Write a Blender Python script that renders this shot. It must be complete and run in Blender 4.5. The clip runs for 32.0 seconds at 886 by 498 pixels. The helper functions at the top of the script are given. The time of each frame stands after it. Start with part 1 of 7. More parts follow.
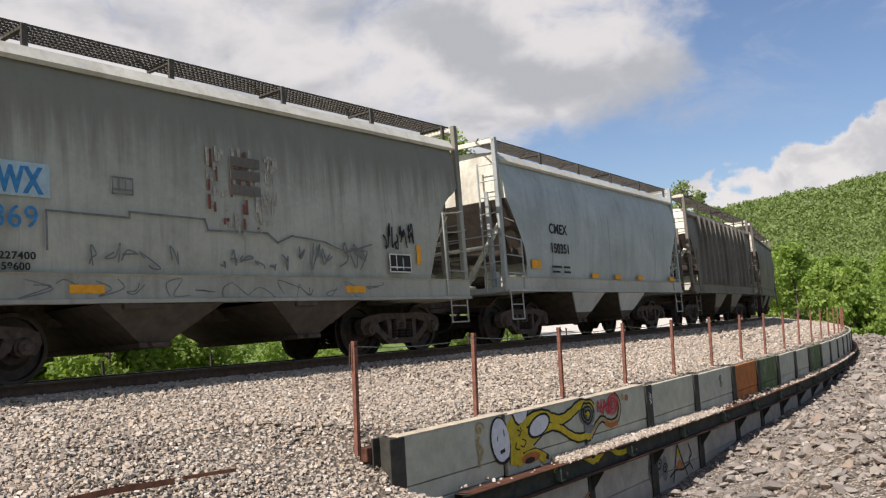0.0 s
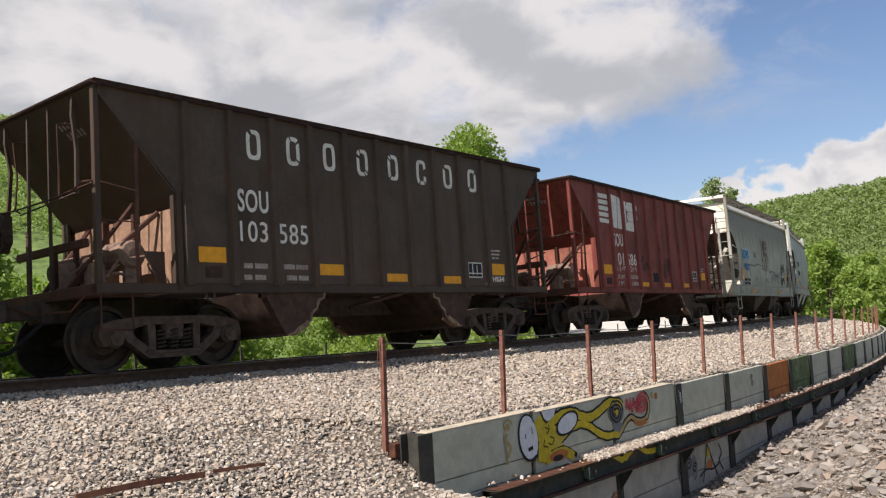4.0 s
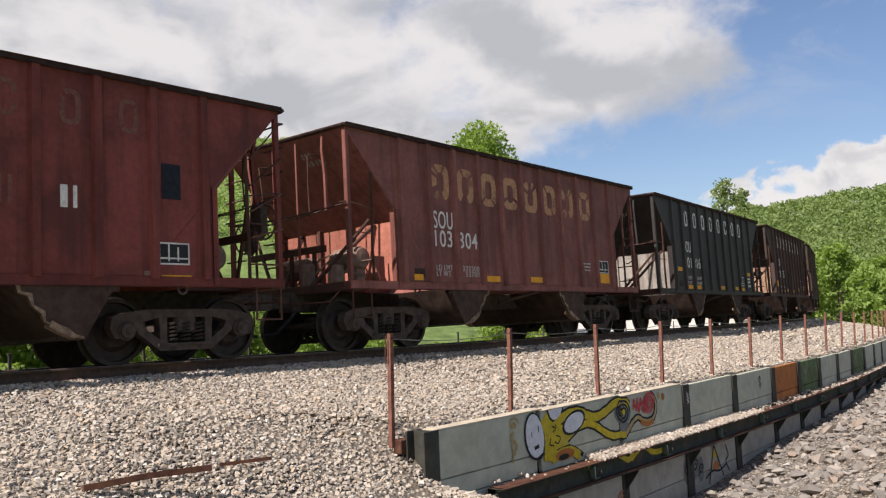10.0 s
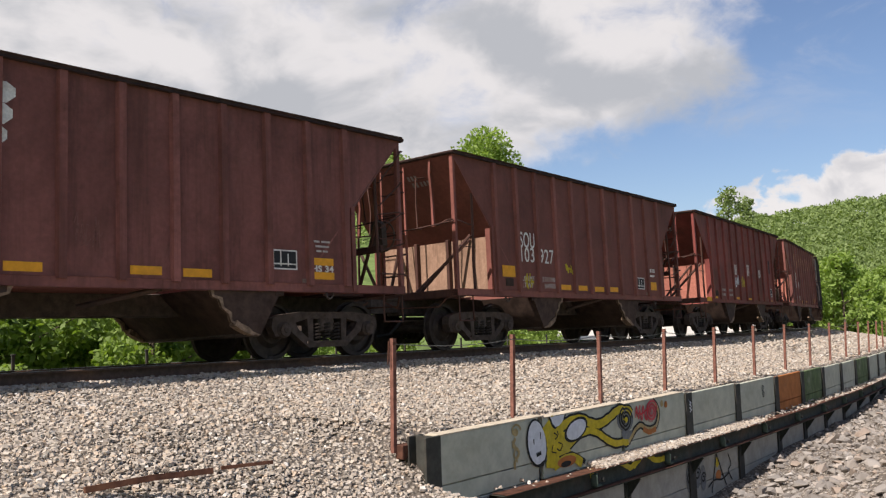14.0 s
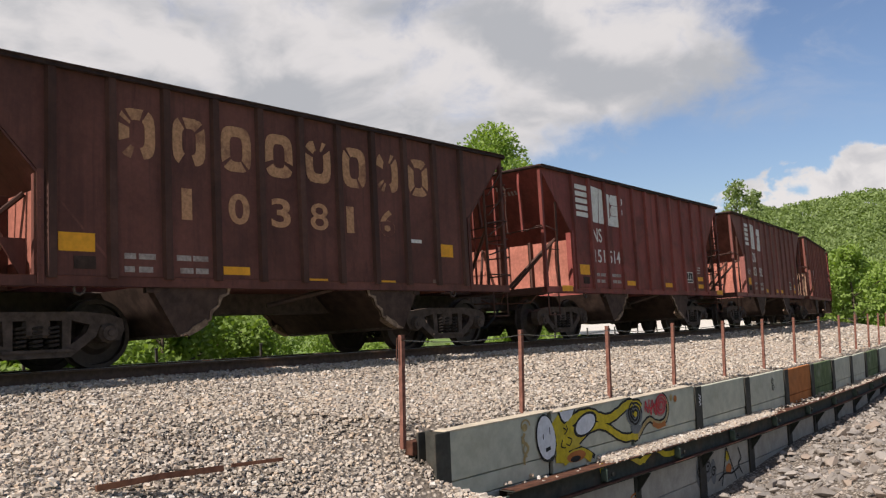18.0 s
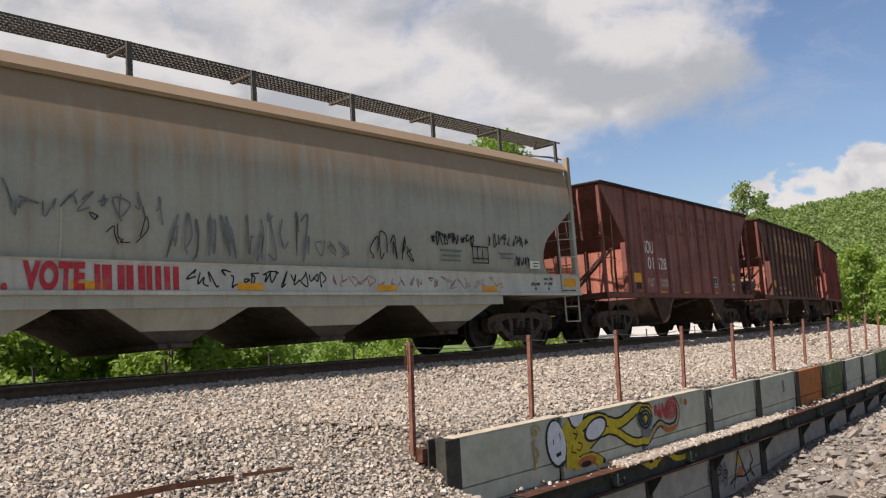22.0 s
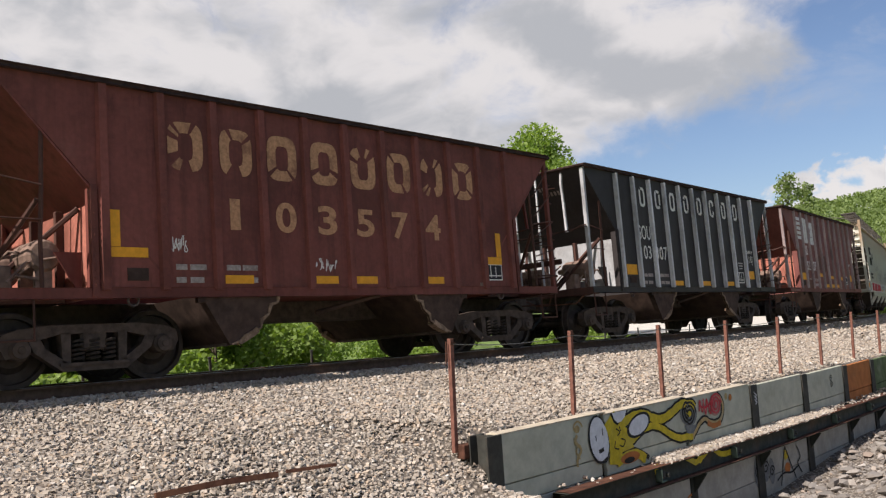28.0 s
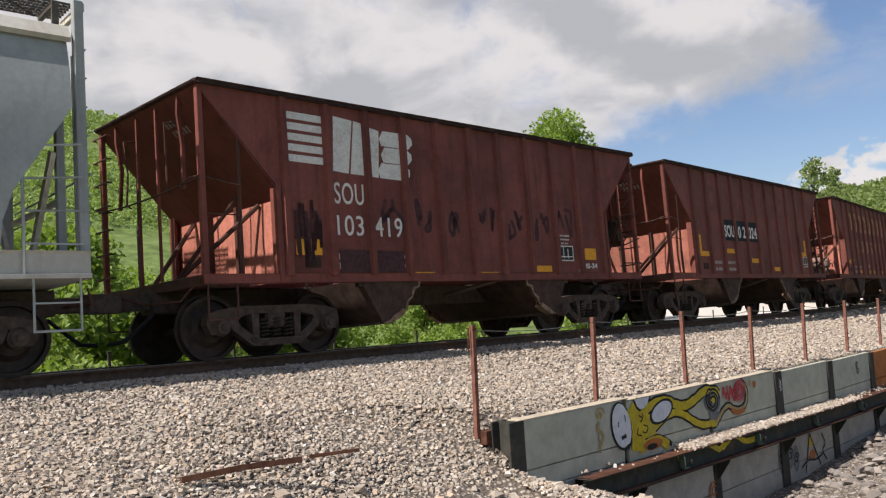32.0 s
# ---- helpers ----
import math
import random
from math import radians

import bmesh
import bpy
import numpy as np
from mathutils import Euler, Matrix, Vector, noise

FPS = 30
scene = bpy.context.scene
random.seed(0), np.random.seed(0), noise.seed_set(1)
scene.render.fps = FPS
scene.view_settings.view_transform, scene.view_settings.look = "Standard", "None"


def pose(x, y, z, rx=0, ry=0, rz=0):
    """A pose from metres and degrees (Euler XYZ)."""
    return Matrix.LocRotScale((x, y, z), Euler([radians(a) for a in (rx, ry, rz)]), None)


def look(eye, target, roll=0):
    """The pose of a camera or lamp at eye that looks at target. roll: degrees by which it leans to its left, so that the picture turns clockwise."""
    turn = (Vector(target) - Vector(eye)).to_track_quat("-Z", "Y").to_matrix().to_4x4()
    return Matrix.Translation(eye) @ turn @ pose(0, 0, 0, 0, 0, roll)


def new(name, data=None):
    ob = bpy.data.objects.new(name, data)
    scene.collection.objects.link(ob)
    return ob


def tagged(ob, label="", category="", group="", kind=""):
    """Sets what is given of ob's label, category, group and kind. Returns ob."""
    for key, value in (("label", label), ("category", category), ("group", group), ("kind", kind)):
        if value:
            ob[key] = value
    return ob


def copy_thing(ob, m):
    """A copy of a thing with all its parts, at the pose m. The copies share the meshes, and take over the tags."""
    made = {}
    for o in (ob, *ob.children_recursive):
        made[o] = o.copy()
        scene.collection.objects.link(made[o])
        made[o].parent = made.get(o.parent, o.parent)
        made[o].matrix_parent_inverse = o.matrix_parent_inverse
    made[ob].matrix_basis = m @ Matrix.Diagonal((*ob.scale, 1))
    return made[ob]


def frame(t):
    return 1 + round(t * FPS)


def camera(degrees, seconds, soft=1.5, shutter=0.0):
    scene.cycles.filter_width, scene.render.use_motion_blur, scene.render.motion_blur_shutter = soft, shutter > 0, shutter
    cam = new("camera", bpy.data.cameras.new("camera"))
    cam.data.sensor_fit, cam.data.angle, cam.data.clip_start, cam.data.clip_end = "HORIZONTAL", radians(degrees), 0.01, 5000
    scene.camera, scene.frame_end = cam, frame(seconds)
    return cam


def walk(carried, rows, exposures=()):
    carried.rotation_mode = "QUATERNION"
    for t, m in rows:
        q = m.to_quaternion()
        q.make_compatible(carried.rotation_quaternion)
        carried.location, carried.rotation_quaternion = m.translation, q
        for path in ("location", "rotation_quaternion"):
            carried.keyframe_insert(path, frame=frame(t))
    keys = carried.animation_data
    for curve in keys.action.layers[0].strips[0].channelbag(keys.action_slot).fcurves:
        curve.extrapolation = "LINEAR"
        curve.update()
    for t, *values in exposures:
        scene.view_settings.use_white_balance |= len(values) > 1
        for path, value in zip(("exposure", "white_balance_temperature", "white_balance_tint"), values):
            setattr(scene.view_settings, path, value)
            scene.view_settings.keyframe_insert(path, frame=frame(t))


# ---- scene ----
# The camera stands on the outside of a left-hand curve and only turns.
EYE_Z = 0.44
cam = camera(54.57, 32.0, soft=1.25)
PATH = [
    (0, -3.12, 4.59, 3.62), (0.5, -2.84, 4.59, 3.7), (1, -2.38, 4.41, 3.63), (1.5, -1.69, 4.39, 3.69), (2, -1.51, 4.58, 3.66),
    (2.5, -1.6, 4.68, 3.55), (3, -1.58, 4.62, 3.34), (3.5, -1.34, 4.47, 3.29), (5.5, -1.1, 4.52, 3.19), (6, -0.92, 4.39, 3.08),
    (6.5, -0.72, 4.41, 3.17), (7, -0.53, 4.51, 3.18), (7.5, -0.62, 4.69, 2.92), (8, -0.71, 4.79, 2.82), (8.5, -0.57, 4.72, 2.65),
    (9, -0.56, 4.58, 2.49), (9.5, -0.66, 4.4, 2.52), (10, -0.71, 4.32, 2.43), (10.5, -0.66, 4.39, 2.27), (11, -0.33, 4.54, 2.33),
    (11.5, 0.08, 4.69, 2.36), (12, 0.28, 4.7, 2.43), (12.5, 0.34, 4.7, 2.4), (13, 0.19, 4.77, 2.3), (13.5, -0.17, 4.74, 2.08),
    (14, -0.5, 4.69, 1.83), (14.5, -0.54, 4.62, 1.88), (16.5, -0.14, 4.0, 1.91), (17, -0.02, 4.06, 2.12), (17.5, 0.03, 4.25, 2.22),
    (18, 0.04, 4.45, 2.36), (18.5, 0.25, 4.61, 2.42), (19, 0.54, 4.63, 2.28), (19.5, 0.53, 4.49, 2.14), (20, 0.13, 4.34, 2.33),
    (20.5, 0.22, 4.38, 2.69), (21, 0.52, 4.5, 2.87), (21.5, 0.58, 4.75, 3.07), (22, 0.58, 4.91, 3.2), (22.5, 0.56, 4.74, 2.96),
    (23, 0.63, 4.46, 2.85), (23.5, 0.83, 4.43, 2.99), (24, 1.08, 4.45, 2.93), (24.5, 1.3, 4.4, 2.8), (25, 1.4, 4.26, 2.74),
    (25.5, 1.55, 4.19, 2.82), (27.5, 2.86, 4.89, 3.54), (28, 3.26, 4.84, 3.68), (28.5, 3.6, 4.89, 3.89), (29, 3.87, 4.9, 3.7),
    (29.5, 4.09, 4.98, 3.66), (30, 4.24, 4.91, 3.67), (30.5, 4.18, 4.69, 3.61), (31, 4.36, 4.45, 3.58), (31.5, 4.75, 4.24, 3.61),
    (32, 4.73, 4.03, 3.68)]
walk(cam, [(t, pose(0, 0, EYE_Z, 90 + p, r, y)) for t, y, p, r in PATH], [(0, 0.26, 6650, 14), (3, 0.29, 6650, 14), (7, 0.35, 6650, 14), (14, 0.34, 6650, 14), (16.5, 0.14, 6700, 14), (17.5, 0.22, 6700, 14), (25, 0.21, 6700, 14), (28, 0.26, 6650, 14), (32, 0.26, 6650, 14)])

# ---- world, sun ----
SUN_AZ, SUN_EL = -136.0, 48.5       # degrees; azimuth clockwise from +y
sun_dir = Vector((math.sin(radians(SUN_AZ)) * math.cos(radians(SUN_EL)), math.cos(radians(SUN_AZ)) * math.cos(radians(SUN_EL)), math.sin(radians(SUN_EL))))
sun = new("sun", bpy.data.lights.new("sun", "SUN"))
sun.data.energy, sun.data.angle, sun.data.color = 5.0, radians(0.6), (1.0, 0.955, 0.89)
sun.matrix_world = look((0, 0, 60), Vector((0, 0, 60)) - sun_dir)


class Nodes:
    """Small helper to wire shader nodes."""

    def __init__(self, tree):
        self.t = tree
        tree.nodes.clear()

    def add(self, kind, **inputs):
        n = self.t.nodes.new(kind)
        for k, v in inputs.items():
            self.put(n, k, v)
        return n

    def put(self, n, k, v):
        sock = n.inputs[int(k[1:])] if k[0] == "i" and k[1:].isdigit() else n.inputs[k.replace("_", " ")]
        if isinstance(v, bpy.types.NodeSocket):
            self.t.links.new(v, sock)
        else:
            sock.default_value = v

    def math(self, op, a, b=0.0, c=None):
        n = self.t.nodes.new("ShaderNodeMath")
        n.operation = op
        self.put(n, "i0", a)
        self.put(n, "i1", b)
        if c is not None:
            self.put(n, "i2", c)
        return n.outputs[0]

    def ramp(self, fac, stops, smooth=False):
        n = self.t.nodes.new("ShaderNodeValToRGB")
        n.color_ramp.interpolation = "EASE" if smooth else "LINEAR"
        e = n.color_ramp.elements
        while len(e) < len(stops):
            e.new(0.5)
        for el, (p, c) in zip(e, stops):
            el.position = p
            el.color = c if len(c) == 4 else (*c, 1)
        self.put(n, "i0", fac)
        return n.outputs[0]

    def grey(self, fac, a, b):
        """Maps fac from a..b to 0..1 smoothly."""
        n = self.t.nodes.new("ShaderNodeMapRange")
        n.interpolation_type = "SMOOTHSTEP"
        self.put(n, "i0", fac)
        self.put(n, "i1", a)
        self.put(n, "i2", b)
        return n.outputs[0]

    def noise(self, vec, scale, detail=4.0, rough=0.55, distort=0.0):
        n = self.t.nodes.new("ShaderNodeTexNoise")
        if vec is not None:
            self.put(n, "Vector", vec)
        n.inputs["Scale"].default_value = scale
        n.inputs["Detail"].default_value = detail
        n.inputs["Roughness"].default_value = rough
        n.inputs["Distortion"].default_value = distort
        return n.outputs[0]

    def mapping(self, vec, scale=(1, 1, 1), loc=(0, 0, 0), rot=(0, 0, 0)):
        n = self.t.nodes.new("ShaderNodeMapping")
        self.put(n, "i0", vec)
        n.inputs["Scale"].default_value = scale
        n.inputs["Location"].default_value = loc
        n.inputs["Rotation"].default_value = rot
        return n.outputs[0]

    def mix(self, fac, a, b, mode="MIX"):
        n = self.t.nodes.new("ShaderNodeMix")
        n.data_type, n.blend_type = "RGBA", mode
        self.put(n, "i0", fac)
        for i, v in ((6, a), (7, b)):
            if isinstance(v, bpy.types.NodeSocket):
                self.t.links.new(v, n.inputs[i])
            else:
                n.inputs[i].default_value = v if len(v) == 4 else (*v, 1)
        return n.outputs[2]


world = bpy.data.worlds.new("sky")
scene.world = world
world.use_nodes = True
N = Nodes(world.node_tree)
sky = N.add("ShaderNodeTexSky")
sky.sky_type, sky.sun_disc = "NISHITA", False
sky.sun_elevation, sky.sun_rotation = radians(SUN_EL), radians(SUN_AZ)
sky.air_density, sky.dust_density, sky.ozone_density = 1.0, 0.8, 1.6
tc = N.add("ShaderNodeTexCoord").outputs["Generated"]
sep = N.add("ShaderNodeSeparateXYZ", i0=tc)
warp = N.noise(N.mapping(tc, (1, 1, 1), (5.1, 2.2, 7.0)), 3.0, 4.0, 0.55)
drift = N.add("ShaderNodeVectorMath")
drift.operation = "ADD"
N.put(drift, "i0", N.mapping(tc, (1.0, 1.0, 1.7), (0.3, 1.9, 0.2), (0, radians(-16), 0)))
N.put(drift, "i1", N.add("ShaderNodeCombineXYZ", i0=N.math("MULTIPLY", warp, 0.22), i1=0.0, i2=N.math("MULTIPLY", warp, 0.16)).outputs[0])
puff = drift.outputs[0]
big = N.noise(puff, 3.4, 10.0, 0.56, 0.15)
fine = N.noise(N.mapping(puff, (1, 1, 1), (8.2, 4.4, 0.9)), 11.0, 10.0, 0.60, 0.2)
shade = N.noise(N.mapping(puff, (1, 1, 1), (1.3, 9.7, 2.03)), 4.6, 8.0, 0.50, 0.1)
lift = N.noise(N.mapping(puff, (1, 1, 1), (1.3, 9.7, 2.10)), 4.6, 8.0, 0.50, 0.1)
az = N.math("DEGREES", N.math("ARCTAN2", sep.outputs[0], sep.outputs[1]))
el = N.math("DEGREES", N.math("ARCSINE", sep.outputs[2]))
# a deck of cloud over the line, open blue sky beyond it, a low bank of cumulus over the far ridge
deck = N.math("MULTIPLY", N.grey(N.math("SUBTRACT", el, N.math("MULTIPLY_ADD", az, 0.34, 7.2)), -3.0, 3.5), N.grey(az, 33.0, 13.0))
amount = N.math("ADD", N.math("MULTIPLY_ADD", big, 0.62, N.math("MULTIPLY", fine, 0.52)), N.math("MULTIPLY_ADD", deck, 0.40, -0.36))
cover = N.grey(amount, 0.32, 0.58)
body = N.math("ADD", N.math("MULTIPLY_ADD", N.math("SUBTRACT", shade, lift), 4.2, N.math("MULTIPLY_ADD", big, 1.2, -0.10)), N.math("MULTIPLY", N.math("SUBTRACT", fine, 0.5), 1.15))
cloud = N.mix(N.grey(body, 0.05, 1.0), (6.2, 6.2, 6.25), (3.85, 4.1, 4.4))
billow = N.noise(N.mapping(tc, (1, 1, 1.3), (2.2, 0.4, 3.3)), 19.0, 9.0, 0.55, 0.25)
top = N.math("ADD", N.math("MULTIPLY_ADD", N.math("MINIMUM", az, 40.0), 0.27, 1.6), N.math("MULTIPLY_ADD", billow, 7.0, -3.2))
bank = N.math("MULTIPLY", N.grey(N.math("SUBTRACT", top, el), 0.0, 0.7), N.math("MULTIPLY", N.grey(az, 13.5, 17.5), N.grey(az, 75.0, 55.0)))
heap = N.mix(N.grey(N.math("MULTIPLY_ADD", billow, 1.6, N.math("MULTIPLY", N.math("SUBTRACT", top, el), 0.09)), 0.75, 1.35), (6.6, 6.6, 6.6), (4.7, 4.85, 5.1))
wisp = N.math("MULTIPLY", N.grey(N.noise(N.mapping(tc, (1.0, 1.0, 2.6), (0.7, 3.1, 0.4), (0, radians(-24), 0)), 5.2, 9.0, 0.62, 0.5), 0.50, 0.78), N.grey(el, 8.0, 20.0))
blue = N.mix(N.math("MULTIPLY", wisp, 0.55), N.mix(1.0, sky.outputs[0], (0.82, 0.87, 0.96), "MULTIPLY"), (5.4, 5.5, 5.7))
backing = N.add("ShaderNodeBackground", Color=N.mix(bank, N.mix(cover, blue, cloud), heap), Strength=0.10)
N.add("ShaderNodeOutputWorld", Surface=backing.outputs[0])

# ---- materials ----


def material(name, build, rough=0.8, metal=0.0, spec=0.5):
    m = bpy.data.materials.new(name)
    m.use_nodes = True
    n = Nodes(m.node_tree)
    b = n.add("ShaderNodeBsdfPrincipled", Roughness=rough, Metallic=metal)
    b.inputs["Specular IOR Level"].default_value = spec
    n.add("ShaderNodeOutputMaterial", Surface=b.outputs[0])
    build(n, b)
    return m


def bump(n, b, height, strength=0.3, distance=0.01):
    u = n.add("ShaderNodeBump", Height=height)
    u.inputs["Strength"].default_value, u.inputs["Distance"].default_value = strength, distance
    n.put(b, "Normal", u.outputs[0])


def where(n):
    return n.add("ShaderNodeTexCoord").outputs["Object"]


def tone(c, k):
    return tuple(min(1, v * k) for v in c)


def paint(name, colour, rust=(0.10, 0.045, 0.03), wear=0.35, streak=0.5, rough=0.6, dust=(0.20, 0.17, 0.14), dusty=0.3, crown=None, coarse=0.55):
    """Weathered car paint: patches of rust, streaks that run down, grime and dust; crown: rust that runs down from the roof edge."""
    def build(n, b):
        shift = n.add("ShaderNodeObjectInfo").outputs["Random"]
        far = n.math("MULTIPLY", shift, 61.0)
        v = n.add("ShaderNodeVectorMath", i0=where(n), i1=n.add("ShaderNodeCombineXYZ", i0=far, i1=far).outputs[0]).outputs[0]
        patch = n.noise(v, 0.9, 8, 0.68, 0.4)
        grain = n.noise(v, 14, 4, 0.6)
        run = n.noise(n.mapping(v, (6.0, 6.0, 0.30)), 1.0, 6, 0.65)
        thin = n.noise(n.mapping(v, (26.0, 26.0, 0.8), (4, 4, 4)), 1.0, 4, 0.6)
        c = n.mix(n.grey(grain, 0.3, 0.75), (*tone(colour, 1 - 0.18 * coarse), 1), (*tone(colour, 1 + 0.18 * coarse), 1))
        c = n.mix(1.0, c, n.ramp(shift, [(0, (0.90,) * 3), (1, (1.24,) * 3)]), "MULTIPLY")
        # broad fading, soot smeared down the sheets, and small rubbed marks
        c = n.mix(1.0, c, n.ramp(n.noise(v, 0.55, 5, 0.62, 0.6), [(0.32, (1 + 0.42 * coarse,) * 3), (0.5, (1.0,) * 3), (0.68, (1 - 0.62 * coarse,) * 3)]), "MULTIPLY")
        smear = n.noise(n.mapping(v, (2.6, 2.6, 0.55), (9, 2, 5)), 1.0, 8, 0.72, 0.5)
        c = n.mix(n.math("MULTIPLY", n.grey(smear, 0.54, 0.70), 0.85 * coarse), c, (*tone(rust, 0.55), 1))
        rub = n.noise(n.mapping(v, (3.2, 3.2, 9.0), (1, 7, 3)), 1.0, 10, 0.78, 0.4)
        c = n.mix(n.math("MULTIPLY", n.grey(rub, 0.63, 0.72), 0.55 * coarse), c, (*tone(colour, 1.75), 1))
        c = n.mix(n.math("MULTIPLY", n.grey(run, 0.46, 0.72), streak), c, (*rust, 1))
        c = n.mix(n.math("MULTIPLY", n.grey(patch, 0.48, 0.66), wear), c, (*rust, 1))
        c = n.mix(n.math("MULTIPLY", n.grey(thin, 0.55, 0.75), 0.45 * coarse), c, (*tone(colour, 0.5), 1))
        c = n.mix(n.math("MULTIPLY", n.grey(n.noise(v, 2.7, 6, 0.7), 0.52, 0.85), dusty), c, (*dust, 1))
        chips = n.grey(n.noise(v, 9.0, 9, 0.75, 0.5), 0.64, 0.70)
        c = n.mix(n.math("MULTIPLY", chips, 0.6 * coarse), c, (*tone(rust, 0.6), 1))
        if crown:
            h = n.add("ShaderNodeSeparateXYZ", i0=where(n)).outputs[2]
            k = n.math("MULTIPLY", n.grey(n.math("ADD", h, n.math("MULTIPLY", run, 1.6)), 3.35, 4.35), 0.8)
            c = n.mix(k, c, (*crown, 1))
        n.put(b, "Base Color", c)
        n.put(b, "Roughness", n.math("MULTIPLY_ADD", grain, 0.3, rough - 0.15))
        bump(n, b, n.math("ADD", n.noise(v, 3.0, 3, 0.5), n.math("MULTIPLY", grain, 0.15 * coarse)), 0.4 * min(1, coarse + 0.2), 0.016)
    return material(name, build, spec=0.14)


def plain(name, colour, vary=0.2, scale=8.0, rough=0.75, metal=0.0, stain=None, stain_amount=0.4, relief=0.2, per_island=0.0):
    def build(n, b):
        v = where(n)
        g = n.noise(v, scale, 6, 0.65)
        c = n.mix(n.grey(g, 0.28, 0.75), (*tone(colour, 1 - vary), 1), (*tone(colour, 1 + vary), 1))
        if stain:
            c = n.mix(n.math("MULTIPLY", n.grey(n.noise(v, scale * 0.17, 7, 0.7, 0.3), 0.48, 0.7), stain_amount), c, (*stain, 1))
        if per_island:
            r = n.add("ShaderNodeNewGeometry").outputs["Random Per Island"]
            c = n.mix(1.0, c, n.ramp(r, [(0, (1 - per_island,) * 3), (1, (1 + per_island,) * 3)]), "MULTIPLY")
        n.put(b, "Base Color", c)
        if relief:
            bump(n, b, g, relief, 0.01)
    return material(name, build, rough, metal, 0.18)


def stone_material(name, stops, relief=0.5, mix_noise=0.35):
    """Loose stones: each one takes its own tone."""
    def build(n, b):
        v = where(n)
        r = n.add("ShaderNodeNewGeometry").outputs["Random Per Island"]
        o = n.add("ShaderNodeObjectInfo").outputs["Random"]
        c = n.ramp(n.math("FRACT", n.math("ADD", r, o)), stops)
        g = n.noise(v, 22, 5, 0.7)
        c = n.mix(n.math("MULTIPLY", n.grey(g, 0.35, 0.7), mix_noise), c, (0.20, 0.17, 0.15, 1))
        c = n.mix(n.math("MULTIPLY", n.grey(n.noise(v, 0.5, 4, 0.6), 0.5, 0.75), 0.30), c, (0.30, 0.23, 0.17, 1))
        c = n.mix(n.math("MULTIPLY", n.grey(n.noise(n.mapping(v, (1, 1, 1), (7, 3, 1)), 0.9, 5, 0.65), 0.50, 0.72), 0.45), c, (0.255, 0.222, 0.19, 1))
        n.put(b, "Base Color", c)
        bump(n, b, g, relief, 0.008)
    return material(name, build, 0.92, spec=0.25)


def leaf_material(name, dark, light, trans=0.25):
    def build(n, b):
        r = n.add("ShaderNodeNewGeometry").outputs["Random Per Island"]
        o = n.add("ShaderNodeObjectInfo").outputs["Random"]
        v = where(n)
        f = n.math("MULTIPLY_ADD", n.noise(v, 0.35, 3, 0.5), 0.6, n.math("MULTIPLY", r, 0.45))
        f = n.math("ADD", f, n.math("MULTIPLY_ADD", o, 0.2, -0.12))
        f = n.math("ADD", f, n.math("MULTIPLY_ADD", n.noise(v, 0.045, 3, 0.55), 0.9, -0.45))
        c = n.ramp(f, [(0.1, dark), (0.85, light)])
        n.put(b, "Base Color", c)
        b.inputs["Transmission Weight"].default_value = 0.0
        out = [x for x in n.t.nodes if x.type == "OUTPUT_MATERIAL"][0]
        tr = n.add("ShaderNodeBsdfTranslucent", Color=n.mix(1.0, c, (1.3, 1.4, 0.5), "MULTIPLY"))
        mx = n.add("ShaderNodeMixShader", i0=trans, i1=b.outputs[0], i2=tr.outputs[0])
        n.put(out, "Surface", mx.outputs[0])
    return material(name, build, 0.6, spec=0.3)


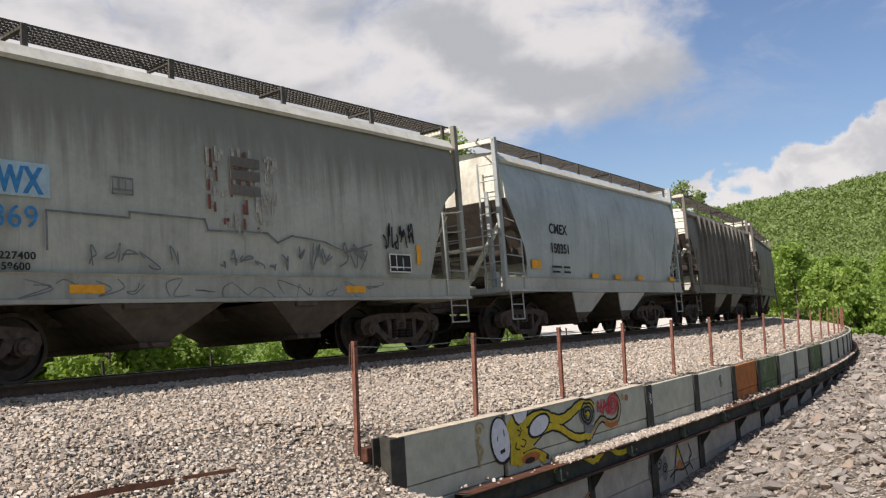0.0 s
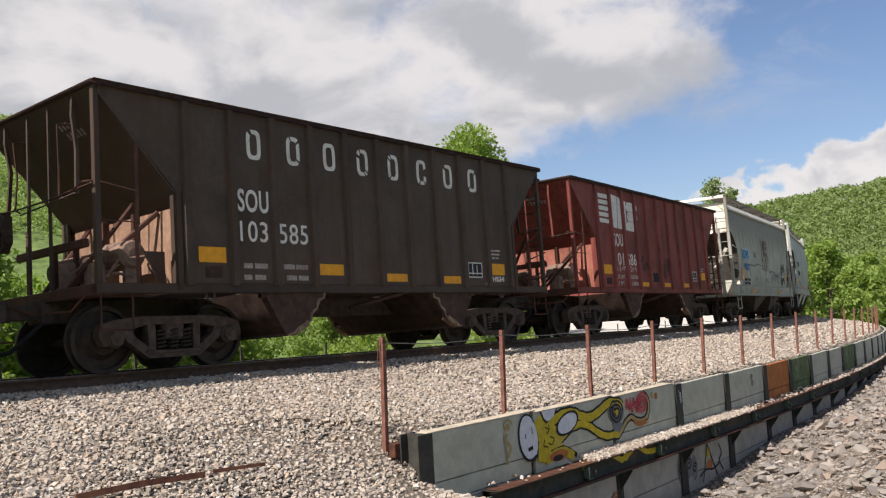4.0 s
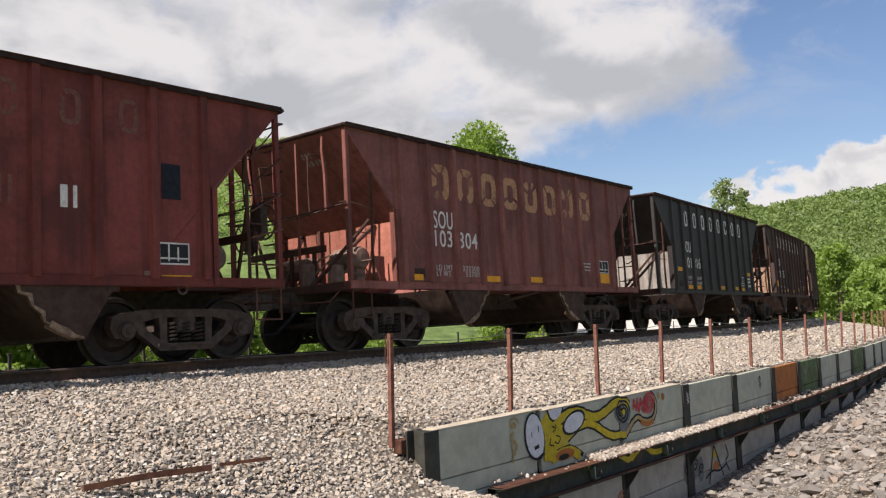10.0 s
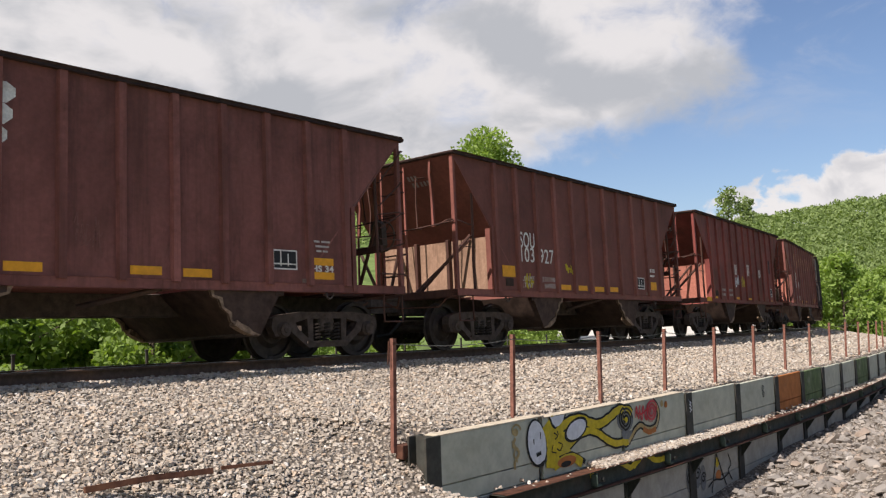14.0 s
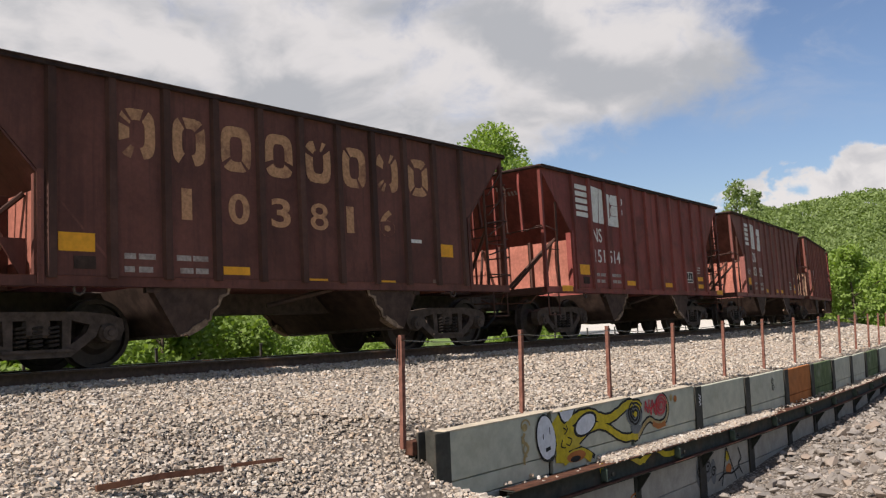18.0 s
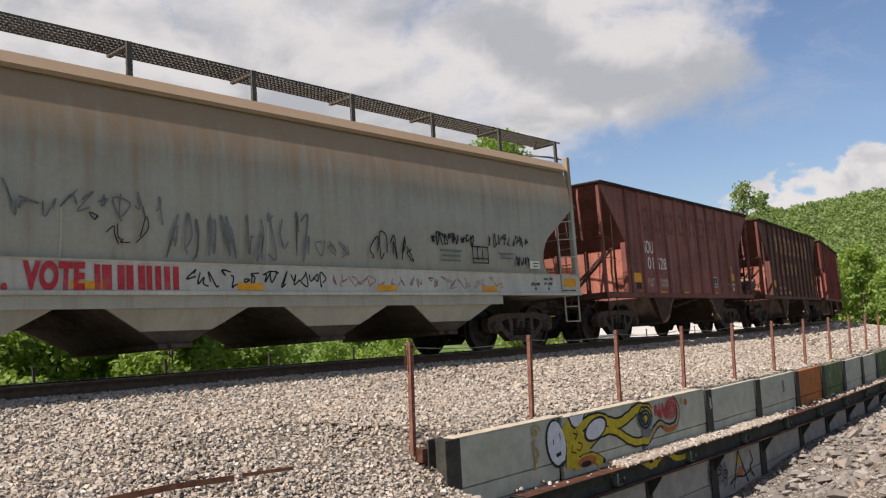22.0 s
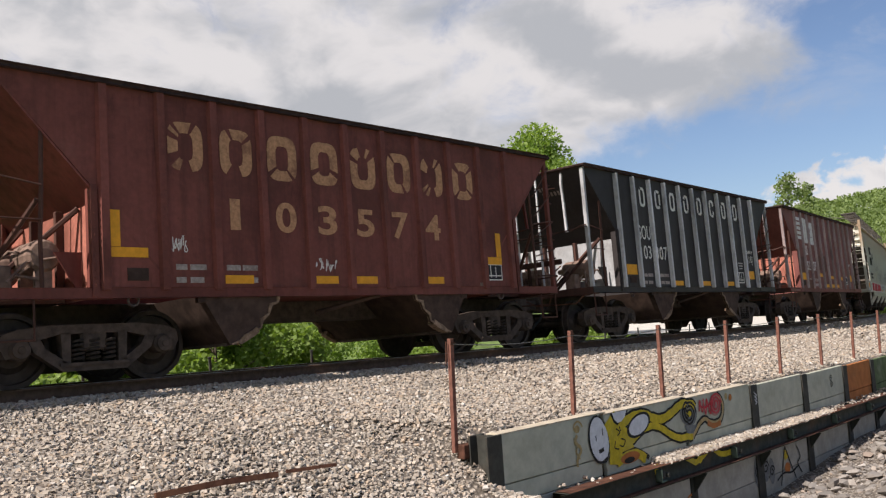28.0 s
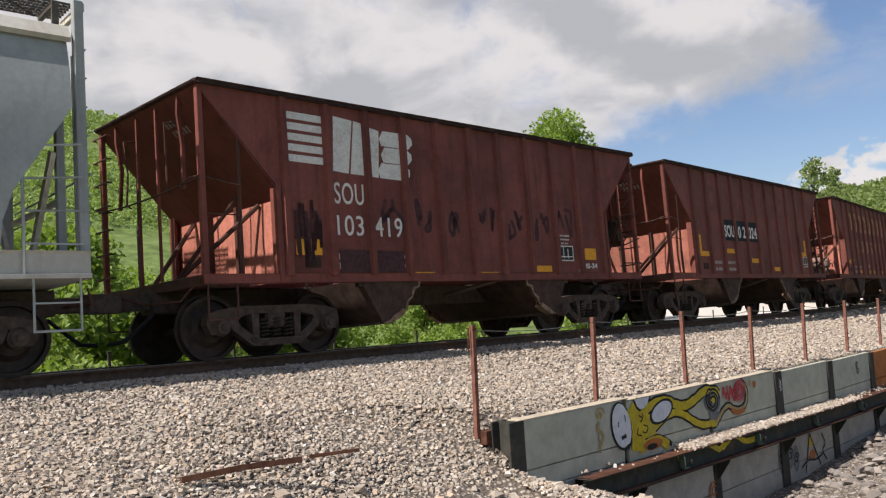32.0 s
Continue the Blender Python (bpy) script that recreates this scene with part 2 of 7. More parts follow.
PAINTS = {
    "maroon": paint("maroon_paint", (0.228, 0.088, 0.074), (0.10, 0.042, 0.033), 0.5, 0.6, 0.62, dusty=0.12),
    "red": paint("oxide_red_paint", (0.208, 0.055, 0.046), (0.085, 0.033, 0.026), 0.6, 0.62, 0.6, dusty=0.12),
    "brown": paint("brown_paint", (0.205, 0.076, 0.060), (0.135, 0.055, 0.044), 0.35, 0.35, 0.65, dusty=0.12),
    "umber": paint("dark_umber_paint", (0.054, 0.041, 0.037), (0.085, 0.038, 0.027), 0.5, 0.6, 0.62, (0.10, 0.055, 0.04), 0.12),
    "oxide": paint("dark_oxide_paint", (0.182, 0.060, 0.048), (0.09, 0.036, 0.027), 0.45, 0.5, 0.62, dusty=0.12),
    "chestnut": paint("dark_chestnut_paint", (0.150, 0.060, 0.047), (0.068, 0.033, 0.028), 0.5, 0.55, 0.62, (0.12, 0.06, 0.045), 0.12),
    # rust brown for posts; on end fittings it also stands for shade
    "rust_shade": paint("rusty_shaded_brown_paint", (0.085, 0.042, 0.033), (0.045, 0.026, 0.022), 0.5, 0.5, 0.65, (0.10, 0.055, 0.04), 0.12),
    "black": paint("black_paint", (0.043, 0.037, 0.037), (0.035, 0.028, 0.024), 0.35, 0.4, 0.55, (0.10, 0.10, 0.10), 0.15),
    "wine": paint("dull_wine_paint", (0.225, 0.082, 0.070), (0.12, 0.05, 0.042), 0.4, 0.5, 0.6, dusty=0.15),
    "dusky": paint("faded_black_paint", (0.074, 0.056, 0.045), (0.085, 0.050, 0.035), 0.5, 0.6, 0.6, dusty=0.12),
    "grey": paint("grey_hopper_paint", (0.395, 0.39, 0.34), (0.15, 0.13, 0.105), 0.2, 0.25, 0.55, (0.22, 0.20, 0.17), 0.35, (0.20, 0.18, 0.15), 0.25),
    "pale": paint("pale_grey_paint", (0.36, 0.385, 0.385), (0.22, 0.205, 0.18), 0.15, 0.3, 0.45, (0.30, 0.28, 0.25), 0.25, None, 0.3),
    "cream": paint("rust_streaked_grey_paint", (0.41, 0.40, 0.345), (0.27, 0.20, 0.14), 0.12, 0.35, 0.5, (0.30, 0.26, 0.21), 0.3, (0.33, 0.215, 0.13), 0.2),
    "sill": paint("dirty_white_sill_paint", (0.47, 0.46, 0.415), (0.34, 0.28, 0.22), 0.2, 0.4, 0.5, (0.40, 0.36, 0.30), 0.3, None, 0.3),
    # the next two hold the sunlight that catches ribs and end posts
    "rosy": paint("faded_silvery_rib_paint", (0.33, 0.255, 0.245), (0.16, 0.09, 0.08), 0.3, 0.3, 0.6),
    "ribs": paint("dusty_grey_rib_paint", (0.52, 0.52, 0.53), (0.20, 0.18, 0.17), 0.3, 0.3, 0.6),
    "slate": paint("slate_grey_paint", (0.165, 0.148, 0.132), (0.12, 0.09, 0.07), 0.35, 0.4, 0.55, dusty=0.25),
}
# sunlight on the covered cars' end faces is put into this white
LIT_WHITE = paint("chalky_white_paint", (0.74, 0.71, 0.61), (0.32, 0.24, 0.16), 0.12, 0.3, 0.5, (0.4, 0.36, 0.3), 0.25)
TRUCK = plain("greasy_cast_steel", (0.085, 0.064, 0.054), 0.4, 9, 0.85, 0.0, (0.085, 0.062, 0.048), 0.6)
SOOT = plain("sooty_top_edge", (0.052, 0.031, 0.026), 0.35, 9, 0.85, 0.0, (0.07, 0.03, 0.024), 0.4)
CHUTE = plain("grimy_chute_steel", (0.062, 0.040, 0.032), 0.4, 5, 0.9, 0.0, (0.10, 0.062, 0.045), 0.5)
LOWER = plain("pale_lower_panel", (0.37, 0.36, 0.31), 0.18, 4, 0.85, 0.0, (0.24, 0.22, 0.17), 0.55)
# faded bulkhead paints, lightened further to hold the sun on the sheets
CHALK_LIT = {"red": paint("chalky_sunlit_red_bulkhead", (0.40, 0.148, 0.108), (0.22, 0.09, 0.06), 0.3, 0.4, 0.7, coarse=0.8), "black": paint("chalky_sunlit_grey_bulkhead", (0.27, 0.24, 0.215), (0.15, 0.12, 0.09), 0.3, 0.4, 0.7, coarse=0.8), "tan": paint("chalky_sunlit_tan_bulkhead", (0.34, 0.21, 0.145), (0.20, 0.11, 0.07), 0.3, 0.4, 0.7, coarse=0.8)}
GEAR = plain("dusty_brake_gear", (0.24, 0.16, 0.125), 0.3, 9, 0.85, 0.0, (0.09, 0.06, 0.05), 0.5)
SPRING = plain("dark_spring_steel", (0.040, 0.031, 0.026), 0.3, 12, 0.75)
CRUST = plain("flaking_rust_crust", (0.25, 0.175, 0.12), 0.45, 16, 0.9, 0.0, (0.11, 0.068, 0.05), 0.75)
UNDERFRAME = plain("dark_underframe_paint", (0.085, 0.07, 0.058), 0.3, 5, 0.85, 0.0, (0.08, 0.06, 0.05), 0.6)
WHEEL = plain("dark_wheel_steel", (0.058, 0.045, 0.039), 0.35, 7, 0.6, 0.4, (0.07, 0.05, 0.04), 0.5)
TREAD = plain("worn_rim_steel", (0.16, 0.15, 0.145), 0.25, 12, 0.4, 0.8)
RUST = plain("rusty_steel", (0.105, 0.048, 0.032), 0.35, 11, 0.85, 0.1, (0.19, 0.09, 0.05), 0.5)
POST = plain("rust_red_post_steel", (0.21, 0.095, 0.07), 0.3, 14, 0.85, 0.0, (0.12, 0.055, 0.04), 0.6)
RAIL = plain("brown_rail_steel", (0.13, 0.08, 0.056), 0.3, 10, 0.75, 0.2)
RAILTOP = plain("polished_rail_head", (0.32, 0.31, 0.30), 0.15, 6, 0.3, 0.9)
TIE = plain("creosoted_timber", (0.045, 0.035, 0.028), 0.4, 6, 0.9)
DECK = plain("weathered_panel", (0.455, 0.455, 0.365), 0.14, 5, 0.85, 0.0, (0.35, 0.335, 0.255), 0.55)
ORANGE_PANEL = plain("orange_panel", (0.42, 0.15, 0.045), 0.2, 5, 0.8, 0.0, (0.30, 0.16, 0.08), 0.4)
GREEN_PANEL = plain("dark_green_panel", (0.105, 0.145, 0.065), 0.3, 5, 0.85, 0.0, (0.33, 0.34, 0.27), 0.55)
PILE = plain("dark_pile_steel", (0.055, 0.055, 0.048), 0.25, 8, 0.8, 0.1, (0.11, 0.075, 0.05), 0.45)
WALER = plain("dark_beam_steel", (0.046, 0.050, 0.040), 0.3, 8, 0.8, 0.0, (0.12, 0.075, 0.05), 0.55)
BRACKET = plain("green_bracket_steel", (0.085, 0.115, 0.09), 0.25, 9, 0.8, 0.0, (0.08, 0.06, 0.045), 0.5)
YELLOW = plain("reflector_yellow", (0.80, 0.36, 0.03), 0.12, 9, 0.6, 0.0, (0.45, 0.22, 0.05), 0.35, 0.0)
STENCIL = plain("stencil_white", (0.74, 0.71, 0.66), 0.15, 24, 0.8, 0.0, (0.34, 0.25, 0.21), 0.45, 0.0)
FADED = plain("faded_cream_lettering", (0.50, 0.265, 0.145), 0.25, 18, 0.85, 0.0, (0.17, 0.07, 0.05), 0.75, 0.0)
WORN = plain("worn_white_stencil", (0.52, 0.48, 0.44), 0.25, 24, 0.85, 0.0, (0.22, 0.15, 0.125), 0.5, 0.0)
FAINT = plain("faint_worn_stencil", (0.36, 0.31, 0.28), 0.3, 24, 0.85, 0.0, (0.16, 0.10, 0.085), 0.6, 0.0)
CHALKY = plain("rubbed_grey_chalk", (0.065, 0.066, 0.07), 0.3, 10, 0.85, 0.0, (0.045, 0.042, 0.045), 0.6, 0.0)
GHOST = plain("ghosted_lettering", (0.19, 0.085, 0.07), 0.25, 18, 0.85, 0.0, (0.13, 0.045, 0.035), 0.75, 0.0)
INK = plain("black_lettering", (0.03, 0.03, 0.032), 0.2, 14, 0.7, 0.0, None, 0, 0.0)
BLUEINK = plain("blue_lettering", (0.05, 0.22, 0.46), 0.2, 14, 0.7, 0.0, None, 0, 0.0)
THIN = plain("thin_dark_spray", (0.072, 0.036, 0.038), 0.3, 14, 0.8, 0.0, (0.13, 0.045, 0.038), 0.55, 0.0)
DARKBLUE = plain("blue_black_spray", (0.020, 0.023, 0.031), 0.3, 14, 0.8, 0.0, None, 0, 0.0)
PALEBLUE = plain("pale_blue_patch", (0.40, 0.52, 0.58), 0.12, 9, 0.7, 0.0, None, 0, 0.0)
REDSPRAY = plain("red_spray_paint", (0.50, 0.045, 0.06), 0.25, 20, 0.7, 0.0, (0.42, 0.25, 0.22), 0.35, 0.0)
YELLOWSPRAY = plain("yellow_spray_paint", (0.55, 0.42, 0.03), 0.2, 12, 0.8, 0.0, (0.40, 0.36, 0.12), 0.4, 0.0)
PINKSPRAY = plain("washed_red_spray", (0.36, 0.17, 0.15), 0.25, 20, 0.8, 0.0, (0.38, 0.33, 0.29), 0.5, 0.0)
WHITESPRAY = plain("white_spray_paint", (0.66, 0.67, 0.70), 0.12, 12, 0.8, 0.0, None, 0, 0.0)
BLACKSPRAY = plain("black_spray_paint", (0.03, 0.03, 0.028), 0.2, 12, 0.8, 0.0, None, 0, 0.0)
TANSPRAY = plain("tan_spray_paint", (0.40, 0.30, 0.14), 0.2, 12, 0.8, 0.0, (0.34, 0.36, 0.33), 0.6, 0.0)
GREYSPRAY = plain("thin_grey_spray_paint", (0.17, 0.18, 0.18), 0.2, 12, 0.8, 0.0, (0.3, 0.31, 0.3), 0.5, 0.0)
GRATE = plain("dark_grating_steel", (0.11, 0.10, 0.088), 0.25, 10, 0.75, 0.2)
HOSE = plain("black_rubber", (0.02, 0.02, 0.02), 0.2, 10, 0.7)
BALLAST = stone_material("ballast_stone", [(0, (0.29, 0.245, 0.205)), (0.3, (0.445, 0.385, 0.32)), (0.62, (0.54, 0.475, 0.395)), (0.80, (0.49, 0.375, 0.275)), (0.95, (0.57, 0.51, 0.445)), (1, (0.70, 0.66, 0.60))])


def pebbles(n, b):
    v = where(n)
    cell = n.add("ShaderNodeTexVoronoi", Vector=v, Scale=19.0)
    c = n.ramp(n.add("ShaderNodeSeparateColor", i0=cell.outputs["Color"]).outputs[0], [(0, (0.22, 0.185, 0.15)), (0.4, (0.39, 0.33, 0.275)), (0.75, (0.49, 0.43, 0.36)), (1, (0.60, 0.545, 0.475))])
    edge = n.grey(cell.outputs["Distance"], 0.55, 0.2)
    c = n.mix(edge, (0.13, 0.108, 0.088), c)
    n.put(b, "Base Color", n.mix(n.math("MULTIPLY", n.grey(n.noise(v, 0.5, 4, 0.6), 0.5, 0.75), 0.25), c, (0.30, 0.23, 0.17, 1)))
    bump(n, b, cell.outputs["Distance"], 1.0, -0.03)


BED = material("ballast_bed", pebbles, 0.95, spec=0.2)
RUBBLE = stone_material("rubble_stone", [(0, (0.17, 0.152, 0.138)), (0.35, (0.265, 0.24, 0.215)), (0.7, (0.35, 0.315, 0.28)), (0.88, (0.33, 0.255, 0.20)), (1, (0.48, 0.44, 0.40))])
BARK = plain("bark", (0.11, 0.085, 0.065), 0.35, 9, 0.9)
LEAF = leaf_material("spring_leaves", (0.15, 0.225, 0.05), (0.295, 0.395, 0.105), 0.40)
LEAF_FAR = leaf_material("distant_leaves", (0.13, 0.185, 0.062), (0.245, 0.31, 0.115), 0.3)
LEAF_HILL = leaf_material("hillside_scrub_leaves", (0.20, 0.275, 0.09), (0.30, 0.385, 0.145), 0.35)
GRASS = leaf_material("meadow_grass", (0.12, 0.20, 0.03), (0.30, 0.42, 0.09), 0.3)
SOIL = plain("green_hillside", (0.115, 0.165, 0.05), 0.4, 0.6, 0.95, 0.0, (0.19, 0.25, 0.09), 0.6, 0.6)
PATCH = plain("peeled_decal", (0.36, 0.33, 0.29), 0.3, 16, 0.8, 0.0, (0.50, 0.48, 0.44), 0.8, 0.0)
COPING = plain("weathered_plank", (0.50, 0.43, 0.33), 0.2, 7, 0.85, 0.0, (0.34, 0.28, 0.21), 0.5)
SAND = plain("pale_gravel", (0.55, 0.52, 0.47), 0.15, 1.5, 0.95)

# ---- mesh helpers ----


class Shape:
    """Collects vertices and faces for one mesh."""

    def __init__(self):
        self.v, self.f = [], []

    def add(self, verts, faces):
        k = len(self.v)
        self.v += [tuple(p) for p in verts]
        self.f += [tuple(i + k for i in q) for q in faces]
        return self

    def box(self, x0, x1, y0, y1, z0, z1, bev=0.0):
        if bev <= 0:
            return self.add([(x, y, z) for x in (x0, x1) for y in (y0, y1) for z in (z0, z1)],
                            [(0, 1, 3, 2), (4, 6, 7, 5), (0, 4, 5, 1), (2, 3, 7, 6), (0, 2, 6, 4), (1, 5, 7, 3)])
        b = bev
        prof = [(y0 + b, z0), (y1 - b, z0), (y1, z0 + b), (y1, z1 - b), (y1 - b, z1), (y0 + b, z1), (y0, z1 - b), (y0, z0 + b)]
        v, n = [], 8
        cy, cz = (y0 + y1) / 2, (z0 + z1) / 2
        for x, k in ((x0, 1), (x0 + b, 0), (x1 - b, 0), (x1, 1)):
            for y, z in prof:
                v.append((x, y + (b * (1 if y < cy else -1) * k), z + (b * (1 if z < cz else -1) * k)))
        f = [tuple(range(n - 1, -1, -1)), tuple(range(3 * n, 4 * n))]
        f += [(r * n + i, r * n + (i + 1) % n, (r + 1) * n + (i + 1) % n, (r + 1) * n + i) for r in range(3) for i in range(n)]
        return self.add(v, f)

    def prism(self, poly, axis, a, b):
        """A flat outline, pushed along an axis: 'y' takes (x, z), 'x' takes (y, z), 'z' takes (x, y)."""
        def at(p, d):
            return {"y": (p[0], d, p[1]), "x": (d, p[0], p[1]), "z": (p[0], p[1], d)}[axis]
        n = len(poly)
        v = [at(p, a) for p in poly] + [at(p, b) for p in poly]
        f = [tuple(range(n)), tuple(range(2 * n - 1, n - 1, -1))] + [(i, i + n, (i + 1) % n + n, (i + 1) % n) for i in range(n)]
        return self.add(v, f)

    def tube(self, a, b, r, n=8, r2=None, caps=True):
        a, b = Vector(a), Vector(b)
        d = (b - a).normalized()
        u = d.orthogonal().normalized()
        w = d.cross(u)
        v = [c + (u * math.cos(2 * math.pi * i / n) + w * math.sin(2 * math.pi * i / n)) * q for c, q in ((a, r), (b, r if r2 is None else r2)) for i in range(n)]
        f = [(i, (i + 1) % n, (i + 1) % n + n, i + n) for i in range(n)]
        if caps:
            f += [tuple(range(n - 1, -1, -1)), tuple(range(n, 2 * n))]
        return self.add(v, f)

    def path(self, pts, r, n=6):
        """A bent rod swept through the points; closed where the first is the last."""
        p = [Vector(q) for q in pts]
        loop = (p[0] - p[-1]).length < 1e-6
        if loop:
            p.pop()
        m = len(p)
        u, v = None, []
        for i in range(m):
            a = p[i - 1] if loop or i else p[i]
            b = p[(i + 1) % m] if loop or i < m - 1 else p[i]
            d1, d2 = (p[i] - a).normalized(), (b - p[i]).normalized()
            d = d1 + d2
            d = d.normalized() if d.length > 1e-3 else d2
            u = d.orthogonal().normalized() if u is None else (u - d * u.dot(d)).normalized()
            w = d.cross(u)
            k = r / max(0.6, d.dot(d2) if d2.length else 1.0)
            v += [p[i] + (u * math.cos(2 * math.pi * j / n) + w * math.sin(2 * math.pi * j / n)) * k for j in range(n)]
        f = [(i * n + j, i * n + (j + 1) % n, ((i + 1) % m) * n + (j + 1) % n, ((i + 1) % m) * n + j) for i in range(m if loop else m - 1) for j in range(n)]
        if not loop:
            f += [tuple(range(n - 1, -1, -1)), tuple(range((m - 1) * n, m * n))]
        return self.add(v, f)

    def lathe(self, prof, n=20, axis="y", at=(0, 0, 0)):
        """prof: (along the axis, radius)."""
        v = []
        for h, r in prof:
            for i in range(n):
                c, s = r * math.cos(2 * math.pi * i / n), r * math.sin(2 * math.pi * i / n)
                p = {"y": (c, h, s), "x": (h, c, s), "z": (c, s, h)}[axis]
                v.append((p[0] + at[0], p[1] + at[1], p[2] + at[2]))
        f = [(k * n + i, k * n + (i + 1) % n, (k + 1) * n + (i + 1) % n, (k + 1) * n + i) for k in range(len(prof) - 1) for i in range(n)]
        f += [tuple(range(n - 1, -1, -1)), tuple(range((len(prof) - 1) * n, len(prof) * n))]
        return self.add(v, f)

    def grid(self, rows, cols, fn, close=False):
        k = [fn(i, j) for i in range(rows) for j in range(cols)]
        return self.add(k, [(i * cols + j, i * cols + j + 1, (i + 1) * cols + j + 1, (i + 1) * cols + j) for i in range(rows - 1) for j in range(cols - 1)])

    def mesh(self, name, mat, smooth=False):
        m = bpy.data.meshes.new(name)
        m.from_pydata(self.v, [], self.f)
        m.materials.append(mat)
        m.validate()
        b = bmesh.new()
        b.from_mesh(m)
        bmesh.ops.recalc_face_normals(b, faces=b.faces[:])
        b.to_mesh(m)
        b.free()
        if smooth:
            m.polygons.foreach_set("use_smooth", [True] * len(m.polygons))
        return m


def part(name, shape, mat, parent, label="", smooth=False, m=None):
    data = shape if isinstance(shape, bpy.types.Mesh) else shape.mesh(name, mat, smooth)
    ob = new(name, data)
    if parent is not None:
        ob.parent = parent
    if m is not None:
        ob.matrix_basis = m
    if label:
        ob["label"] = label
    return ob


def thing(name, label, category, group="", m=None):
    ob = new(name)
    ob.empty_display_size = 0.3
    if m is not None:
        ob.matrix_basis = m
    return tagged(ob, label, category, group)


def quick_mesh(name, verts, quads, mat, flat=False):
    """A large mesh of quads or triangles from numpy arrays."""
    m = bpy.data.meshes.new(name)
    k = quads.shape[1]
    m.vertices.add(len(verts))
    m.vertices.foreach_set("co", verts.astype(np.float32).ravel())
    m.loops.add(len(quads) * k)
    m.loops.foreach_set("vertex_index", quads.astype(np.int32).ravel())
    m.polygons.add(len(quads))
    m.polygons.foreach_set("loop_start", np.arange(0, len(quads) * k, k, dtype=np.int32))
    m.update(calc_edges=True)
    m.materials.append(mat)
    if flat:
        m.shade_flat()
    return m


# ---- the line of the track ----
HALF = 1.575                         # half the width of a car
HEADING, NEAREST, GRADE, LEAN = 46.89, 10.26, -0.01354, 1.6
S_STEP = 0.25
S_AXIS = np.arange(-235, 285, S_STEP)
_k = np.clip(S_AXIS, 0, 38.76)
_bend = 1 / 230.58 + 2.224e-5 * _k + 1.4838e-6 * _k * _k
_zero = int(round(235 / S_STEP))
_turn = np.concatenate([[0], np.cumsum((_bend[1:] + _bend[:-1]) / 2 * S_STEP)])
_turn = _turn - _turn[_zero] + radians(HEADING)
_x = np.concatenate([[0], np.cumsum((np.cos(_turn[1:]) + np.cos(_turn[:-1])) / 2 * S_STEP)])
_y = np.concatenate([[0], np.cumsum((np.sin(_turn[1:]) + np.sin(_turn[:-1])) / 2 * S_STEP)])
SIDE_X = _x - _x[_zero] - NEAREST * math.sin(radians(HEADING))
SIDE_Y = _y - _y[_zero] + NEAREST * math.cos(radians(HEADING))


def along(s, out=0.0):
    """Place and heading at s metres along the near side of the cars; out: metres from there towards the camera's side."""
    x, y, h = (np.interp(s, S_AXIS, a) for a in (SIDE_X, SIDE_Y, _turn))
    return x + out * np.sin(h), y - out * np.cos(h), h


def centre(s):
    x, y, h = along(s, -HALF)
    return Vector((x, y, GRADE * s)), h


def car_pose(s, base):
    """Pose of a car whose middle is at s, with its trucks base metres either side."""
    a, _ = centre(s - base)
    b, _ = centre(s + base)
    ax = (b - a).normalized()
    ay = Vector((0, 0, 1)).cross(ax).normalized()
    up = ax.cross(ay)
    m = Matrix((ax, ay, up)).transposed().to_4x4()
    m.translation = (a + b) / 2 - Vector((0, 0, 0.02))
    return m @ Matrix.Rotation(radians(-LEAN), 4, "X")


def smooth(a, b, x):
    t = np.clip((x - a) / (b - a), 0, 1)
    return t * t * (3 - 2 * t)


# ---- ground ----
WALL_OUT, WALL_START, WALL_STEP, WALL_N = 3.45, 6.97, 2.20, 24


def deck_z(s, out):
    """Top of the ballast, out metres from the cars' near side."""
    z = np.interp(out, [-7.5, -5.6, -4.4, -2.6, -2.2, -0.95, -0.7, -0.2, 0.4, 1.6, 2.9, 3.5], [-1.6, -0.75, -0.20, -0.18, -0.22, -0.22, -0.165, -0.17, -0.285, -0.47, -0.67, -0.83])
    return z + GRADE * s - slump(s, out)


def slump(s, out):
    """The ballast slips down towards the foot of the wall's end pile."""
    lip = np.interp(s, [3.0, 5.2, 6.4, 7.0], [1.9, 1.9, 2.3, 3.0])
    k = np.clip((out - lip) / (3.75 - lip), 0, 1)
    return 0.54 * smooth(2.0, 6.8, s) * smooth(7.45, 7.2, s) * k * smooth(9.0, 4.2, out)


def foot_z(s, out):
    """Ground outside the wall: a ballast slope that falls into a gully along the wall's foot, then rubble."""
    near = -0.80 - (np.minimum(out, 6.0) - 3.4) * 0.27 - (out - 3.4) * 0.01
    foot = np.interp(s, [-40, 4.9, 7.0, 7.8, 8.6, 11, 15, 18.6, 24, 45, 60], [-0.78, -0.8, -1.50, -1.85, -2.4, -2.9, -2.85, -2.6, -2.6, -2.4, -2.3])
    far = np.interp(s, [-40, 6.4, 7.4, 8.6, 11, 14, 24, 45, 60], [-1.5, -1.5, -1.85, -2.4, -2.2, -1.6, -1.65, -2.1, -2.8])
    z = foot + (far - foot) * smooth(3.7, 8.5, out)
    k = smooth(6.6, 7.3, s)
    near = near - slump(s, out)
    return near * (1 - k) + z * k


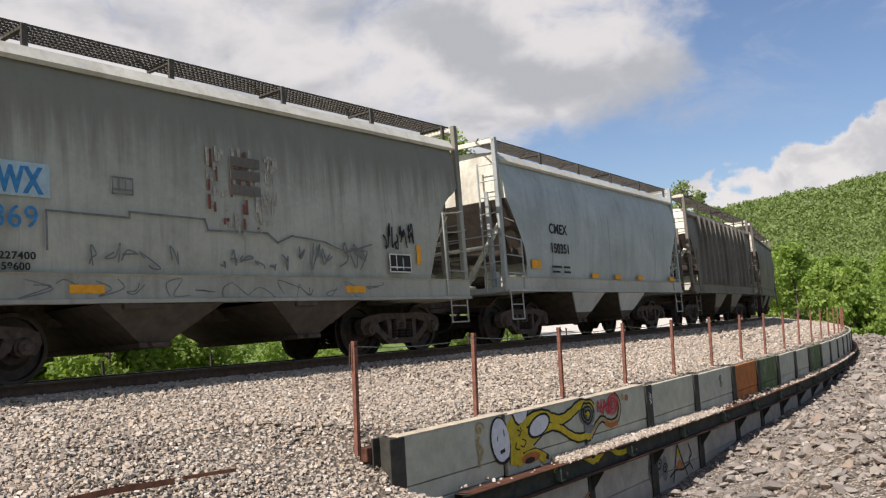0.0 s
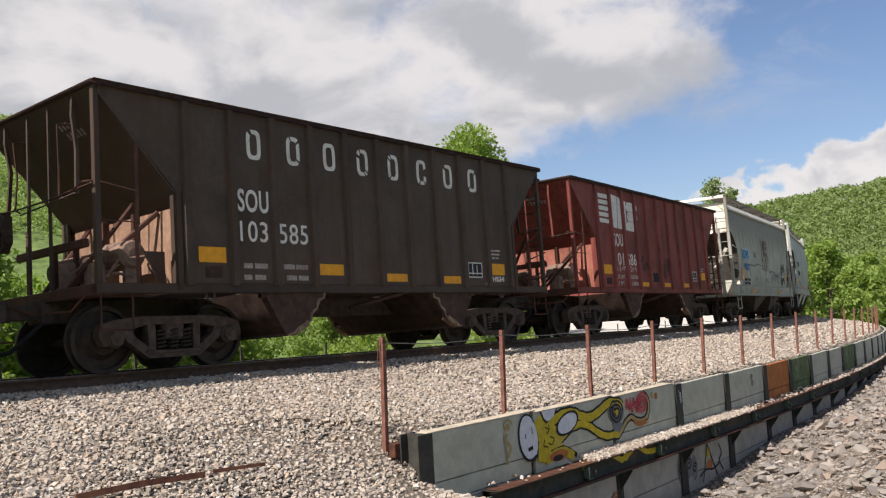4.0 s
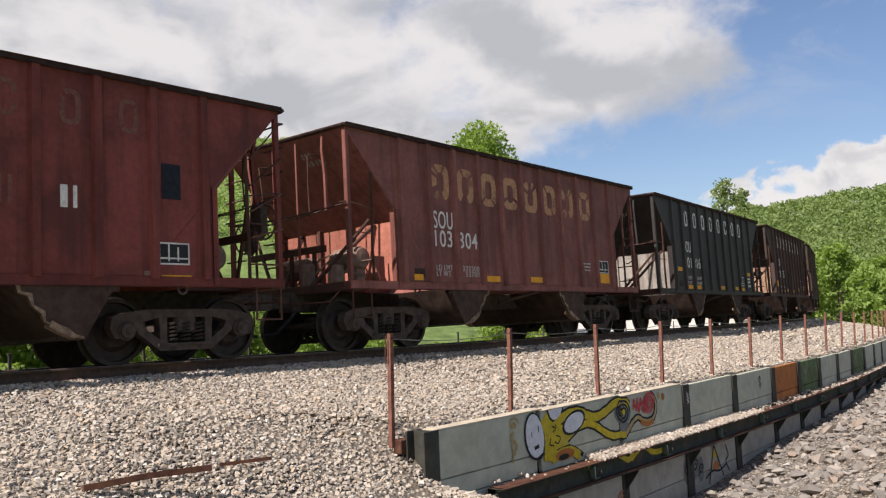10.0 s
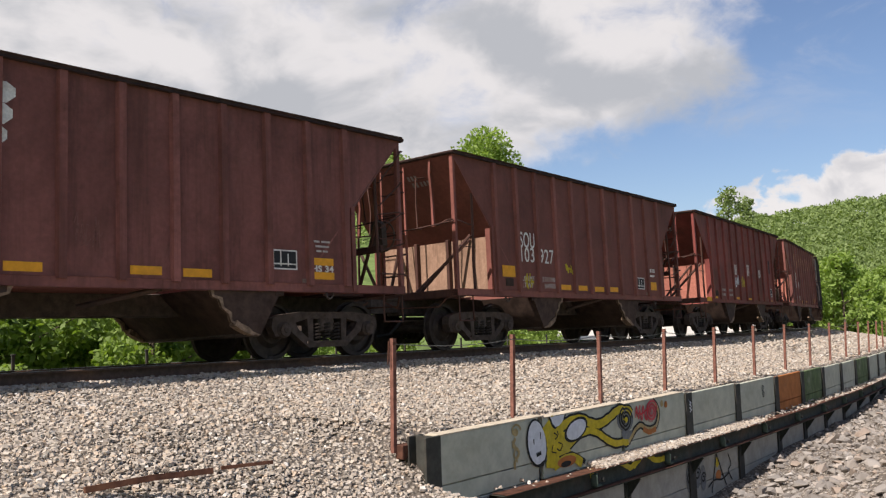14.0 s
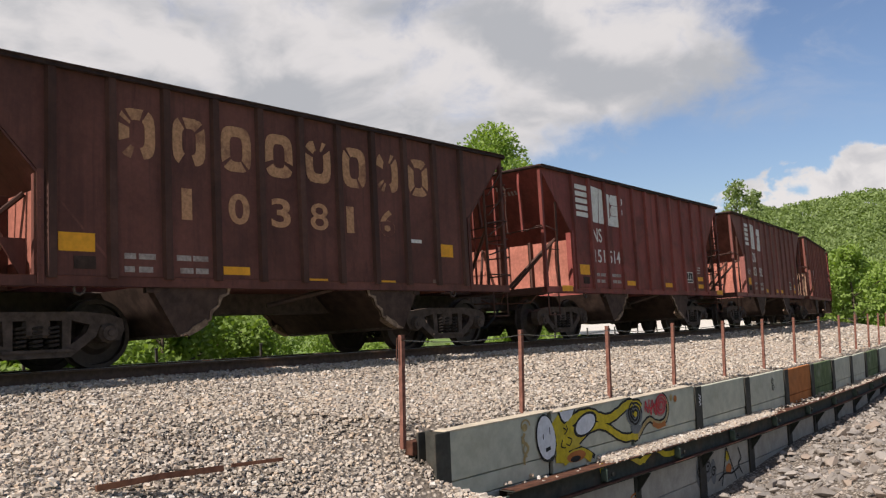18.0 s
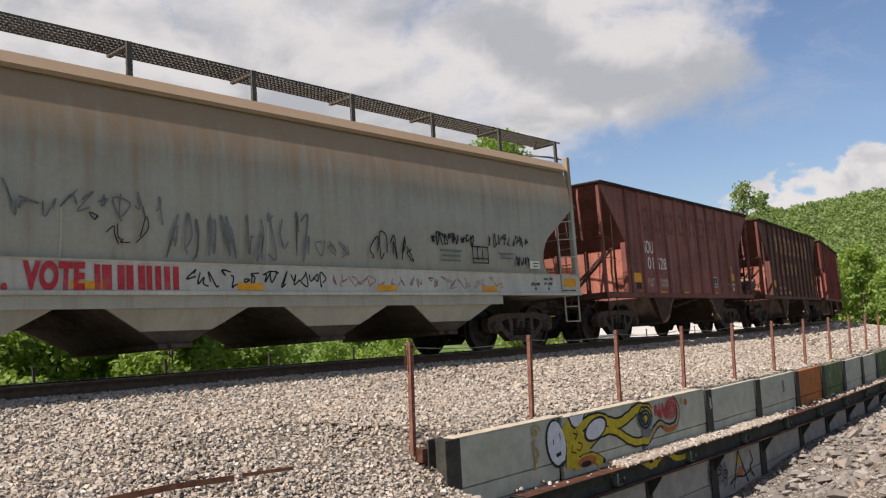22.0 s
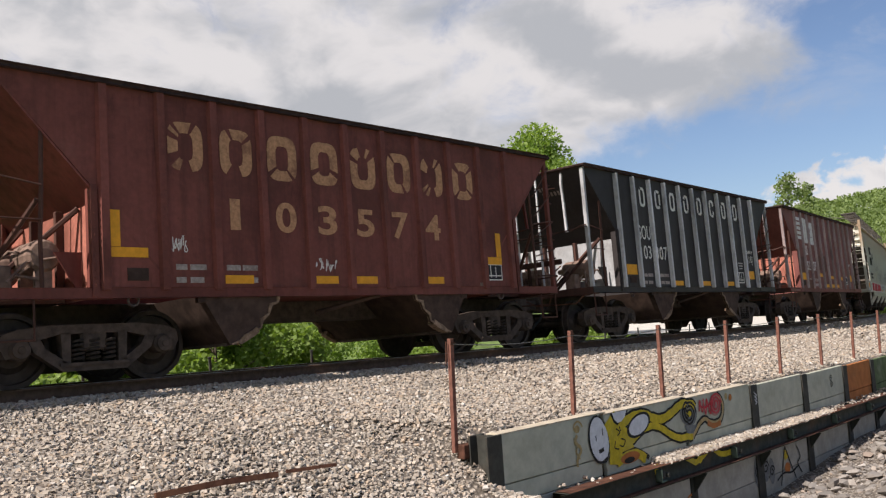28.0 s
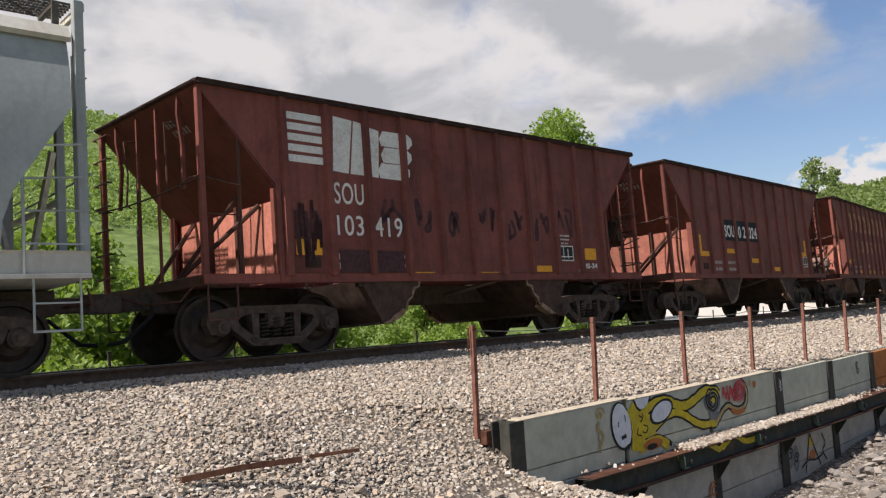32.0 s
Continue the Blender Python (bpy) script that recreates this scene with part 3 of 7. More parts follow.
def hill_z(x, y):
    """The valley and its hills."""
    r, az = np.hypot(x, y), np.degrees(np.arctan2(x, y))
    left = np.interp(az, [-180, -130, -95, -60, -27, -17, -3, 3, 8, 14, 20, 180], [0, 36, 48, 58, 54, 48, 46, 30, 5, 0, 0, 0]) * smooth(62, 235, r)
    right = 68 * np.exp(-((az - 46) / 24) ** 2) * smooth(170, 560, r) + 37 * np.exp(-((az - 14) / 20) ** 2) * smooth(230, 620, r)
    back = 60 * (1 - np.exp(-(np.maximum(0, np.abs(az) - 95) / 45) ** 2)) * smooth(60, 500, r)
    return left + right + back


def sheet(name, rows, cols, fn, mat):
    pts = np.array([fn(i, j) for i in range(rows) for j in range(cols)], float)
    i, j = np.meshgrid(np.arange(rows - 1), np.arange(cols - 1), indexing="ij")
    q = np.stack([i * cols + j, i * cols + j + 1, (i + 1) * cols + j + 1, (i + 1) * cols + j], -1).reshape(-1, 4)
    ob = new(name, quick_mesh(name, pts, q, mat))
    return ob


def rough_at(x, y, k, a):
    return a * noise.noise((x * k, y * k, 0.3))


def land(i, j):
    r = 0.6 * 1.105 ** i if i else 0.0
    a = 2 * math.pi * j / 180
    x, y = r * math.sin(a), r * math.cos(a)
    low = -3.6 + float(hill_z(np.array(x), np.array(y)))
    return x, y, low + rough_at(x, y, 0.03, min(2.5, r * 0.02)) + rough_at(x, y, 0.008, min(8, r * 0.012))


ground = tagged(sheet("ground", 87, 181, land, SOIL), "bright green grassy valley floor and hillsides", "ground", kind="structure")


def deck_point(i, j):
    s = -230 + i * 1.0 if i < 200 else -30 + (i - 200) * 0.5 if i < 266 else 3 + (i - 266) * 0.2 if i < 296 else 9 + (i - 296) * 0.5 if i < 378 else 50 + (i - 378) * 2.0
    out = (-7.5, -6.5, -5.6, -5.0, -4.4, -2.4, -0.95, -0.7, -0.2, 0.4, 0.9, 1.4, 1.9, 2.4, 2.7, 2.9, 3.1, 3.3, 3.50)[j]
    x, y, h = along(s, out)
    return x, y, float(deck_z(s, out)) + rough_at(x, y, 1.3, 0.035)


ballast_bed = tagged(sheet("ballast_bed", 488, 19, deck_point, BED), "bed of pale crushed-stone ballast under the track", "ballast", kind="structure")


def slope_point(i, j):
    s, out = -30 + i * 0.5 if i < 66 else 3 + (i - 66) * 0.2 if i < 96 else 9 + (i - 96) * 0.5, (2.9, 3.5, 3.62, 4.0, 4.5, 5.2, 6, 7, 8, 9, 10, 11.5, 13, 16)[j]
    x, y, h = along(s, out)
    z = float(foot_z(s, max(out, 3.62) if s > 7.1 else out))
    if j == 0:
        return x, y, float(deck_z(s, 2.9)) - 0.10
    return x, y, z + GRADE * s * (1 if s < 6.7 else 0) + rough_at(x, y, 0.9, 0.05)


ground_slope = tagged(sheet("ground_slope", 200, 14, slope_point, BED), "slope of grey stone rubble beside the retaining wall", "ground", kind="structure")


# ---- loose stones ----
def blob(seed):
    """A rough angular stone of about unit size: a jittered block."""
    rng = np.random.RandomState(seed)
    v = np.array([(x, y, z) for x in (-1, 1) for y in (-1, 1) for z in (-1, 1)]) * 0.62
    f = np.array([(0, 1, 3), (0, 3, 2), (4, 6, 7), (4, 7, 5), (0, 4, 5), (0, 5, 1), (2, 3, 7), (2, 7, 6), (0, 2, 6), (0, 6, 4), (1, 5, 7), (1, 7, 3)])
    v = v * (0.55 + 0.85 * rng.rand(8, 1)) + (rng.rand(8, 3) - 0.5) * 0.5
    cut = rng.rand() * 0.3 + 0.45                       # one broken flat face
    return np.stack([np.minimum(v[:, 0], cut), v[:, 1], np.clip(v[:, 2], -0.6, 0.62)], 1), f


BLOBS = [blob(k) for k in range(9)]


def rock_shape(seed):
    """A broken rock: the hull of a few points on a squashed ball, cut by two flat faces."""
    rng = np.random.RandomState(seed)
    p = rng.randn(15, 3)
    p /= np.linalg.norm(p, axis=1)[:, None]
    p *= np.array([0.85, 0.7, 0.55])
    for k in range(2):
        n = rng.randn(3)
        n /= np.linalg.norm(n)
        d = p @ n
        p -= np.maximum(0, d - 0.32)[:, None] * n
    bm = bmesh.new()
    for q in p:
        bm.verts.new(q)
    bmesh.ops.convex_hull(bm, input=bm.verts[:])
    bmesh.ops.delete(bm, geom=[q for q in bm.verts if not q.link_faces], context="VERTS")
    bmesh.ops.triangulate(bm, faces=bm.faces[:])
    bm.verts.index_update()
    v = np.array([q.co[:] for q in bm.verts])
    f = np.array([[q.index for q in face.verts] for face in bm.faces])
    bm.free()
    return v, f


ROCKS = [rock_shape(60 + k) for k in range(9)]


def stones(name, x, y, z, size, mat, rng, flat=0.75, shapes=BLOBS):
    """One mesh of many turned stones at the given places."""
    vs, fs, n0 = [], [], 0
    kind = rng.randint(0, len(shapes), len(x))
    for k, (bv, bf) in enumerate(shapes):
        sel = np.where(kind == k)[0]
        if not len(sel):
            continue
        a, b = rng.rand(len(sel)) * 6.283, (rng.rand(len(sel)) - 0.5) * 1.6
        sc = size[sel][:, None] * np.stack([0.8 + 0.5 * rng.rand(len(sel)), 0.7 + 0.4 * rng.rand(len(sel)), flat * (0.7 + 0.5 * rng.rand(len(sel)))], 1)
        p = bv[None] * sc[:, None]
        px, py, pz = p[..., 0], p[..., 1], p[..., 2]
        py, pz = py * np.cos(b)[:, None] - pz * np.sin(b)[:, None], py * np.sin(b)[:, None] + pz * np.cos(b)[:, None]
        px, py = px * np.cos(a)[:, None] - py * np.sin(a)[:, None], px * np.sin(a)[:, None] + py * np.cos(a)[:, None]
        v = np.stack([px + x[sel][:, None], py + y[sel][:, None], pz + z[sel][:, None]], -1)
        vs.append(v.reshape(-1, 3))
        fs.append((bf[None] + (np.arange(len(sel)) * len(bv))[:, None, None] + n0).reshape(-1, 3))
        n0 += len(sel) * len(bv)
    return new(name, quick_mesh(name, np.concatenate(vs), np.concatenate(fs), mat, True))


def scatter_deck(rng, n, s0, s1, o0, o1, size, lift=0.3):
    s, o = s0 + (s1 - s0) * rng.rand(n), o0 + (o1 - o0) * rng.rand(n)
    x, y, _ = along(s, o)
    sz = size * (0.55 + 0.9 * rng.rand(n) ** 1.6)
    return x, y, deck_z(s, o) + sz * (lift - 0.15 + rng.rand(n) * 0.75), sz


def scatter_slope(rng, n, s0, s1, o0, o1, size, power=1.6):
    s, o = s0 + (s1 - s0) * rng.rand(n), o0 + (o1 - o0) * rng.rand(n)
    x, y, _ = along(s, o)
    sz = size * (0.5 + 1.0 * rng.rand(n) ** power)
    z = foot_z(s, o) + GRADE * s * (s < 6.7)
    return x, y, z + sz * (rng.rand(n) * 0.7 - 0.1), sz


rng = np.random.RandomState(5)
spread = [scatter_deck(rng, 43000, -2, 10, -0.72, 3.4, 0.0245), scatter_deck(rng, 26000, 10, 26, -0.72, 3.35, 0.029), scatter_deck(rng, 9000, 26, 62, -1.0, 3.3, 0.05),
          scatter_deck(rng, 3000, -6, 40, -4.4, -2.6, 0.05)]
tagged(stones("ballast_stones", *[np.concatenate([q[i] for q in spread]) for i in range(4)], BALLAST, rng), "loose pale grey and tan crushed ballast stones", "ballast", kind="stuff")
spread = [scatter_slope(rng, 36000, -4, 8.2, 3.35, 6.6, 0.024), scatter_slope(rng, 500, -2, 8.0, 3.6, 6.4, 0.06)]
tagged(stones("ballast_spill", *[np.concatenate([q[i] for q in spread]) for i in range(4)], BALLAST, rng), "ballast stones spilled down the shoulder", "ballast", kind="stuff")
spread = [scatter_slope(rng, 5600, 8.5, 40, 3.75, 11, 0.12, 2.4), scatter_slope(rng, 12000, 7.0, 40, 3.7, 11, 0.05), scatter_slope(rng, 1500, 30, 60, 3.6, 14, 0.2)]
tagged(stones("rubble_stones", *[np.concatenate([q[i] for q in spread]) for i in range(4)], RUBBLE, rng, 0.8, ROCKS), "broken grey and tan rubble rock below the wall", "rubble", kind="stuff")
rock_meshes = [quick_mesh("rock", v * np.array([1, 0.85, 0.7]), f, RUBBLE, True) for v, f in ROCKS]
for k in range(190):
    s, o = 9.5 + 14 * rng.rand() ** 1.4, 4.3 + 5.2 * rng.rand()
    x, y, _ = along(s, o)
    sz = 0.13 + 0.17 * rng.rand() ** 2
    rock = new("rock", rock_meshes[k % 9])
    rock.matrix_basis = pose(x, y, float(foot_z(s, o)) + sz * 0.3, 40 * rng.rand() - 20, 40 * rng.rand() - 20, 360 * rng.rand()) @ Matrix.Scale(sz, 4)
    tagged(rock, "broken angular grey rock lying in the rubble", "rock", "rocks of the rubble slope")
strip = thing("steel_strip", "bent rusty steel strip half buried in the ballast", "steel strip")
strip.matrix_basis = pose(0, 0, 0)
part("strip", Shape().path([(-2.86, 7.06, -0.835), (-2.45, 7.40, -0.815), (-2.02, 7.77, -0.83)], 0.036, 4), RUST, strip)
part("strip_end", Shape().path([(-1.98, 7.93, -0.835), (-1.56, 8.17, -0.835)], 0.022, 4), RUST, strip)

# ---- track ----


def extrude_line(name, s0, s1, step, prof, mat, out_mid):
    """A profile of (out, z) carried along the curve."""
    ss = np.arange(s0, s1 + step / 2, step)
    n = len(prof)
    v = []
    for s in ss:
        for o, z in prof:
            x, y, _ = along(s, out_mid + o)
            v.append((x, y, z + GRADE * s + 0.02 * (out_mid + HALF)))
    i, j = np.meshgrid(np.arange(len(ss) - 1), np.arange(n), indexing="ij")
    q = np.stack([i * n + j, i * n + (j + 1) % n, (i + 1) * n + (j + 1) % n, (i + 1) * n + j], -1).reshape(-1, 4)
    return quick_mesh(name, np.array(v), q, mat)


RAIL_PROF = [(-0.07, -0.172), (0.07, -0.172), (0.07, -0.155), (0.012, -0.135), (0.012, -0.045), (0.036, -0.035), (0.036, -0.006), (-0.036, -0.006), (-0.036, -0.035), (-0.012, -0.045), (-0.012, -0.135), (-0.07, -0.155)]
HEAD_PROF = [(-0.034, -0.0055), (0.034, -0.0055), (0.028, 0.0), (-0.028, 0.0)]
track = thing("railway_track", "curved single railway track with rusty rails on timber ties", "railway track")
track["kind"] = "structure"
for mid in (-HALF + 0.755, -HALF - 0.755):
    r = part("rail", extrude_line("rail", -230, 280, 1.0, RAIL_PROF, RAIL, mid), RAIL, track)
    part("rail_head", extrude_line("rail_head", -230, 280, 1.0, HEAD_PROF, RAILTOP, mid), RAILTOP, r, "polished running surface")
tie_mesh = Shape().box(-0.11, 0.11, -1.3, 1.3, -0.36, -0.175, 0.012).mesh("tie", TIE)
for k in range(150):
    p, h = centre(-12 + k * 0.53)
    t = part("tie", tie_mesh, TIE, track)
    t.matrix_basis = pose(p.x, p.y, p.z, 0, 0, math.degrees(h))

# ---- retaining wall ----
wall = thing("retaining_wall", "low retaining wall of weathered grey panels between dark steel piles, sprayed with graffiti", "retaining wall")
wall["kind"] = "structure"
TOP = -0.78


WALL_U = [0, 2.2, 4.4, 6.70, 9.02, 11.40, 13.40, 15.35, 17.45, 19.50] + [21.7 + 2.2 * k for k in range(16)]


def wall_pose(s, out=WALL_OUT):
    x, y, h = along(s, out)
    return pose(x, y, GRADE * s, 0, 0, math.degrees(h))


pile_mesh = Shape().box(-0.13, 0.13, -0.175, -0.15, -3.4, TOP + 0.005).box(-0.085, 0.085, 0.06, 0.08, -3.4, TOP).box(-0.01, 0.01, -0.15, 0.06, -3.4, TOP).mesh("pile", PILE)
end_pile = Shape().box(-0.13, 0.13, -0.20, -0.17, -3.4, TOP + 0.01, 0.006).box(-0.13, 0.13, 0.06, 0.09, -3.4, TOP + 0.01, 0.006).box(-0.012, 0.012, -0.17, 0.06, -3.4, TOP + 0.01).mesh("pile", PILE)
PANEL = WALL_STEP - 0.05
upper_mesh = Shape().box(0.03, PANEL, -0.135, -0.06, TOP - 0.57, TOP - 0.01, 0.008).mesh("panel", DECK)
lower_mesh = Shape().box(0.03, PANEL, -0.125, -0.06, TOP - 0.80, TOP - 0.582, 0.008).mesh("panel", DECK)
base_mesh = Shape().box(0.03, PANEL, -0.13, -0.06, TOP - 1.6, TOP - 0.81, 0.008).mesh("panel", LOWER)
foot_mesh = Shape().box(0.03, PANEL, -0.13, -0.06, TOP - 2.5, TOP - 1.61, 0.008).mesh("panel", LOWER)
for k in range(WALL_N):
    m = wall_pose(WALL_START + WALL_U[k])
    stretch = Matrix.Diagonal(((WALL_U[k + 1] - WALL_U[k]) / WALL_STEP, 1, 1, 1))
    if k not in (1, 2):
        part("pile", end_pile if k == 0 else pile_mesh, PILE, wall, "", m=m)
    for mesh in (upper_mesh, lower_mesh, base_mesh, foot_mesh):
        q = part("panel", mesh, DECK, wall, m=m @ stretch)
        tint = {5: ORANGE_PANEL, 6: GREEN_PANEL, 9: GREEN_PANEL}.get(k)
        if tint and mesh in (upper_mesh, lower_mesh):
            q.material_slots[0].link = "OBJECT"
            q.material_slots[0].material = tint
            q["label"] = "orange painted panel" if k == 5 else "dark green painted panel"


# a steel beam bolted along the face, with a ledge of gravel on it
W0, W1 = WALL_START + 1.0, WALL_START + WALL_STEP * WALL_N
waler = part("beam", extrude_line("beam", W0, W1, 1.0, [(0.0, -1.965), (0.20, -1.965), (0.20, -1.945), (0.11, -1.945), (0.11, -1.70), (0.20, -1.70), (0.20, -1.68), (0.0, -1.68)], WALER, WALL_OUT + 0.17), WALER, wall, "dark rusty steel beam along the wall")
for z in (-1.678, -1.944):
    part("flange", extrude_line("flange", W0 + 0.05, W1, 1.0, [(0.112 if z < -1.8 else 0.0, z), (0.203, z), (0.203, z - 0.006), (0.203, z + 0.008), (0.112 if z < -1.8 else 0.0, z + 0.008)], RUST, WALL_OUT + 0.17), RUST, waler, "rust-brown flange")
coping_mesh = Shape().box(0.01, PANEL + 0.02, -0.139, 0.05, TOP - 0.0095, TOP + 0.008, 0.004).mesh("coping", COPING)
for k in range(3):
    part("coping", coping_mesh, COPING, wall, "pale weathered plank along the top", m=wall_pose(WALL_START + WALL_U[k] + (0.12 if k == 0 else 0)))
for k in range(WALL_N - 1):
    s = WALL_START + 0.95 + 2.27 * k
    b = Shape().box(-0.09, -0.065, -0.385, -0.28, -1.80, -1.63, 0.006).box(-0.09, 0.08, -0.30, -0.285, -1.80, -1.63, 0.004).box(-0.09, 0.05, -0.38, -0.28, -1.80, -1.775, 0.006)
    bracket = part("bracket", b, BRACKET, wall, "green steel bracket bolted to the beam", m=wall_pose(s))
    part("bolt", Shape().tube((0.10, -0.29, -1.72), (0.10, -0.39, -1.72), 0.032, 7).tube((0.02, -0.29, -1.70), (0.02, -0.36, -1.70), 0.045, 7), PILE, bracket)
    part("gusset", Shape().prism([(-0.13, -1.87), (-0.38, -1.87), (-0.13, -2.22)], "x", -0.015, 0.015).box(-0.09, 0.09, -0.16, -0.132, -2.9, -1.87), WALER, wall, "rusty steel gusset under the beam", m=wall_pose(WALL_START + WALL_U[k + 1]))
n = 9000
s, o = np.where(rng.rand(n) < 0.86, 10.3 + 6.6 * rng.rand(n), W0 + 30 * rng.rand(n) ** 0.6), WALL_OUT + 0.15 + 0.20 * rng.rand(n) ** 1.5
x, y, _ = along(s, o)
tagged(stones("ledge_gravel", x, y, -1.57 + GRADE * s + 0.085 * rng.rand(n) * np.clip(1 - (o - WALL_OUT - 0.15) / 0.22, 0.1, 1), 0.026 * (0.6 + rng.rand(n)), BALLAST, rng), "gravel lying on the beam of the wall", "gravel", kind="stuff")

# ---- fence posts along the ballast edge ----
for k in range(20):
    s = 6.74 + 2.265 * k
    x, y, h = along(s, 3.28)
    tilt = 2.0 * math.sin(k * 2.3)
    f = thing("fence_post", "rust-red steel angle post standing in the ballast edge", "fence post", "fence posts along the wall", pose(x, y, GRADE * s, 1.5, tilt * 0.5, math.degrees(h)))
    top, low = 0.335, -0.95
    part("post", Shape().box(-0.026, 0.026, -0.026, -0.019, low, top).box(-0.026, -0.019, -0.019, 0.026, low, top), POST, f)
    part("clip", Shape().box(-0.032, 0.032, -0.036, -0.022, top - 0.07, top - 0.04), RUST, f)
    if k == 0:
        part("stay", Shape().tube((-0.06, 0.01, top - 0.03), (-0.075, 0.01, top - 0.3), 0.008, 6), RUST, f)
        part("anchor_beam", Shape().box(0.02, 0.62, -0.12, 0.0, -1.02, -0.86, 0.008), RUST, f, "rusty beam joining the post to the wall")
wire = thing("fence_wire", "thin slack wire strung along the fence posts", "wire")
for k in range(19):
    a, b = [along(6.74 + 2.265 * (k + d), 3.32) + (GRADE * (6.74 + 2.265 * (k + d)),) for d in (0, 1)]
    pts = [(a[0] + (b[0] - a[0]) * t, a[1] + (b[1] - a[1]) * t, 0.27 + a[3] + (b[3] - a[3]) * t - 0.05 * 4 * t * (1 - t)) for t in (0, 0.25, 0.5, 0.75, 1)]
    part("strand", Shape().path(pts, 0.0055, 5), TREAD, wire)

# ---- graffiti on the wall: flat sprayed strokes, a few millimetres proud ----


def ribbon(pts, width, lift, mat, name, out_y=-0.139, closed=False, label=""):
    """A sprayed stroke along (metres from the wall's start, height) points, rounded by a spline."""
    p = [Vector((a, b)) for a, b in pts]
    fine = []
    for i in range(len(p) - 1):
        a, b, c, d = p[max(0, i - 1)], p[i], p[i + 1], p[min(len(p) - 1, i + 2)]
        for k in range(6):
            t = k / 6
            fine.append(0.5 * ((2 * b) + (c - a) * t + (2 * a - 5 * b + 4 * c - d) * t * t + (3 * b - a - 3 * c + d) * t * t * t))
    fine.append(p[-1])
    v = []
    for i, q in enumerate(fine):
        d = (fine[min(i + 1, len(fine) - 1)] - fine[max(i - 1, 0)]).normalized()
        o = Vector((-d.y, d.x)) * width / 2 * (1 + 0.05 * math.sin(i * 1.3))
        for r in (q + o, q - o):
            v.append(on_wall(r.x, r.y, lift - out_y))
    f = [(2 * i, 2 * i + 1, 2 * i + 3, 2 * i + 2) for i in range(len(fine) - 1)]
    return part(name, Shape().add(v, f), mat, wall, label)


def on_wall(u, z, proud):
    """Each panel is flat, so the strokes follow the chord between two piles."""
    u += 0.11
    k = max(i for i in range(WALL_N) if WALL_U[i] <= max(u, 0))
    return wall_pose(WALL_START + WALL_U[k]) @ Vector((u - WALL_U[k], -proud, z))


def oval(u, z, ru, rz, lift, mat, name, label="", lean=0.0):
    v = [on_wall(u + ru * math.cos(a) + lean * rz * math.sin(a), z + rz * math.sin(a), 0.139 + lift) for a in [i * 2 * math.pi / 22 for i in range(22)]]
    return part(name, Shape().add(v, [tuple(range(22))]), mat, wall, label)


def sprayed(pts, lift, mat, name, label=""):
    """A filled patch of paint."""
    return part(name, Shape().add([on_wall(u, z, 0.139 + lift) for u, z in pts], [tuple(range(len(pts)))]), mat, wall, label)


def spiral(u, z, r, turns, width, mat, lift):
    n = 26
    ribbon([(u + r * (1 - 0.8 * i / n) * 1.15 * math.cos(i / n * turns * 6.283), z + r * (1 - 0.8 * i / n) * math.sin(i / n * turns * 6.283)) for i in range(n + 1)], width, lift, mat, "graffiti_spiral")


ARM_UP = [(2.36, -1.05), (2.61, -0.93), (2.86, -0.885), (3.11, -0.90), (3.30, -0.97), (3.56, -1.02), (3.83, -0.97), (4.08, -0.89), (4.27, -0.875), (4.45, -0.885), (4.53, -0.95)]
ARM_MID = [(2.35, -1.22), (2.72, -1.21), (2.98, -1.11), (3.29, -1.08), (3.54, -1.15), (3.80, -1.28), (4.07, -1.36), (4.40, -1.35)]
ARM_END = [(4.40, -1.36), (4.52, -1.28), (4.64, -1.20), (4.82, -1.15), (5.00, -1.22), (5.20, -1.25), (5.38, -1.20), (5.46, -1.05), (5.42, -0.92), (5.28, -0.82)]
for pts, w, mat in ((ARM_UP, 0.18, YELLOWSPRAY), (ARM_MID, 0.155, YELLOWSPRAY), (ARM_END, 0.12, TANSPRAY)):
    ribbon(pts, w, 0.004, BLACKSPRAY, "graffiti_outline")
    ribbon(pts, w - 0.06, 0.008, mat, "graffiti_stroke")
ribbon([(2.22, -0.84), (2.30, -0.98), (2.34, -1.16), (2.32, -1.34), (2.30, -1.46)], 0.30, 0.0065, YELLOWSPRAY, "graffiti_stroke")
sprayed([(2.30, -1.02), (2.52, -0.98), (2.70, -1.05), (2.72, -1.22), (2.78, -1.30), (2.40, -1.33)], 0.0068, YELLOWSPRAY, "graffiti_stroke")
sprayed([(2.25, -0.785), (2.69, -0.785), (2.63, -0.88), (2.53, -0.95), (2.42, -0.97), (2.32, -0.91)], 0.0074, BLACKSPRAY, "graffiti_outline")
sprayed([(2.29, -0.785), (2.65, -0.785), (2.59, -0.87), (2.50, -0.92), (2.41, -0.93), (2.34, -0.88)], 0.011, WHITESPRAY, "graffiti_oval")
oval(2.93, -1.02, 0.29, 0.165, 0.0085, BLACKSPRAY, "graffiti_outline", lean=0.6)
oval(2.93, -1.02, 0.245, 0.132, 0.012, WHITESPRAY, "graffiti_oval", lean=0.6)
for pts in ([(2.36, -1.0), (2.45, -1.05), (2.38, -1.09)], [(2.33, -1.16), (2.30, -1.24), (2.40, -1.27)], [(2.46, -1.14), (2.56, -1.18), (2.50, -1.25), (2.42, -1.22)], [(2.44, -0.98), (2.47, -1.04)]):
    ribbon(pts, 0.018, 0.011, BLACKSPRAY, "graffiti_line")
oval(1.97, -1.11, 0.225, 0.315, 0.006, BLACKSPRAY, "graffiti_outline", lean=-0.1)
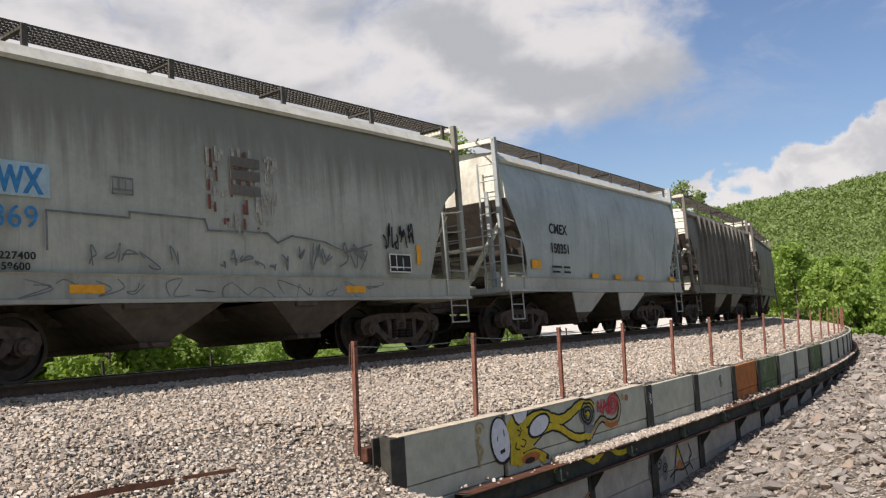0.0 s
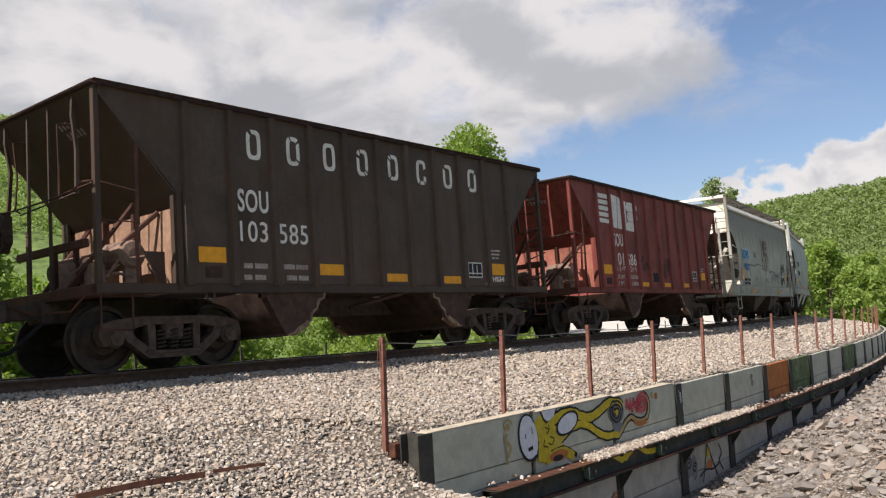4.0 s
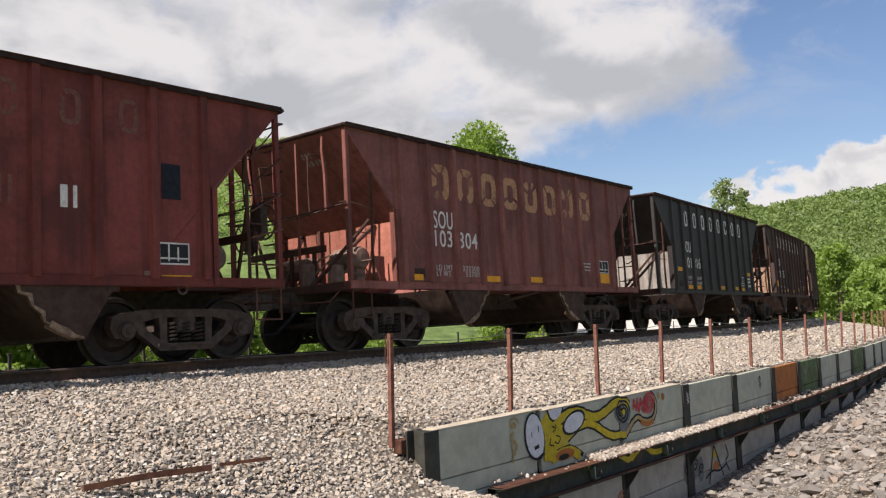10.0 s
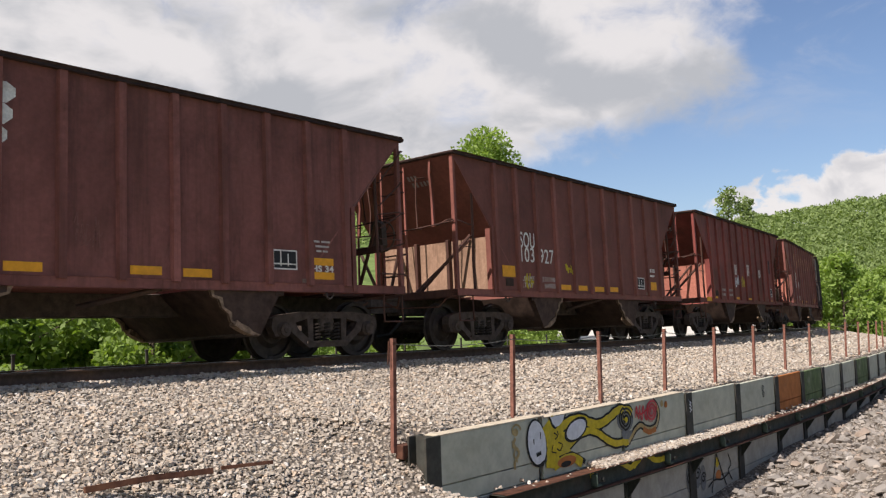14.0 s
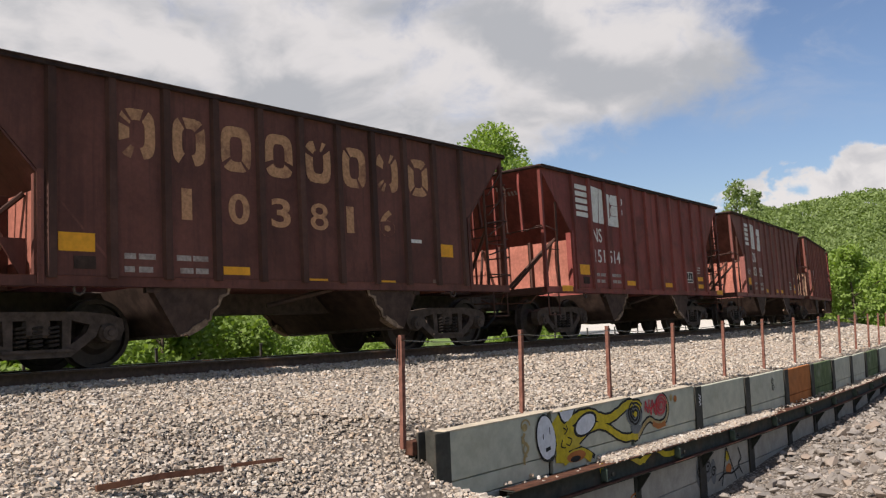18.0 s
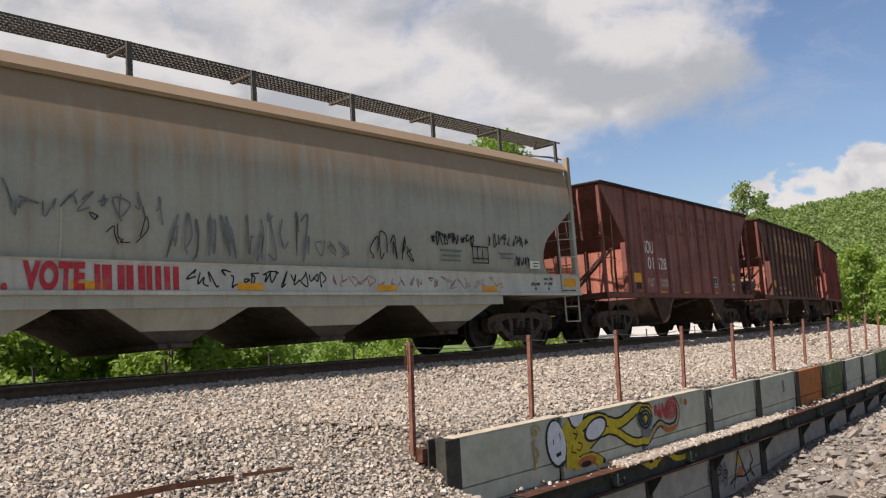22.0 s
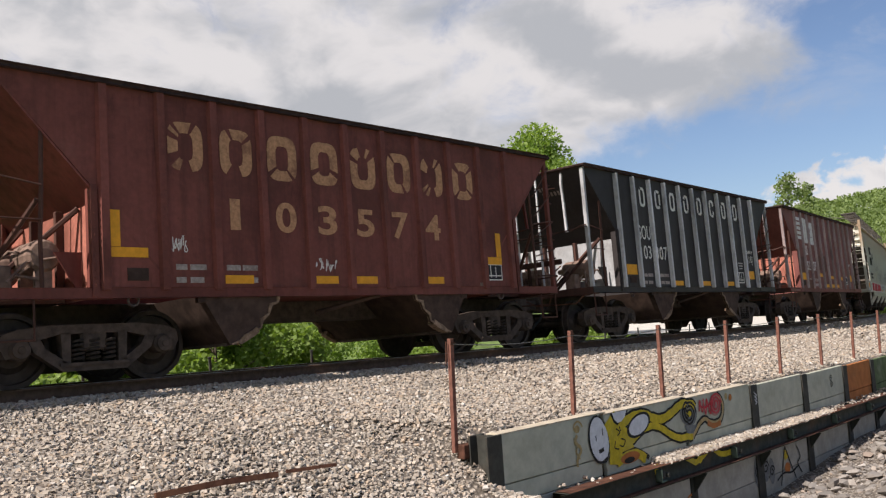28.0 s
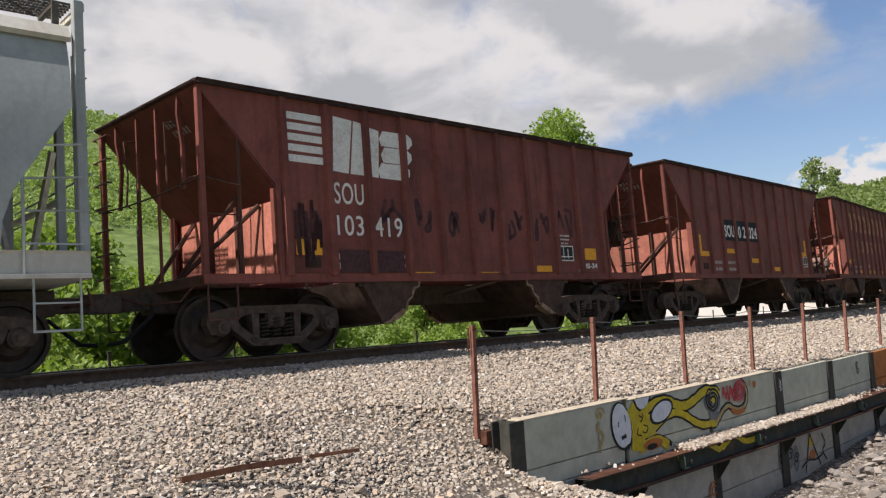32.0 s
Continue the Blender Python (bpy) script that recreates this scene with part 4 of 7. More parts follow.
oval(1.97, -1.105, 0.195, 0.285, 0.010, WHITESPRAY, "graffiti_oval", "white sprayed oval", lean=-0.1)
for pts, w in (([(1.90, -1.05), (1.905, -1.12)], 0.018), ([(2.055, -0.98), (2.06, -1.07)], 0.018), ([(1.95, -1.265), (2.06, -1.245)], 0.05)):
    ribbon(pts, w, 0.013, BLACKSPRAY, "graffiti_line")
# the orange flower and the strokes at the foot
ribbon([(2.20, -1.34), (2.48, -1.31), (2.80, -1.34), (3.04, -1.44), (3.14, -1.50)], 0.07, 0.0045, BLACKSPRAY, "graffiti_outline")
ribbon([(2.34, -1.44), (2.60, -1.39), (2.84, -1.40), (3.05, -1.50)], 0.13, 0.0085, YELLOWSPRAY, "graffiti_stroke")
oval(2.66, -1.42, 0.24, 0.075, 0.0095, ORANGE_PANEL, "graffiti_oval")
oval(2.63, -1.45, 0.13, 0.040, 0.0125, BLACKSPRAY, "graffiti_oval")
# spirals and red scribble
oval(4.34, -1.02, 0.25, 0.19, 0.005, GREYSPRAY, "graffiti_oval")
spiral(4.34, -1.02, 0.185, 2.7, 0.034, BLACKSPRAY, 0.010)
oval(4.34, -1.00, 0.07, 0.06, 0.0095, YELLOWSPRAY, "graffiti_oval")
sprayed([(4.20, -1.20), (4.55, -1.20), (4.50, -1.33), (4.25, -1.32)], 0.0042, GREYSPRAY, "graffiti_stroke")
oval(5.20, -0.98, 0.20, 0.17, 0.005, PINKSPRAY, "graffiti_oval")
spiral(5.22, -0.97, 0.17, 2.6, 0.034, REDSPRAY, 0.010)
for k, pts in enumerate(([(4.66, -1.02), (4.70, -0.86), (4.76, -1.04), (4.82, -0.84)], [(4.80, -0.86), (4.86, -1.08), (4.92, -0.86), (4.98, -1.06)], [(4.94, -0.92), (5.02, -1.10), (5.08, -0.88)], [(4.68, -0.94), (4.85, -0.98), (5.04, -0.93)])):
    ribbon(pts, 0.03, 0.0125 + 0.001 * k, REDSPRAY, "graffiti_line")
ribbon([(4.90, -1.22), (5.10, -1.29), (5.34, -1.27)], 0.08, 0.0105, ORANGE_PANEL, "graffiti_stroke")
oval(5.60, -0.89, 0.05, 0.055, 0.006, TANSPRAY, "graffiti_spot")
oval(5.75, -0.92, 0.055, 0.055, 0.006, ORANGE_PANEL, "graffiti_spot")
# the tan figure
spiral(1.52, -0.905, 0.095, 1.05, 0.024, TANSPRAY, 0.006)
oval(1.52, -0.92, 0.055, 0.05, 0.0045, TANSPRAY, "graffiti_oval")
ribbon([(1.51, -0.99), (1.46, -1.08), (1.55, -1.14), (1.57, -1.20), (1.49, -1.28), (1.48, -1.38)], 0.045, 0.006, TANSPRAY, "graffiti_line")
ribbon([(1.44, -1.02), (1.50, -1.10), (1.47, -1.2), (1.54, -1.29)], 0.03, 0.0075, TANSPRAY, "graffiti_line")
for k in range(3):
    ribbon([(6.58, -0.92 - 0.06 * k), (6.66, -0.95 - 0.06 * k), (6.60, -0.98 - 0.06 * k)], 0.018, 0.04, WHITESPRAY, "graffiti_line")
spiral(10.45, -0.99, 0.07, 1.4, 0.02, BLACKSPRAY, 0.006)
spiral(10.47, -1.12, 0.07, 1.3, 0.02, BLACKSPRAY, 0.006)
for pts, w in (([(3.06, -1.57), (3.07, -1.66), (3.15, -1.76)], 0.10), ([(3.84, -1.58), (4.05, -1.67), (4.19, -1.72), (4.36, -1.65), (4.55, -1.585), (4.71, -1.58), (4.95, -1.69), (5.21, -1.72), (5.4, -1.70)], 0.085)):
    ribbon(pts, w, 0.285, YELLOWSPRAY, "graffiti_stroke", out_y=-0.002)
ribbon([(3.20, -1.58), (3.18, -1.68), (3.22, -1.78)], 0.04, 0.285, ORANGE_PANEL, "graffiti_stroke", out_y=-0.002)
for u, z, ru, rz in ((6.55, -2.25, 0.16, 0.26), (6.85, -2.2, 0.14, 0.24), (7.1, -2.3, 0.12, 0.22)):
    oval(u, z, ru, rz, 0.001, GREYSPRAY, "graffiti_oval")
    spiral(u, z, ru * 0.8, 1.4, 0.03, BLACKSPRAY, 0.006)
for pts in ([(7.45, -2.62), (7.62, -2.25), (7.75, -1.98)], [(7.75, -1.98), (7.95, -2.3), (8.15, -2.6)], [(7.3, -2.5), (7.6, -2.42), (7.95, -2.46), (8.3, -2.4)], [(8.3, -2.05), (8.42, -2.25), (8.28, -2.35), (8.45, -2.55)]):
    ribbon(pts, 0.035, 0.006, BLACKSPRAY, "graffiti_line", out_y=-0.134)
ribbon([(7.70, -2.12), (7.78, -2.12), (7.82, -2.2)], 0.16, 0.002, YELLOWSPRAY, "graffiti_stroke", out_y=-0.134)
oval(7.80, -2.36, 0.13, 0.09, 0.0, ORANGE_PANEL, "graffiti_oval")
spiral(4.2, -2.35, 0.16, 2.0, 0.03, ORANGE_PANEL, 0.006)

# ---- railway cars ----
WHEEL_R = 0.457


def build_truck(car, x):
    """A cast-steel two-axle truck: bolster with side frames, springs and wheelsets."""
    b = part("truck", Shape().box(-0.17, 0.17, -1.08, 1.08, 0.42, 0.66, 0.03).lathe([(0.66, 0.3), (0.78, 0.28)], 14, "z"), TRUCK, car, "greasy dark cast-steel truck", m=pose(x, 0, 0))
    for side in (-1, 1):
        y0, y1 = side * 0.93, side * 1.09
        f = Shape()
        f.prism([(-1.13, 0.50), (-1.10, 0.64), (-0.92, 0.70), (-0.55, 0.74), (0.55, 0.74), (0.92, 0.70), (1.10, 0.64), (1.13, 0.50), (1.06, 0.36), (0.98, 0.36), (0.98, 0.55), (0.70, 0.56), (0.42, 0.63), (-0.42, 0.63), (-0.70, 0.56), (-0.98, 0.55), (-0.98, 0.36), (-1.06, 0.36)], "y", y0, y1)
        f.prism([(-0.80, 0.57), (-0.74, 0.42), (-0.40, 0.17), (0.40, 0.17), (0.74, 0.42), (0.80, 0.57), (0.66, 0.57), (0.60, 0.46), (0.33, 0.27), (-0.33, 0.27), (-0.60, 0.46), (-0.66, 0.57)], "y", y0, y1)
        f.prism([(-0.42, 0.64), (-0.30, 0.64), (-0.30, 0.26), (-0.40, 0.24)], "y", y0, y1)
        f.prism([(0.42, 0.64), (0.30, 0.64), (0.30, 0.26), (0.40, 0.24)], "y", y0, y1)
        f.box(-0.44, 0.44, side * 0.90, side * 1.12, 0.235, 0.275)
        part("side_frame", f, TRUCK, b)
        for sx in (-0.2, 0.0, 0.2):
            turns = [(sx + 0.072 * math.cos(i * math.pi / 4), side * 1.03 + 0.072 * math.sin(i * math.pi / 4), 0.285 + 0.0068 * i) for i in range(41)]
            part("spring", Shape().path(turns, 0.019, 5), SPRING, b)
        for sx in (-0.9, 0.9):
            part("bearing", Shape().lathe([(side * 0.9, 0.13), (side * 1.10, 0.13), (side * 1.13, 0.105), (side * 1.16, 0.10), (side * 1.165, 0.05), (side * 1.18, 0.04)], 14, "y", (sx, 0, WHEEL_R)), TRUCK, b, smooth=False)
    for sx in (-0.9, 0.9):
        w = Shape().lathe([(-0.95, 0.07), (-0.80, 0.08), (0.80, 0.08), (0.95, 0.07)], 12, "y")
        for side in (-1, 1):
            prof = [(0.80, 0.13), (0.80, 0.20), (0.735, 0.27), (0.735, 0.39), (0.80, 0.40), (0.80, 0.455), (0.70, 0.459), (0.69, 0.485), (0.665, 0.485), (0.66, 0.40), (0.70, 0.38), (0.70, 0.2), (0.66, 0.14)]
            w.lathe([(side * a, r) for a, r in prof], 36, "y")
            for q in range(3):
                a = 2 * math.pi * q / 3
                w.tube((0.075 * math.cos(a), side * 0.94, 0.075 * math.sin(a)), (0.075 * math.cos(a), side * 1.0, 0.075 * math.sin(a)), 0.016, 5)
        part("wheelset", w, WHEEL, b, m=pose(sx, 0, WHEEL_R))
    return b


def end_gear(car, half, deck):
    """Couplers, hoses and the brake gear of a car."""
    for d in (-1, 1):
        c = Shape().box(d * (half - 0.1), d * (half + 0.48), -0.10, 0.10, 0.78, 0.98, 0.015)
        c.prism([(d * (half + 0.42), -0.10), (d * (half + 0.50), -0.17), (d * (half + 0.72), -0.16), (d * (half + 0.76), -0.03), (d * (half + 0.60), 0.02), (d * (half + 0.72), 0.10), (d * (half + 0.68), 0.17), (d * (half + 0.46), 0.14)], "z", 0.76, 1.02)
        part("coupler", c, TRUCK, car)
        pts = [(d * (half + 0.1), 0.33 * d, 0.72), (d * (half + 0.3), 0.33 * d, 0.55), (d * (half + 0.5), 0.25 * d, 0.36), (d * (half + 0.68), 0.10 * d, 0.33)]
        part("air_hose", Shape().path(pts, 0.028, 7), HOSE, car)
        part("cut_lever", Shape().path([(d * (half + 0.06), -1.35, 1.0), (d * (half + 0.16), -1.2, 0.82), (d * (half + 0.16), -0.2, 0.85), (d * (half + 0.5), -0.12, 0.98)], 0.013, 5), RUST, car)


def rungs(car, mat, a, b, n, r=0.011, stand=(0, 0, 0), name="rung"):
    """Grab irons: n bars from the line a0-a1 to the line b0-b1, each a part."""
    for i in range(n):
        t = i / max(1, n - 1)
        p = Vector(a[0]).lerp(Vector(a[1]), t)
        q = Vector(b[0]).lerp(Vector(b[1]), t)
        o = Vector(stand)
        part(name, Shape().path([p, p + o, q + o, q] if o.length else [p, q], r, 5), mat, car)


def build_hopper():
    """An open-top hopper car with eleven posts a side, sloped ends and two bottom chutes."""
    E, B, ZT, ZS, W = 5.22, 4.02, 3.70, 1.05, HALF - 0.03
    car = thing("hopper_car", "open-top hopper car", "hopper car", "hopper cars of the train")
    body = PAINTS["maroon"]
    for d in (-1, 1):
        outline = [(-B, ZS), (-B, 2.40), (-E + 0.02, ZT + 0.01), (E - 0.02, ZT + 0.01), (B, 2.40), (B, ZS)]
        part("side_sheet", Shape().prism(outline, "y", d * (W - 0.022), d * W), body, car)
        part("side_sill", Shape().box(-E, E, d * (W - 0.16), d * (W + 0.012), ZS - 0.03, ZS + 0.10, 0.008), body, car)
        part("top_chord", Shape().box(-E - 0.03, E + 0.03, d * (W - 0.10), d * (W + 0.05), ZT + 0.005, ZT + 0.075, 0.024), body, car)
        for k in range(11):
            x = -3.875 + 0.775 * k
            part("side_post", Shape().prism([(x - 0.075, d * W), (x - 0.050, d * (W + 0.056)), (x + 0.050, d * (W + 0.056)), (x + 0.075, d * W)], "z", ZS + 0.07, ZT + 0.006), body, car)
        for e in (-1, 1):
            p = Shape().box(e * B - 0.03, e * B + 0.02, d * (W - 0.13), d * (W - 0.03), ZS, 2.42).box(e * B - 0.03, e * B + 0.05, d * (W - 0.03), d * (W + 0.03), ZS, 2.42)
            for k in range(14):
                p.tube((e * B + 0.012, d * (W + 0.028), 1.18 + k * 0.088), (e * B + 0.012, d * (W + 0.042), 1.18 + k * 0.088), 0.014, 5)
            part("edge_bar", p, body, car)
            part("stanchion", Shape().path([(e * 4.62, d * (W - 0.03), ZS + 0.05), (e * 4.63, d * (W - 0.035), 1.7), (e * 4.61, d * (W - 0.03), 2.3), (e * 4.60, d * (W - 0.03), 3.02)], 0.027, 5), body, car)
            part("corner_post", Shape().box(e * (E - 0.05) - 0.04, e * (E - 0.05) + 0.04, d * (W - 0.08), d * (W + 0.0), ZS + 0.05, ZT, 0.008), body, car)
            part("end_post", Shape().path([(e * (E - 0.05), d * 0.98, ZT), (e * (E - 0.04), d * 0.965, 3.42), (e * (E - 0.10), d * 0.95, 3.0), (e * (E - 0.07), d * 0.985, 2.38)], 0.034, 4), body, car)
            part("grab_iron", Shape().path([(e * (E - 0.30), d * 0.66, 3.42), (e * (E + 0.0), d * 0.64, 3.36), (e * (E - 0.03), d * 0.60, 2.85), (e * (E - 0.01), d * 0.63, 2.40), (e * (E - 0.09), d * 0.66, 2.36)], 0.014, 5), body, car)
            part("grab_iron", Shape().path([(e * (E - 0.02), d * (W - 0.04), 2.46), (e * (E + 0.10), d * (W - 0.10), 2.44), (e * (E + 0.11), d * (W - 0.34), 2.36), (e * (E + 0.0), d * (W - 0.42), 2.37)], 0.013, 5), body, car)
            part("bulkhead_post", Shape().box(e * (B - 0.04) - 0.05, e * (B - 0.04) + 0.05, d * 0.42 - 0.035, d * 0.42 + 0.035, ZS, 2.26, 0.006), body, car)
            part("brace", Shape().tube((e * (E - 0.15), d * 0.55, 1.16), (e * 4.64, d * (W - 0.07), 2.2), 0.034, 6), body, car)
            part("end_post", Shape().box(e * (E - 0.05) - 0.018, e * (E - 0.05) + 0.018, d * 0.30 - 0.018, d * 0.30 + 0.018, ZS + 0.05, ZT), body, car)
            part("brace", Shape().tube((e * (E - 0.25), d * 0.35, 1.16), (e * (B - 0.08), d * 0.95, 2.22), 0.036, 6), body, car)
    for e in (-1, 1):
        part("top_chord", Shape().box(e * E - 0.05, e * E + 0.09, -W - 0.046, W + 0.046, ZT + 0.003, ZT + 0.073, 0.024), body, car)
        part("slope_sheet", Shape().prism([(e * E, ZT), (e * (E - 0.03), ZT), (e * (B - 1.0), 1.24), (e * (B - 0.97), 1.22), (e * (B - 0.09), 2.24)], "y", -W - 0.001, W + 0.001), body, car)
        part("end_sheet", Shape().box(e * (B - 0.11) - 0.012, e * (B - 0.11) + 0.012, -W + 0.023, W - 0.023, ZS, 2.25), body, car)
        part("end_sill", Shape().box(e * (E - 0.12) - 0.12, e * (E - 0.12) + 0.14, -W, W, ZS - 0.05, ZS + 0.10, 0.01), body, car)
        part("deck_plate", Shape().box(e * 4.55 - 0.5, e * 4.55 + 0.5, -0.75, 0.75, ZS - 0.02, ZS + 0.03), body, car)
        part("hand_rail", Shape().path([(e * (E + 0.02), -W, 2.42), (e * (E + 0.05), -0.5, 2.36), (e * (E + 0.05), 0.5, 2.36), (e * (E + 0.02), W, 2.42)], 0.014, 5), body, car)
        for z0, z1, r in ((2.44, 2.36, 0.012), (1.95, 1.95, 0.010)):
            part("side_rail", Shape().path([(e * (E - 0.08), -W - 0.02, z0), (e * 4.62, -W - 0.01, z1)], r, 5), body, car)
        # ladders on diagonal corners, and steps below the sill
        y = -W * e
        rungs(car, body, ((e * (E + 0.03), y * 0.97, 1.35), (e * (E + 0.03), y * 0.97, 3.55)), ((e * (E + 0.03), y * 0.66, 1.35), (e * (E + 0.03), y * 0.66, 3.55)), 7, 0.011, (e * 0.07, 0, 0))
        if e > 0:
            rungs(car, body, ((E - 0.05, -W - 0.01, 1.35), (E - 0.05, -W - 0.01, 3.5)), ((4.62, -W - 0.01, 1.35), (4.62, -W - 0.01, 2.9)), 5, 0.011, (0, -0.05, 0))
        for d in (-1, 1):
            part("step", Shape().path([(e * (E - 0.06), d * (W - 0.02), ZS), (e * (E - 0.06), d * (W - 0.02), 0.55), (e * (E - 0.5), d * (W - 0.02), 0.55), (e * (E - 0.5), d * (W - 0.02), ZS)], 0.014, 5), body, car)
            part("lift_ring", Shape().path([(e * 3.52 + 0.07 * math.cos(a), d * (W - 0.03), ZS - 0.06 + 0.07 * math.sin(a)) for a in [i * 2 * math.pi / 8 for i in range(9)]], 0.017, 5), TRUCK, car)
    part("centre_sill", Shape().box(-E - 0.05, E + 0.05, -0.2, 0.2, 0.72, 1.06, 0.015), TRUCK, car)
    for d in (-1, 1):
        # chute: two sheets that slope together across the car, closed by a plate with a jagged worn lip
        edge = [(1.32, ZS), (1.36, 0.93), (1.47, 0.89), (1.52, 0.77), (1.63, 0.68), (1.66, 0.58), (1.80, 0.50), (1.94, 0.42), (2.13, 0.37)]
        outer = [(2.58, ZS), (2.17, 0.37)]
        sh = Shape()
        y0, y1 = -W + 0.05, W - 0.05
        sh.add([(d * 1.32, y0, ZS), (d * 2.0, y0, 0.39), (d * 2.0, y1, 0.39), (d * 1.32, y1, ZS), (d * 1.36, y0, ZS), (d * 2.04, y0, 0.39), (d * 2.04, y1, 0.39), (d * 1.36, y1, ZS)],
               [(0, 1, 2, 3), (7, 6, 5, 4), (0, 4, 5, 1), (1, 5, 6, 2), (2, 6, 7, 3), (3, 7, 4, 0)])
        sh.add([(d * 2.58, y0, ZS), (d * 2.17, y0, 0.37), (d * 2.17, y1, 0.37), (d * 2.58, y1, ZS), (d * 2.54, y0, ZS), (d * 2.13, y0, 0.37), (d * 2.13, y1, 0.37), (d * 2.54, y1, ZS)],
               [(0, 1, 2, 3), (7, 6, 5, 4), (0, 4, 5, 1), (1, 5, 6, 2), (2, 6, 7, 3), (3, 7, 4, 0)])
        part("chute", sh, CHUTE, car, "battered grimy discharge chute")
        for sgn in (-1, 1):
            a, b = sgn * (W - 0.06), sgn * (W - 0.03)
            part("chute_plate", Shape().prism([(d * x, z) for x, z in edge + outer[::-1]], "y", a, b), CHUTE, car, "grimy side plate of the chute")
            wave = (0.07, 0.035, 0.06, 0.03, 0.055, 0.025, 0.06, 0.05, 0.03)
            inner = [(x + w * 0.9, z + w * 0.55) for (x, z), w in zip(edge, wave)]
            lip = Shape().prism([(d * x, z) for x, z in edge + inner[::-1]], "y", sgn * (W - 0.075), sgn * (W - 0.018))
            part("chute_lip", lip, CRUST, car, "worn flaking rusty lip")
            lift = [(1.72, 0.52), (1.86, 0.44), (2.02, 0.37), (2.06, 0.40), (1.95, 0.50), (1.83, 0.55), (1.75, 0.60)]
            part("chute_flap", Shape().prism([(d * x, z) for x, z in lift], "y", sgn * (W - 0.16), sgn * (W - 0.004)), CRUST, car, "bent rusty edge of the chute door")
        part("door", Shape().prism([(d * 1.98, 0.38), (d * 2.2, 0.36), (d * 2.2, 0.40), (d * 1.98, 0.42)], "y", -W + 0.1, W - 0.1), TRUCK, car)
        part("stop_block", Shape().box(d * 2.45, d * 2.62, -W + 0.02, -W + 0.10, ZS - 0.10, ZS - 0.02, 0.01), CHUTE, car)
    part("cross_beam", Shape().tube((-0.35, -W + 0.5, 0.80), (0.6, -W + 0.06, ZS - 0.02), 0.04, 6), CHUTE, car)
    part("ridge_sheet", Shape().prism([(-1.1, ZS), (0, 2.0), (1.1, ZS)], "y", -W + 0.03, W - 0.03), body, car)
    # brake gear on one end platform
    part("brake_cylinder", Shape().lathe([(-0.42, 0.08), (-0.40, 0.17), (-0.34, 0.205), (0.20, 0.205), (0.27, 0.17), (0.30, 0.08), (0.46, 0.05)], 16, "y", (-4.40, -0.66, 1.60)).box(-4.50, -4.30, -1.0, -0.92, 1.08, 1.46).box(-4.50, -4.30, -0.5, -0.42, 1.08, 1.46), GEAR, car, "sun-bleached brake cylinder", smooth=False)
    part("air_reservoir", Shape().lathe([(-0.52, 0.05), (-0.48, 0.15), (-0.42, 0.20), (0.28, 0.20), (0.34, 0.15), (0.38, 0.05)], 16, "y", (-4.45, 0.62, 1.52)).box(-4.55, -4.35, 0.3, 0.38, 1.08, 1.36).box(-4.55, -4.35, 0.7, 0.78, 1.08, 1.36), GEAR, car, "sun-bleached air reservoir")
    part("gusset_plate", Shape().prism([(-4.03, 1.62), (-4.36, 1.62), (-4.06, 1.10), (-4.03, 1.10)], "y", -1.22, -1.19), body, car)
    part("valve", Shape().box(-4.95, -4.75, -0.95, -0.72, 1.15, 1.48, 0.02).tube((-4.85, -0.8, 1.4), (-4.5, -1.2, 1.28), 0.02, 6), GEAR, car)
    part("retainer_box", Shape().box(-4.98, -4.80, -0.30, -0.08, 1.08, 1.55, 0.03), GEAR, car)
    for k, pts in enumerate(([(-4.85, -0.85, 1.2), (-4.4, -0.95, 1.60), (-4.1, -0.6, 1.72)], [(-4.9, -1.2, 1.25), (-4.6, -1.0, 1.52), (-4.3, -1.15, 1.56), (-4.1, -1.1, 1.45)], [(-5.0, -0.5, 1.35), (-4.7, -0.7, 1.68), (-4.35, -0.9, 1.62)], [(-4.9, 0.1, 1.2), (-4.75, -0.35, 1.62), (-4.3, -0.2, 1.75)])):
        part("brake_pipe", Shape().path(pts, 0.017, 5), GEAR, car)
    ring = [(-5.37, 0.92 + 0.27 * math.cos(a), 2.10 + 0.27 * math.sin(a)) for a in [i * math.pi / 10 for i in range(21)]]
    hand = part("hand_brake", Shape().prism([(0.78, 1.95), (0.80, 2.32), (0.92, 2.40), (1.06, 2.30), (1.08, 1.92), (0.93, 1.80)], "x", -5.30, -5.18), TRUCK, car, "greasy hand brake gear case")
    part("wheel_rim", Shape().path(ring, 0.016, 6), TRUCK, hand)
    part("hub", Shape().tube((-5.40, 0.92, 2.10), (-5.2, 0.92, 2.10), 0.035, 8), TRUCK, hand)
    for i in range(6):
        part("spoke", Shape().tube((-5.35, 0.92, 2.10), ring[int(i * 20 / 6)], 0.011, 5), TRUCK, hand)
    for e in (-1,):
        part("end_crossbar", Shape().box(e * (E - 0.42) - 0.04, e * (E - 0.42) + 0.04, -0.55, W - 0.10, 1.74, 1.86, 0.01), body, car)
        part("end_upright", Shape().box(e * (E - 0.42) - 0.03, e * (E - 0.42) + 0.03, 0.30, 0.36, ZS, 1.74).box(e * (E - 0.42) - 0.03, e * (E - 0.42) + 0.03, -0.30, -0.24, ZS, 1.74), body, car)
    part("pull_rod", Shape().path([(-5.1, -0.95, 2.42), (-5.22, -0.6, 2.34), (-5.2, 0.5, 2.30)], 0.012, 5), TRUCK, car)
    end_gear(car, E, ZS)
    build_truck(car, -3.83)
    build_truck(car, 3.83)
    return car


